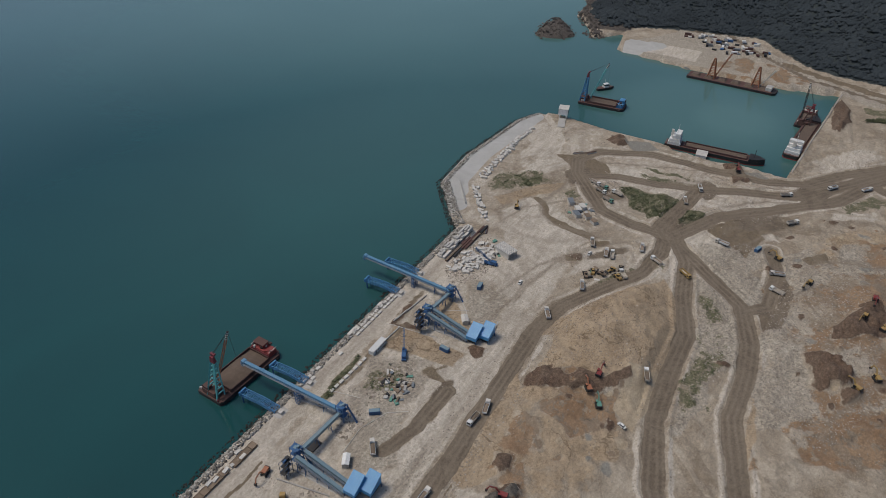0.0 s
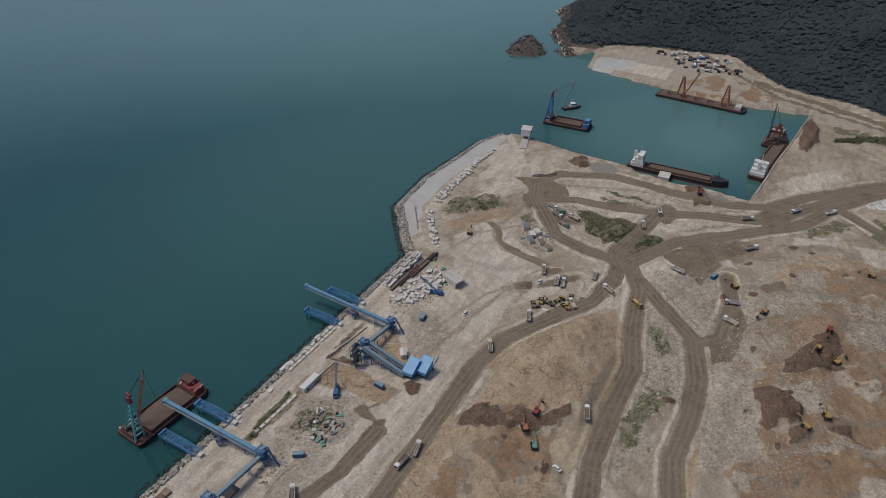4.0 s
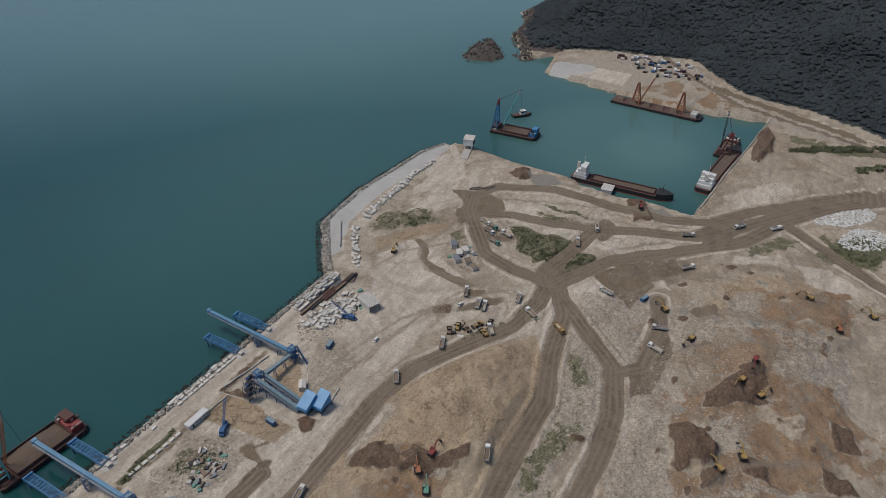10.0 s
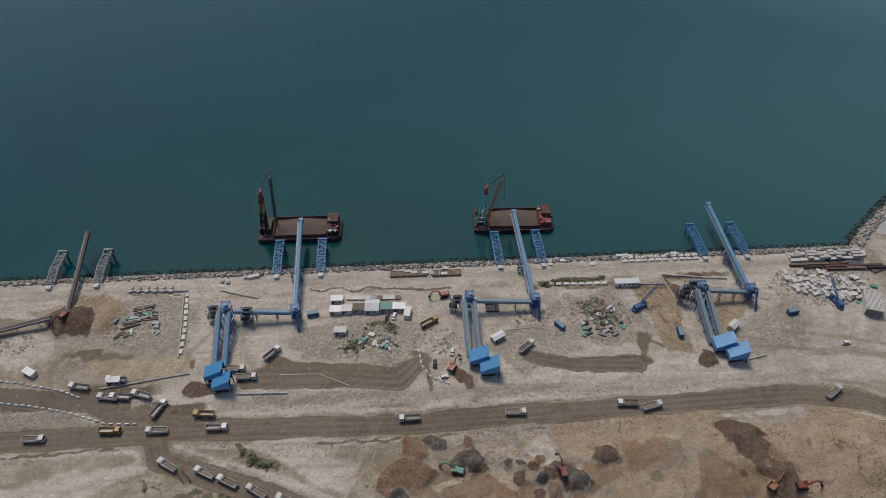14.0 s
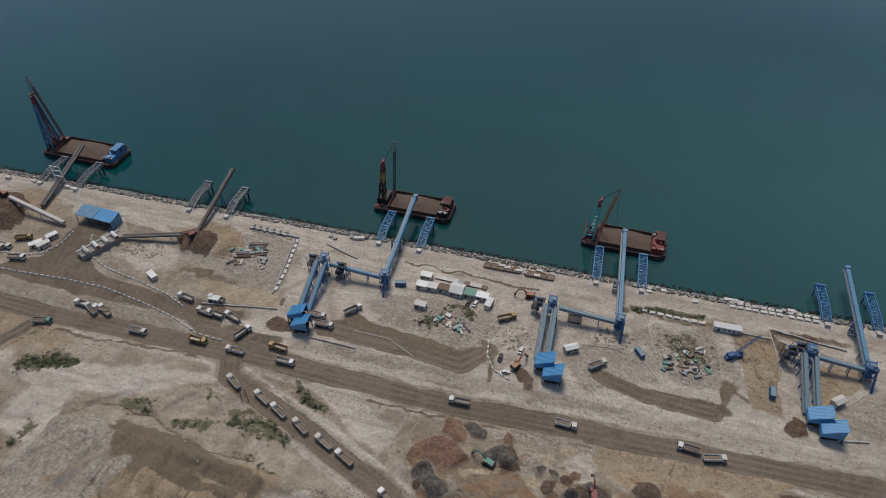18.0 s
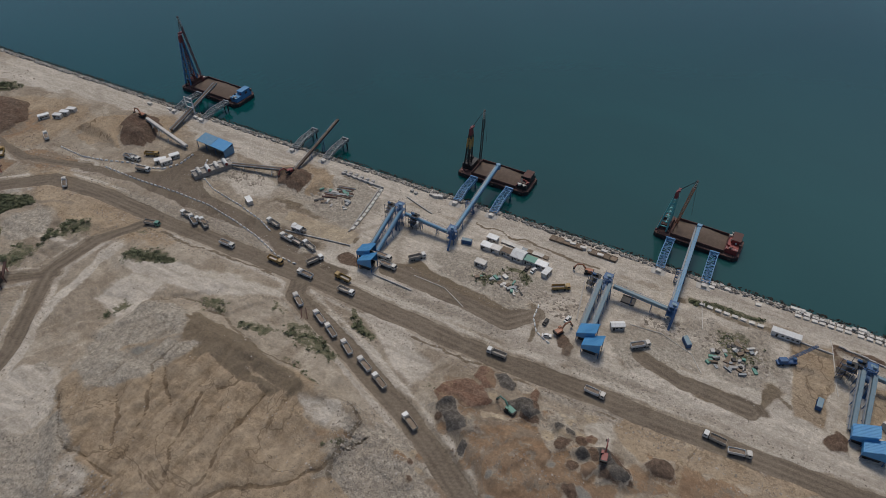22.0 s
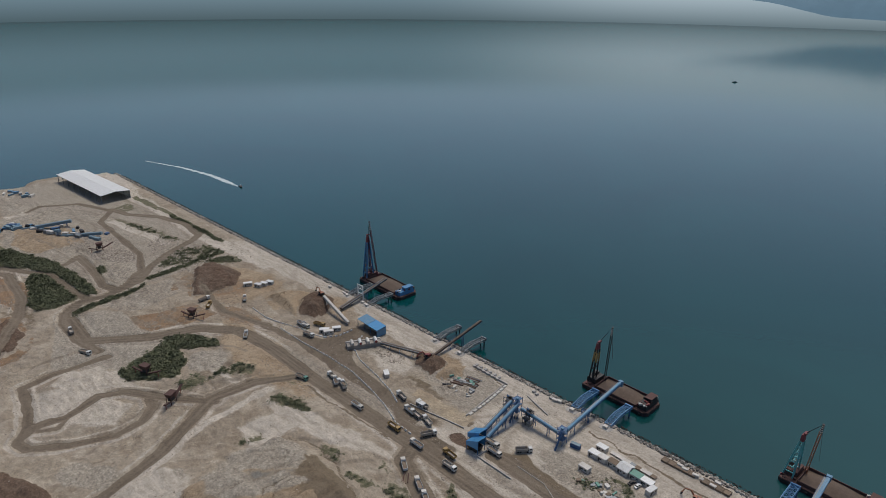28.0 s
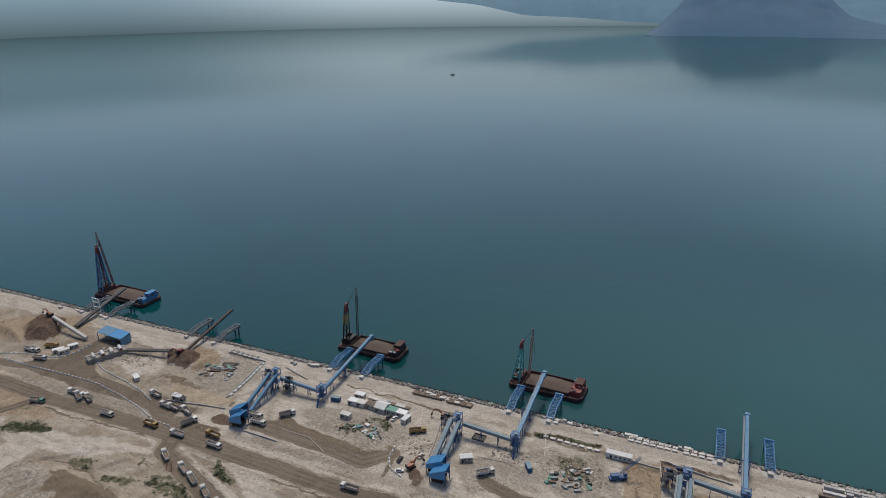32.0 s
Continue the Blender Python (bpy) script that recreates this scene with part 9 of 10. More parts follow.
# retaining edge walls and trench sides
for x0, y0, x1, y1, h_, lab in ((-58, 61.5, -28, 60.0, 1.4, "long low concrete retaining wall"), (-30, 59.5, -24, 17, 1.0, "low concrete yard wall"),                                (757, 100, 748, 9, 1.5, "pale concrete capping wall of the far quay"), (747, 9, 735, -64, 1.5, "pale concrete capping wall of the far quay"), (735, -64, 748, -141, 1.5, "pale concrete capping wall of the far quay"), (745, -145, 542, -124, 1.2, "pale concrete capping wall of the basin"), (541, -120, 539, -58, 1.0, "pale concrete capping wall of the basin"), (547, -10, 547, 29, 1.0, "pale concrete capping wall of the basin"), (365, 84, 392, 104, 1.6, "concrete parapet wall on the jetty"), (392, 120, 440, 124, 1.6, "concrete parapet wall on the jetty"), (440, 124, 522, 117.5, 1.6, "concrete parapet wall on the jetty"), (522, 117.5, 548, 107, 2.2, "concrete parapet wall on the jetty")):
    bm = bmesh.new()
    n = max(2, int(math.hypot(x1 - x0, y1 - y0) / 3))
    for k in range(n):
        f0, f1 = k / n, (k + 0.97) / n
        a, b = Vector((x0 + (x1 - x0) * f0, y0 + (y1 - y0) * f0, 0)), Vector((x0 + (x1 - x0) * f1, y0 + (y1 - y0) * f1, 0))
        g = min(gz(a.x, a.y), gz(b.x, b.y))
        a.z = b.z = g + h_ / 2 - 0.2
        beam(bm, a, b, 0.7, h_)
    tagged(part("edge_wall", bm, M_CONC), lab, "wall", kind="structure")


# pipes laid over the yards, low concrete kerbs and trench edges
def laid_pipe(pts):
    t = thing("laid_pipe", "pale steel pipe laid loose over the yard ground", "pipe", pts[0][0], pts[0][1], 4.0, group="laid pipes")
    for (ax, ay), (cx, cy) in zip(pts, pts[1:]):
        n = max(1, int(math.hypot(cx - ax, cy - ay) / 5))
        for k in range(n):
            p0 = (ax + (cx - ax) * k / n, ay + (cy - ay) * k / n)
            p1 = (ax + (cx - ax) * (k + 0.97) / n, ay + (cy - ay) * (k + 0.97) / n)
            part("pipe_length", beam(bmesh.new(), (p0[0] - pts[0][0], p0[1] - pts[0][1], gz(*p0) - 3.82), (p1[0] - pts[0][0], p1[1] - pts[0][1], gz(*p1) - 3.82), 0.36, 0.36, 8), M_CREAM, t)


for line in ([(134.4, 24.6), (149.3, 25.8), (164.6, 19.9), (171.3, 10.7)],
             [(247.5, 15.9), (260.5, 27.6), (267.9, 37.9), (273.5, 36.2)],
             [(220.6, 59.3), (224.8, 36.2), (226.8, 26.4)],
             [(249.4, 34.4), (257.5, 21.9)],
             [(25.5, 4.5), (43.8, 3.8), (58.2, -3.5)],
             [(161.5, 56.1), (165.8, 38.0)]):
    laid_pipe(line)


def kerb_wall(pts):
    t = thing("kerb_wall", "low rough concrete kerb wall in the yard", "low wall", pts[0][0], pts[0][1], 4.0, group="yard kerb walls")
    for (ax, ay), (cx, cy) in zip(pts, pts[1:]):
        n = max(1, int(math.hypot(cx - ax, cy - ay) / 3.2))
        for k in range(n):
            f = (k + 0.5) / n
            px, py = ax + (cx - ax) * f, ay + (cy - ay) * f
            part("kerb_length", bx(bmesh.new(), px - pts[0][0], py - pts[0][1], gz(px, py) - 3.7, 0.95 * math.hypot(cx - ax, cy - ay) / n, 0.6, 0.9, math.degrees(math.atan2(cy - ay, cx - ax))), M_CONC, t)


for line in ([(105.2, 41.9), (110.6, 14.9)],
             [(112.8, 42.4), (115.0, 23.8)],
             [(147.0, 70.1), (150.7, 49.7)],
             [(-11.3, 59.5), (9.4, 52.8)],
             [(-56.0, 1.4), (-16.8, 7.7)],
             [(223.9, 55.5), (256.2, 52.2)],
             [(199.1, 52.0), (222.9, 50.3)],
             [(236.7, -2.2), (257.3, 2.1)],
             [(5.3, -5.1), (29.8, -5.9)]):
    kerb_wall(line)


# ---- stones ----


def stone_cloud(name, spots, sizes, mat, label, seed, category="rocks", half=False):
    """Many rough stones in one mesh; spots is an array of centres."""
    rg = np.random.RandomState(seed)
    base = np.array([(0, 0, 1), (0.9, 0, 0.2), (0.3, 0.85, 0.25), (-0.7, 0.5, 0.2), (-0.75, -0.5, 0.25), (0.25, -0.9, 0.2), (0.5, 0.4, -0.7), (-0.5, 0.3, -0.7), (0, -0.6, -0.7)])
    tri = np.array([(0, 1, 2), (0, 2, 3), (0, 3, 4), (0, 4, 5), (0, 5, 1), (1, 6, 2), (2, 6, 7), (2, 7, 3), (3, 7, 4), (4, 7, 8), (4, 8, 5), (5, 8, 1), (1, 8, 6), (6, 8, 7)])
    if half:
        base = base[:6] * (1, 1, 0.8) - (0, 0, 0.25)
        base[0, 2] = 0.7
        tri = tri[:5]
    n, nb = len(spots), len(base)
    ang = rg.rand(n) * 6.283
    sc = sizes[:, None] * (0.7 + 0.6 * rg.rand(n, 3))
    v = base[None] * (0.8 + 0.4 * rg.rand(n, nb, 1)) * sc[:, None, :]
    c, s = np.cos(ang)[:, None], np.sin(ang)[:, None]
    v = np.stack([v[..., 0] * c - v[..., 1] * s, v[..., 0] * s + v[..., 1] * c, v[..., 2]], -1) + spots[:, None, :]
    f = tri[None] + (np.arange(n) * nb)[:, None, None]
    return tagged(new(name, np_mesh(name, v.reshape(-1, 3), f.reshape(-1, 3), mat)), label, category, kind="stuff")


def rock_mat(name, a, b, dark):
    m, nt, nodes, links, p = node_mat(name)
    g = nodes.new("ShaderNodeNewGeometry")
    c = mixc(nt, g.outputs["Random Per Island"], a, b)
    c = mixc(nt, noise_fac(nt, 0.8, 5, 0.45, 0.75), c, dark)
    links.new(c, p.inputs["Base Color"])
    p.inputs["Roughness"].default_value = 0.95
    p.inputs["Specular IOR Level"].default_value = 0.2
    return m


M_RIP = rock_mat("rock_armour", (0.12, 0.108, 0.094), (0.50, 0.465, 0.415), (0.09, 0.08, 0.07))
M_RIPWET = rock_mat("wet_rock_armour", (0.012, 0.013, 0.012), (0.05, 0.048, 0.042), (0.015, 0.015, 0.014))
M_RUBBLE = rock_mat("rubble", (0.16, 0.133, 0.105), (0.46, 0.405, 0.345), (0.18, 0.15, 0.12))
M_REDRUBBLE = rock_mat("brown_rubble", (0.16, 0.115, 0.085), (0.34, 0.28, 0.225), (0.11, 0.08, 0.06))


def shore_spots(pts, n, lo, hi, seed):
    rg = np.random.RandomState(seed)
    seg = [(pts[i], pts[i + 1]) for i in range(len(pts) - 1)]
    ln = np.array([math.hypot(b[0] - a[0], b[1] - a[1]) for a, b in seg])
    k = rg.choice(len(seg), n, p=ln / ln.sum())
    f = rg.rand(n)
    A, B = np.array([s[0] for s in seg])[k], np.array([s[1] for s in seg])[k]
    P = A + (B - A) * f[:, None]
    d = (B - A) / np.linalg.norm(B - A, axis=1)[:, None]
    P = P + np.stack([-d[:, 1], d[:, 0]], -1) * (lo + (hi - lo) * rg.rand(n))[:, None]
    return P


SHORE = COAST[6:14]
dry = shore_spots(SHORE, 13000, -8.5, -1.2, 3)
zz = height(dry[:, 0], dry[:, 1])[0]
stone_cloud("rock_armour", np.column_stack([dry, zz + 0.15]), 0.45 + 0.75 * np.random.RandomState(4).rand(len(dry)) ** 2, M_RIP, "pale rock armour along the seawall", 5)
wet = shore_spots(SHORE, 8000, -2.4, 2.2, 6)
zz = height(wet[:, 0], wet[:, 1])[0]
stone_cloud("wet_rock_armour", np.column_stack([wet, np.maximum(zz, -0.5) + 0.1]), 0.5 + 0.55 * np.random.RandomState(7).rand(len(wet)), M_RIPWET, "dark wet rock armour at the waterline", 8)


def scatter(name, blobs, n, mat, label, seed, s0=0.25, s1=0.9, category="rubble"):
    rg = np.random.RandomState(seed)
    P = []
    tot = sum(b[2] * b[3] for b in blobs)
    for cx, cy, rx, ry, rot in blobs:
        k = int(n * rx * ry / tot)
        r, a = np.sqrt(rg.rand(k)), rg.rand(k) * 6.283
        u, v = r * np.cos(a) * rx, r * np.sin(a) * ry
        c, s = math.cos(radians(rot)), math.sin(radians(rot))
        P.append(np.column_stack([cx + u * c - v * s, cy + u * s + v * c]))
    P = np.concatenate(P)
    z, _, rd, _ = height(P[:, 0], P[:, 1])
    keep = rd > 0.6
    P, z = P[keep], z[keep]
    return stone_cloud(name, np.column_stack([P, z]), s0 + (s1 - s0) * rg.rand(len(P)) ** 3, mat, label, seed, category, True)


def mask_at(key, x, y):
    """A ground mask's value at many places."""
    i_ = np.clip(np.searchsorted(gx, x), 0, len(gx) - 1)
    j_ = np.clip(np.searchsorted(gy, y), 0, len(gy) - 1)
    return masks[key][i_, j_]


def strew(name, n, box, dens, mat, label, seed, s0, s1):
    """Loose stones over a stretch of ground, thick where dens is high."""
    rg = np.random.RandomState(seed)
    P = np.column_stack([rg.uniform(box[0], box[1], n), rg.uniform(box[2], box[3], n)])
    z, sd, rd, ft = height(P[:, 0], P[:, 1])
    keep = (rd > 0.2) & (sd > 9) & (ft < 0) & (rg.rand(n) < dens(P[:, 0], P[:, 1], rd))
    P, z = P[keep], z[keep]
    return stone_cloud(name, np.column_stack([P, z]), s0 + (s1 - s0) * rg.rand(len(P)) ** 3, mat, label, seed, "rubble", True)


def stony_at(x, y):
    return mask_at("stony", x, y) + 0.5 * smooth01(fbm(x, y, 30, 301), 0.56, 0.7)


strew("loose_stones", 110000, (-330, 620, -255, -30), lambda x, y, r: 0.05 + 0.9 * stony_at(x, y) + 0.6 * np.exp(-((r - 2.0) / 1.5) ** 2), M_RUBBLE, "loose broken stones strewn over the spoil ground", 27, 0.14, 0.6)
strew("apron_stones", 42000, (-330, 545, -20, 70), lambda x, y, r: 0.04 + 0.8 * stony_at(x, y) + 0.5 * np.exp(-((r - 1.6) / 1.2) ** 2), M_RUBBLE, "loose stones strewn over the quay yards", 28, 0.14, 0.6)
strew("west_stones", 16000, (-700, -330, -150, 60), lambda x, y, r: 0.1 + smooth01(fbm(x, y, 30, 305), 0.48, 0.66), M_RUBBLE, "loose stones strewn over the western plots", 29, 0.25, 1.0)
scatter("rubble", [(62, -92, 24, 16, -40), (75, -105, 26, 14, -30), (320, -112, 45, 9, 12), (400, -112, 22, 14, -30), (330, -168, 80, 30, 0), (-30, -168, 60, 14, 0)], 16000, M_RUBBLE, "scattered pale broken rock", 21, 0.2, 0.65)
scatter("site_debris", [(68, 22, 17, 8, -10), (183, 30, 17, 11, -8), (312, 48, 22, 12, 0), (-50, 34, 14, 8, 0), (-380, 8, 60, 20, 0), (-470, -40, 40, 20, 0), (400, 4, 14, 12, 30), (150, 32, 12, 6, 0), (98, 20, 14, 8, 0), (300, 44, 24, 14, 0), (-110, 30, 16, 7, 0), (445, 0, 12, 14, 0)], 9000, M_RUBBLE, "mixed demolition debris and stored materials", 22, 0.25, 1.3)
scatter("spoil_stones", [(112, -62, 38, 18, 8), (275, -60, 40, 22, 20), (360, -195, 70, 30, 0), (-250, -205, 30, 22, 0), (-230, -8, 60, 12, 0)], 6000, M_REDRUBBLE, "brown clods and stones on the spoil heaps", 23, 0.2, 0.7)
scatter("verge_stones", [(60, -33, 150, 5, 0), (250, -33, 50, 6, 0), (-110, -36, 60, 5, 0), (60, -12, 60, 3, 0), (170, -12, 60, 3, 0), (-120, -14, 90, 3, 0), (480, -90, 40, 40, 0), (560, -160, 60, 30, -40)], 6000, M_RUBBLE, "loose stones along the road verges", 24, 0.2, 0.7)
scatter("blasted_rock", [(590, -222, 26, 14, -40), (560, -238, 22, 12, -40)], 2500, rock_mat("white_rock", (0.42, 0.42, 0.41), (0.62, 0.62, 0.60), (0.3, 0.3, 0.29)), "pile of white blasted rock", 25, 0.4, 1.6)
# debris boxes and slabs in the scrap yards
for cx, cy, rx, ry, n in ((66, 20, 14, 6, 22), (184, 28, 13, 8, 34), (180, 20, 9, 3, 10), (-48, 38, 14, 8, 20), (402, 6, 12, 10, 14), (330, -32, 12, 5, 6), (316, 40, 18, 8, 24)):
    for k in range(n):
        a, r = rs.uniform(0, 6.283), math.sqrt(rs.random())
        px, py = cx + r * rx * math.cos(a), cy + r * ry * math.sin(a)
        L_, W_, H_ = rs.uniform(1.5, 4.5), rs.uniform(0.8, 2.2), rs.uniform(0.3, 1.3)
        bm = bx(bmesh.new(), 0, 0, H_ / 2, L_, W_, H_)
        bmesh.ops.bevel(bm, geom=bm.edges[:], offset=0.05, segments=1, affect="EDGES")
        mt, lab = rs.choice([(M_CREAM, "dusty cream crate in a scrap yard"), (M_CONC, "broken concrete slab in a scrap yard"), (M_GREYSTEEL, "grey steel bin in a scrap yard"), (M_TIMBER, "weathered timber stack in a scrap yard"), (M_GREEN, "faded green skip in a scrap yard"), (M_DARK, "dark scrap steel in a scrap yard")])
        ob = part("scrap_piece", bm, mt)
        ob.matrix_basis = pose(px, py, gz(px, py) - 0.03, 0, 0, rs.uniform(0, 180))
        tagged(ob, lab, "scrap", "scrap yard pieces")
# long timber and pipe stacks
for cx, cy, a, n in ((-9, -46, 130, 4), (-45, 44, 10, 7), (-52, 40, 15, 6), (-48, 50, 12, 5), (488, 40, -50, 5), (494, 32, -40, 4), (330, 60, 20, 6), (320, 63, 20, 6), (340, 55, 20, 5)):
    t = thing("pipe_stack", "stack of long weathered beams on bare ground", "beam stack", cx, cy, gz(cx, cy), a, group="beam stacks")
    for k in range(n):
        part("beam", bx(bmesh.new(), rs.uniform(-1, 1), -2.4 + k * 0.8, 0.35, rs.uniform(7, 11), 0.5, 0.6, rs.uniform(-4, 4)), rs.choice([M_TIMBER, M_GREYSTEEL, M_RUST]), t)


# ---- plants ----
def leaf_clumps(spots, radii, heights, seed, per=60, leaf=0.5, tilt=0.5):
    """Leafy clumps as many small tilted blades, joined in one mesh."""
    rg = np.random.RandomState(seed)
    n = len(spots) * per
    ctr = np.repeat(spots, per, 0)
    R, Hh = np.repeat(radii, per), np.repeat(heights, per)
    d = rg.randn(n, 3)
    d /= np.linalg.norm(d, axis=1)[:, None]
    d[:, 2] = np.abs(d[:, 2])
    rr = 0.55 + 0.5 * rg.rand(n)
    P = ctr + np.column_stack([d[:, 0] * R * rr, d[:, 1] * R * rr, d[:, 2] * Hh * rr])
    a, b = rg.randn(n, 3), rg.randn(n, 3)
    a[:, 2] *= tilt
    b[:, 2] *= tilt
    L = leaf * (0.6 + 0.8 * rg.rand(n))[:, None] * np.minimum(1.6, np.repeat(radii, per) / 1.2)[:, None]
    a = a / np.linalg.norm(a, axis=1)[:, None] * L
    b = b / np.linalg.norm(b, axis=1)[:, None] * L
    v = np.stack([P - a, P + b, P + a, P - b], 1).reshape(-1, 3)
    f = np.arange(n * 4).reshape(-1, 4)
    return v, f


def shrubs(name, blobs, n, label, seed, r0=0.7, r1=1.9, masked=False):
    rg = np.random.RandomState(seed)
    P = []
    tot = sum(b[2] * b[3] for b in blobs)
    for cx, cy, rx, ry, rot in blobs:
        k = max(3, int(n * rx * ry / tot))
        r, a = np.sqrt(rg.rand(k)), rg.rand(k) * 6.283
        u, v = r * np.cos(a) * rx, r * np.sin(a) * ry
        c, s = math.cos(radians(rot)), math.sin(radians(rot))
        P.append(np.column_stack([cx + u * c - v * s, cy + u * s + v * c]))
    P = np.concatenate(P)
    z, _, rd, _ = height(P[:, 0], P[:, 1])
    ok = (rd > 0.5) & (fbm(P[:, 0], P[:, 1], 12, seed) > 0.36)
    if masked:
        ok &= np.array([inside(P[:, 0], P[:, 1], q) for q in POLY_VEG]).any(0) | (np.abs(P[:, 1] - 51) < 3.5) | (np.abs(P[:, 0] + 343 + 0.263 * P[:, 1]) < 2.6)
    P, z = P[ok], z[ok]
    R = r0 + (r1 - r0) * rg.rand(len(P)) ** 2
    v, f = leaf_clumps(np.column_stack([P, z]), R, R * 0.9, seed + 1, 40, 0.42)
    tagged(new(name, np_mesh(name, v, f, M_SHRUB)), label, "shrubs", kind="stuff")


def grow(name, n, box, label, seed, r0, r1, per=18):
    """Scrub wherever the ground is overgrown."""
    rg = np.random.RandomState(seed)
    P = np.column_stack([rg.uniform(box[0], box[1], n), rg.uniform(box[2], box[3], n)])
    m = mask_at("veg", P[:, 0], P[:, 1])
    z, _, rd, ft = height(P[:, 0], P[:, 1])
    keep = (rd > 0.3) & (ft < 0) & (rg.rand(n) < (m > 0.2) * (0.1 + 0.9 * m ** 3) * np.maximum(smooth01(fbm(P[:, 0], P[:, 1], 8, seed), 0.34, 0.56), 0.55 * (m > 0.75)))
    P, z, m = P[keep], z[keep], m[keep]
    R = (r0 + (r1 - r0) * rg.rand(len(P)) ** 2) * (0.45 + 0.75 * m)
    v, f = leaf_clumps(np.column_stack([P, z - 0.1]), R, R * 0.8, seed + 1, per, 0.42)
    tagged(new(name, np_mesh(name, v, f, M_SHRUB)), label, "shrubs", kind="stuff")


grow("slope_scrub", 60000, (-140, 220, -110, 60), "patchy green and brown scrub on sandy slopes", 32, 0.5, 1.7)
grow("island_weeds", 70000, (250, 620, -255, 100), "low green weeds between the dirt roads", 33, 0.45, 1.4)
shrubs("hedge_trees", [(712, -212, 48, 5, -58), (690, -250, 30, 8, -58)], 500, "row of dark trees along the far road", 34, 1.6, 3.6)
grow("west_scrub", 90000, (-500, -135, -130, 62), "dark green scrub between the western tracks", 35, 0.7, 2.3, 20)
# woodland on the hills: many small crowns
rg_ = np.random.RandomState(41)
hx_, hy_ = rg_.uniform(740, 1500, 60000), rg_.uniform(-420, 330, 60000)
ft_ = sdist(hx_, hy_, HILL)
cst_ = sdist(hx_, hy_, COAST)
dens = np.clip(1.2 - (np.hypot(hx_ - 780, hy_) / 900), 0.25, 1)
ok_ = (ft_ > 8) & (cst_ > 16) & (rg_.rand(60000) < dens * (0.8 + 0.2 * fbm(hx_, hy_, 50, 81)))
hx_, hy_ = hx_[ok_], hy_[ok_]
hz_ = height(hx_, hy_)[0]
R_ = 2.6 + 3.4 * rg_.rand(len(hx_)) ** 2
spread = np.concatenate([np.column_stack([hx_ + 0.55 * R_ * dx, hy_ + 0.55 * R_ * dy, hz_ + dz]) for dx, dy, dz in ((0, 0, 0.9), (1, 0.4, 0), (-0.5, 0.9, 0.2), (-0.4, -1, 0.1))])
stone_cloud("woodland", spread, np.concatenate([R_ * 0.8, R_ * 0.62, R_ * 0.58, R_ * 0.6]), M_WOOD, "dark evergreen woodland covering the hill", 42, "woodland", True)
pick = rg_.rand(len(hx_)) < 0.4
v_, f_ = leaf_clumps(np.column_stack([hx_, hy_, hz_ + 0.6])[pick], R_[pick] * 0.8, R_[pick] * 0.5, 43, 8, 0.5, 0.35)
tagged(new("woodland_sprays", np_mesh("woodland_sprays", v_, f_, M_WOOD)), "leafy sprays standing out of the hill woodland", "woodland", kind="stuff")
# bare sea rocks round the headland
rk = shore_spots([(815, 150), (800, 128), (790, 142), (822, 158), (868, 190), (930, 196), (969, 222), (1064, 215)], 900, -14, 2, 51)
rz_ = height(rk[:, 0], rk[:, 1])[0]
M_CLIFF = rock_mat("headland_rock", (0.07, 0.06, 0.053), (0.13, 0.112, 0.1), (0.05, 0.044, 0.04))
stone_cloud("headland_rocks", np.column_stack([rk, np.maximum(rz_, -0.5)]), 0.7 + 2 * np.random.RandomState(52).rand(len(rk)) ** 3, M_CLIFF, "brown sea-worn rocks at the foot of the hill", 53)
il = np.random.RandomState(54)
ik = np.column_stack([il.uniform(752, 852, 420), il.uniform(154, 220, 420)])
ik = ik[sdist(ik[:, 0], ik[:, 1], ISLET) > -1]
iz = height(ik[:, 0], ik[:, 1])[0]
stone_cloud("islet_rocks", np.column_stack([ik, np.maximum(iz, -0.5)]), 0.6 + 1.6 * il.rand(len(ik)) ** 3, M_CLIFF, "brown rocky islet off the headland", 55)
# far parking and stores on the far quay
for i, (x, y) in enumerate(FARLOTS):
    for k in range(9):
        px, py = x + rs.uniform(-14, 14), y + rs.uniform(-14, 14)
        if sdist(np.array([px]), np.array([py]), HILL)[0] > -4:
            continue
        L_, W_, H_ = rs.choice([(5, 2.2, 1.6), (8, 2.6, 2.6), (6, 2.5, 2.5), (4, 4, 1.4)])
        ob = part("stored_container", bx(bmesh.new(), 0, 0, H_ / 2, L_, W_, H_), rs.choice([M_CREAM, M_WHITE, M_NAVY, M_DARK, M_GREYSTEEL, M_RUST]))
        ob.matrix_basis = pose(px, py, gz(px, py), 0, 0, rs.choice([-80, -70, 10, 20]))
        tagged(ob, "stored container or plant on the far quay", "container", "far quay stores")

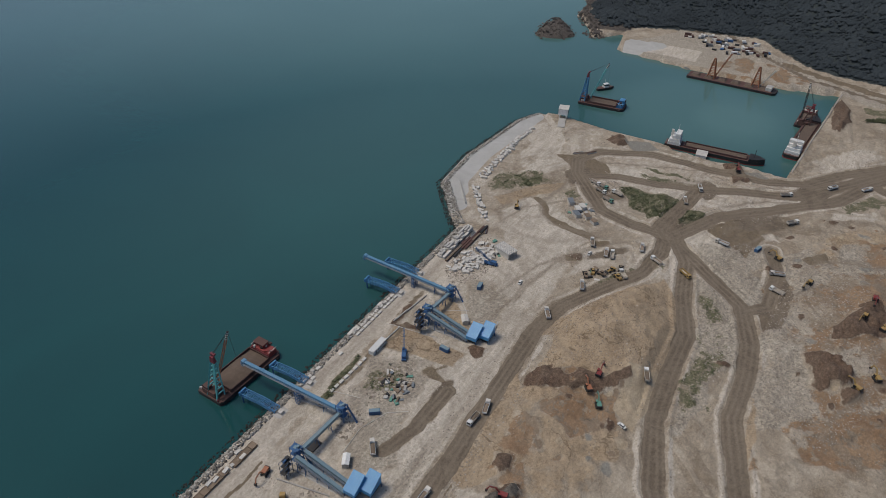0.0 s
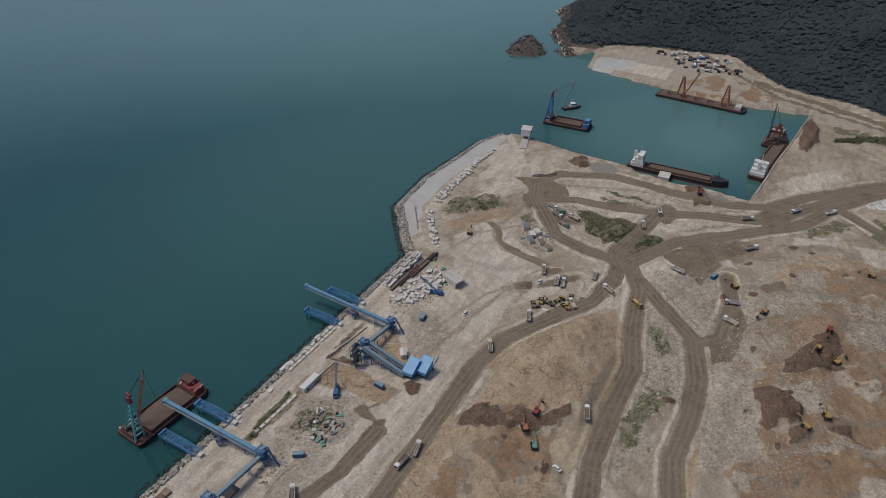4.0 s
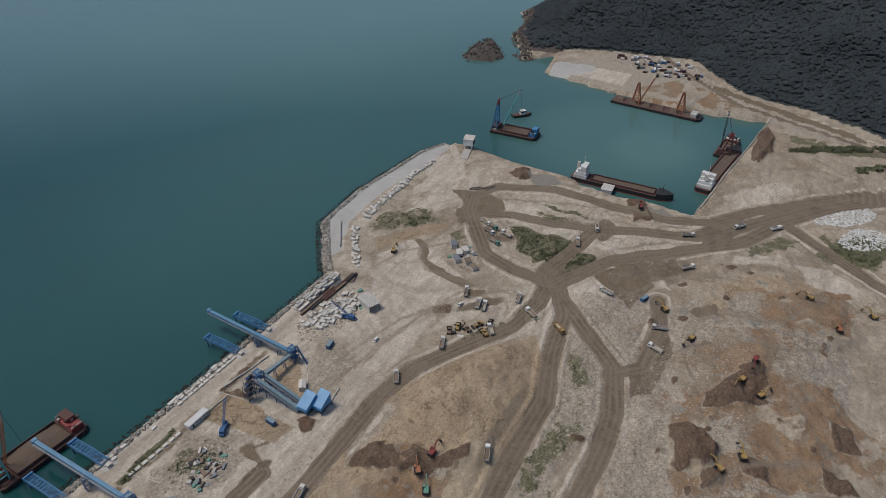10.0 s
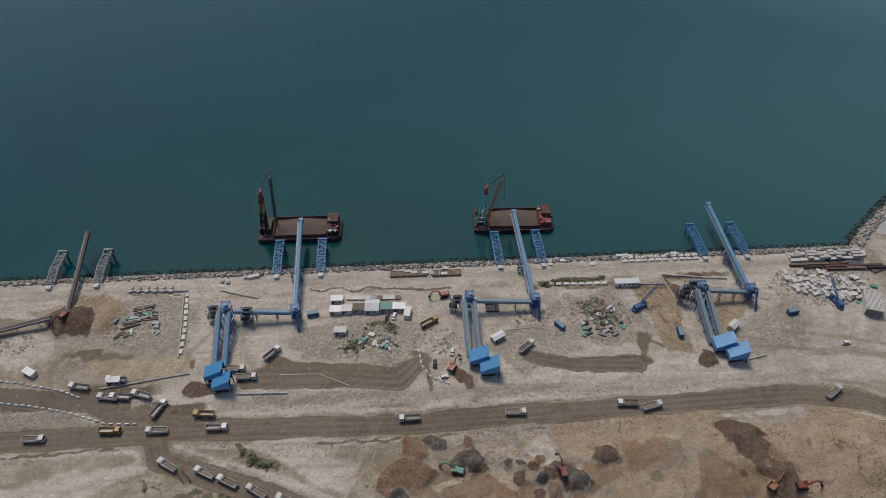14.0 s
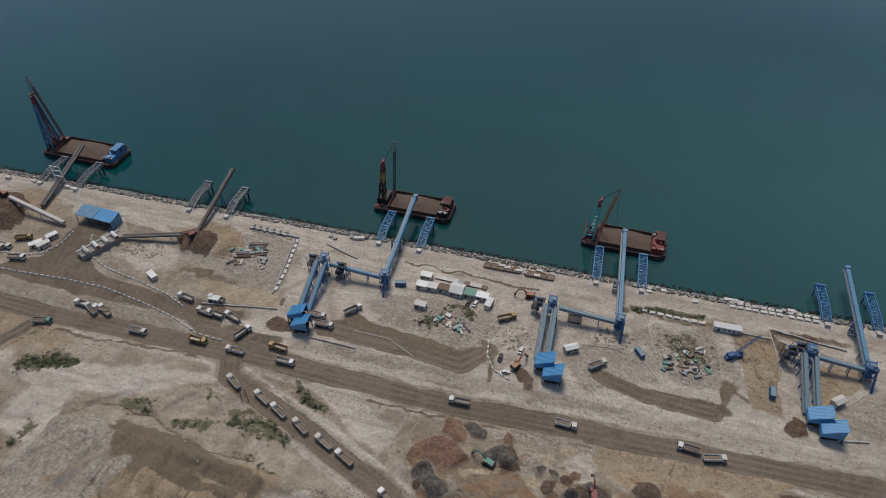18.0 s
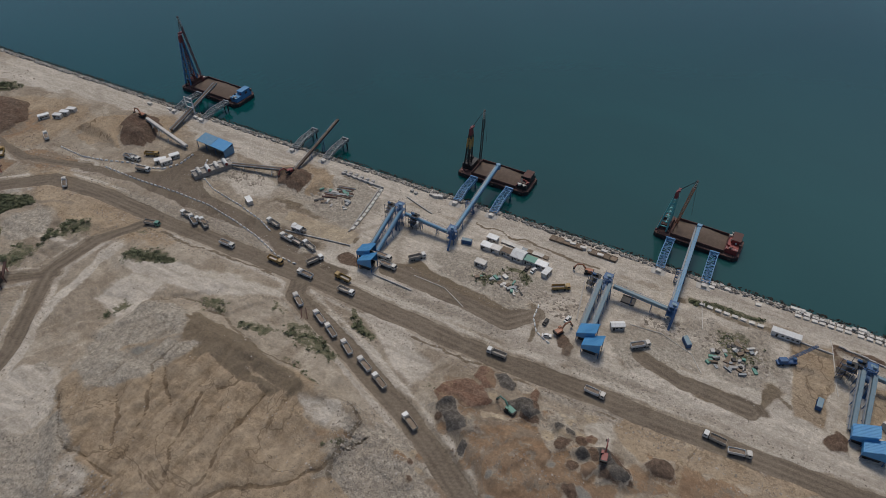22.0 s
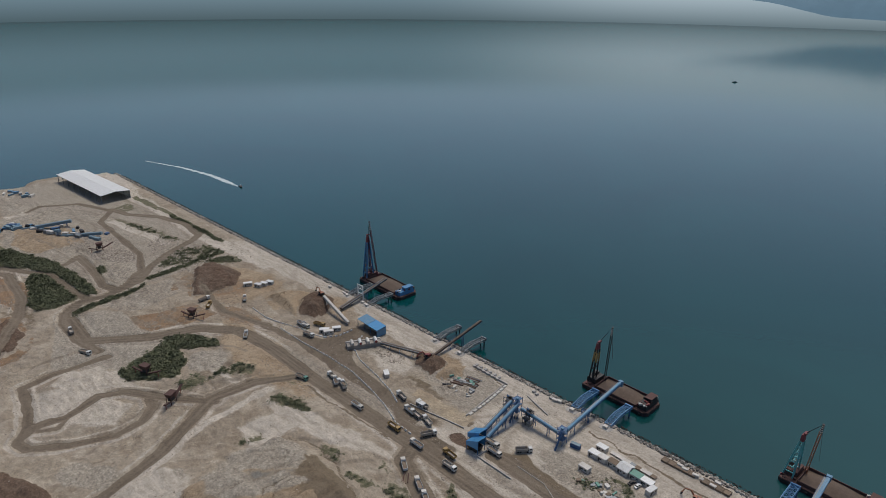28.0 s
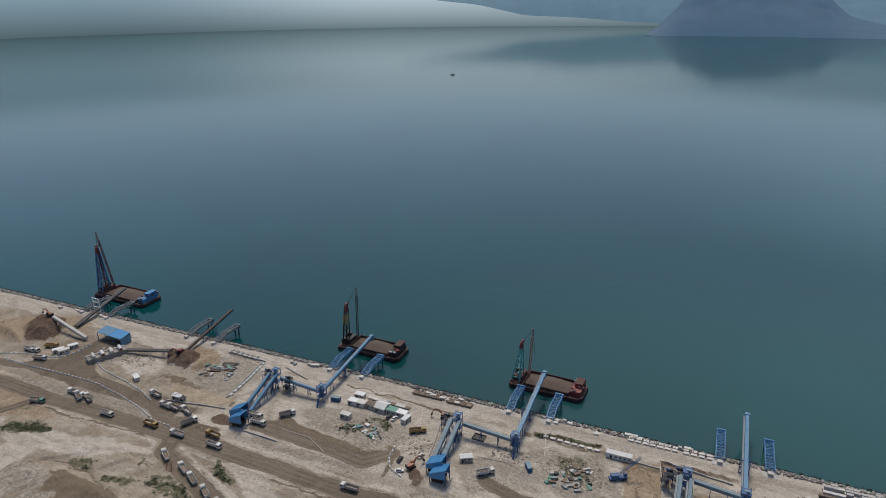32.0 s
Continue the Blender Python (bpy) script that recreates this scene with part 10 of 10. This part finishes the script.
# blue sorting plant on the western plots
for a, b, w in (((-552, -82, 6), (-528, -40, 12), 3.2), ((-508, -58, 5), (-478, -28, 9), 3.0), ((-530, -62, 5), (-506, -58, 11), 3.0)):
    gallery("inclined_conveyor", "weathered blue conveyor of a sorting plant", a, b, w, M_BLUE_FADED, (0.3, 0.6, 0.9), False, "inclined conveyors")
for k in range(10):
    px, py = -530 + 6 * k + rs.uniform(-2, 2), -66 + 3.2 * k + rs.uniform(-4, 4)
    ob = part("stored_container", bx(bmesh.new(), 0, 0, 1.4, rs.uniform(4, 9), rs.uniform(2.4, 4), 2.8), rs.choice([M_NAVY, M_BLUE_FADED, M_CREAM, M_DARK, M_GREYSTEEL]))
    ob.matrix_basis = pose(px, py, gz(px, py), 0, 0, rs.uniform(20, 40))
    tagged(ob, "weathered container beside the sorting plant", "container", "sorting plant stores")
scatter("scrap_heap", [(-420, -38, 26, 15, 20)], 1500, M_RUBBLE, "heap of pale broken concrete on the western plot", 26, 0.5, 1.6)
for (x, y, a, L_) in ((-270, 23, 20, 6), (-269, 28, 20, 6), (-268, 33, 20, 6), (-278, 18, 60, 7), (-167, 17, 50, 7), (-163, 25, 60, 6)):
    site_hut(x, y, a, L_, 3.2, 2.8, M_CREAM, M_WHITE, "white-roofed site office hut on dusty ground")


# clutter of plant and bins on the western plots
for (ax, ay), (cx, cy), n, wide in (((-560, -98), (-557, -71), 14, 9), ((-557, -71), (-489, -30), 12, 9), ((-719, -63), (-667, -41), 12, 8)):
    for k in range(n):
        f = (k + rs.random()) / n
        px, py = ax + (cx - ax) * f + rs.uniform(-wide, wide), ay + (cy - ay) * f + rs.uniform(-wide, wide)
        if gz(px, py) < 3.5:
            continue
        L_, W_, H_ = rs.uniform(3, 9), rs.uniform(2, 3.4), rs.uniform(1.6, 3.4)
        bm = bx(bmesh.new(), 0, 0, H_ / 2, L_, W_, H_)
        bx(bm, 0, 0, H_ + 0.06, L_ * 1.03, W_ * 1.05, 0.12)
        mt, lab = rs.choice([(M_NAVY, "dark blue steel bin on the western plot"), (M_BLUE_FADED, "faded blue container on the western plot"), (M_CREAM, "dusty cream container on the western plot"), (M_DARK, "dark steel bin on the western plot"), (M_BLUE, "blue container on the western plot")])
        ob = part("plant_container", bm, mt)
        ob.matrix_basis = pose(px, py, gz(px, py) - 0.03, 0, 0, rs.uniform(0, 180))
        tagged(ob, lab, "container", "western plot containers")
EYE_X, EYE_Y, EYE_Z = 230.0, -243.0, 232.0


def far_hill(name, profile, R, mat, label, seed):
    """A hill on the far side of the water, haze painted as glow: bearing, drop of its shore and of its crest, in
    degrees.
    """
    P = np.array(profile, float)
    az = np.linspace(P[0, 0], P[-1, 0], 70)
    lo, hi = np.interp(az, P[:, 0], P[:, 1]), np.interp(az, P[:, 0], P[:, 2])
    m_ = 12
    vs = []
    for j in range(m_):
        f = j / (m_ - 1)
        r = R + 160 * f + 40 * fbm(az * 60, az * 0 + 700 * f, 110, seed) * f
        dep = lo + (hi - lo) * f ** 0.8 + 0.22 * (fbm(az * 50, az * 0 + 300 * f, 30, seed + 1) - 0.5) * (0.15 + f)
        vs.append(np.column_stack([EYE_X + r * np.sin(np.radians(az)), EYE_Y + r * np.cos(np.radians(az)), EYE_Z - r * np.tan(np.radians(dep))]))
    V_ = np.stack(vs, 1)
    ii = np.arange(70 * m_).reshape(70, m_)
    q = np.stack([ii[:-1, :-1], ii[1:, :-1], ii[1:, 1:], ii[:-1, 1:]], -1).reshape(-1, 4)
    tagged(new(name, np_mesh(name, V_.reshape(-1, 3), q, mat, True)), label, "hills", kind="structure")


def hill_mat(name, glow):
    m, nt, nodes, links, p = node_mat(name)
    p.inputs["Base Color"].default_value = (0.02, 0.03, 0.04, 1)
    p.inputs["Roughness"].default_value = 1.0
    # Distance haze on the hills is painted as a blue-grey emission.
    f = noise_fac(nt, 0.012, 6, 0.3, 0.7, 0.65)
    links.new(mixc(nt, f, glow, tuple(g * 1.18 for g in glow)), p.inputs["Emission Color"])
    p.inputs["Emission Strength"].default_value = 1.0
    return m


far_hill("backdrop_hill", [(-27, 0.3, 0.0), (-24, 0.85, 0.3), (-20.8, 1.2, 0.2), (-17, 2.05, 0.1), (-13.5, 2.2, -0.2), (-8.3, 2.6, 0.0), (-4, 2.75, 0.2), (2, 2.8, 0.3), (10, 2.9, 0.6), (16, 2.9, 0.4), (24, 2.9, 1.2)], 4350, hill_mat("distant_hills_haze_glow", (0.09, 0.155, 0.21)), "wooded hill across the water, its blue-grey haze painted as glow", 91)
far_hill("backdrop_headland", [(-7.5, 3.56, 3.5), (-6.4, 3.6, 2.6), (-4.9, 3.62, 0.9), (-2, 3.65, -0.1), (1.5, 3.66, 0.2), (4.9, 3.66, 1.0), (6.2, 3.66, 2.1), (8.6, 3.64, 2.7), (12, 3.6, 3.2), (14, 3.56, 3.5)], 3690, hill_mat("far_headland_haze_glow", (0.052, 0.094, 0.145)), "dark headland across the water, its haze painted as glow", 95)
far_hill("backdrop_shore", [(-7.4, 3.62, 3.57), (-5, 3.66, 3.58), (0, 3.69, 3.62), (6, 3.7, 3.63), (12, 3.64, 3.58)], 3670, hill_mat("far_shore_haze_glow", (0.15, 0.19, 0.215)), "rocky shore of the far headland, its pale haze painted as glow", 97)
# Backdrop wall in place of the far sea; haze is painted into its emission.
M_FAR_GLOW = bpy.data.materials.new("far_sea_glow")
M_FAR_GLOW.use_nodes = True
hb = M_FAR_GLOW.node_tree.nodes["Principled BSDF"]
hb.inputs["Base Color"].default_value = (0, 0, 0, 1)
hb.inputs["Specular IOR Level"].default_value = 0.0
hb.inputs["Roughness"].default_value = 1.0
tcn = M_FAR_GLOW.node_tree.nodes.new("ShaderNodeTexCoord")
sep = M_FAR_GLOW.node_tree.nodes.new("ShaderNodeSeparateXYZ")
rng = M_FAR_GLOW.node_tree.nodes.new("ShaderNodeMapRange")
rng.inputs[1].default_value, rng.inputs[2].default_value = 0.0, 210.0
M_FAR_GLOW.node_tree.links.new(tcn.outputs["Object"], sep.inputs[0])
M_FAR_GLOW.node_tree.links.new(sep.outputs[2], rng.inputs[0])
# Bright glare on the far water, painted into the wall's glow by bearing.
glare = M_FAR_GLOW.node_tree.nodes.new("ShaderNodeMapRange")
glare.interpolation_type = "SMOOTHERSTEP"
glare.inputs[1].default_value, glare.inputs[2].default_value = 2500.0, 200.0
away = M_FAR_GLOW.node_tree.nodes.new("ShaderNodeVectorMath")
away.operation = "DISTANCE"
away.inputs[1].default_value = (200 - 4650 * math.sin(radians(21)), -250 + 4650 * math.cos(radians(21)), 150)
M_FAR_GLOW.node_tree.links.new(tcn.outputs["Object"], away.inputs[0])
M_FAR_GLOW.node_tree.links.new(away.outputs["Value"], glare.inputs[0])
far_sea = mixc(M_FAR_GLOW.node_tree, rng.outputs[0], (0.082, 0.126, 0.146), (0.205, 0.30, 0.365))
bright_sea = mixc(M_FAR_GLOW.node_tree, rng.outputs[0], (0.14, 0.195, 0.222), (0.47, 0.575, 0.645))
M_FAR_GLOW.node_tree.links.new(mixc(M_FAR_GLOW.node_tree, glare.outputs[0], far_sea, bright_sea), hb.inputs["Emission Color"])
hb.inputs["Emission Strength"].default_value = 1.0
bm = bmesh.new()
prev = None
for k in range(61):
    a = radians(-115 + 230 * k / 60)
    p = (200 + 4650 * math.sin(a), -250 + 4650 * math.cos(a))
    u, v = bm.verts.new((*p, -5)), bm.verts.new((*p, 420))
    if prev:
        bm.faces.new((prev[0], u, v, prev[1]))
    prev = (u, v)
tagged(part("backdrop", bm, M_FAR_GLOW), "glowing backdrop wall painted as the far hazy sea", "haze", kind="structure")
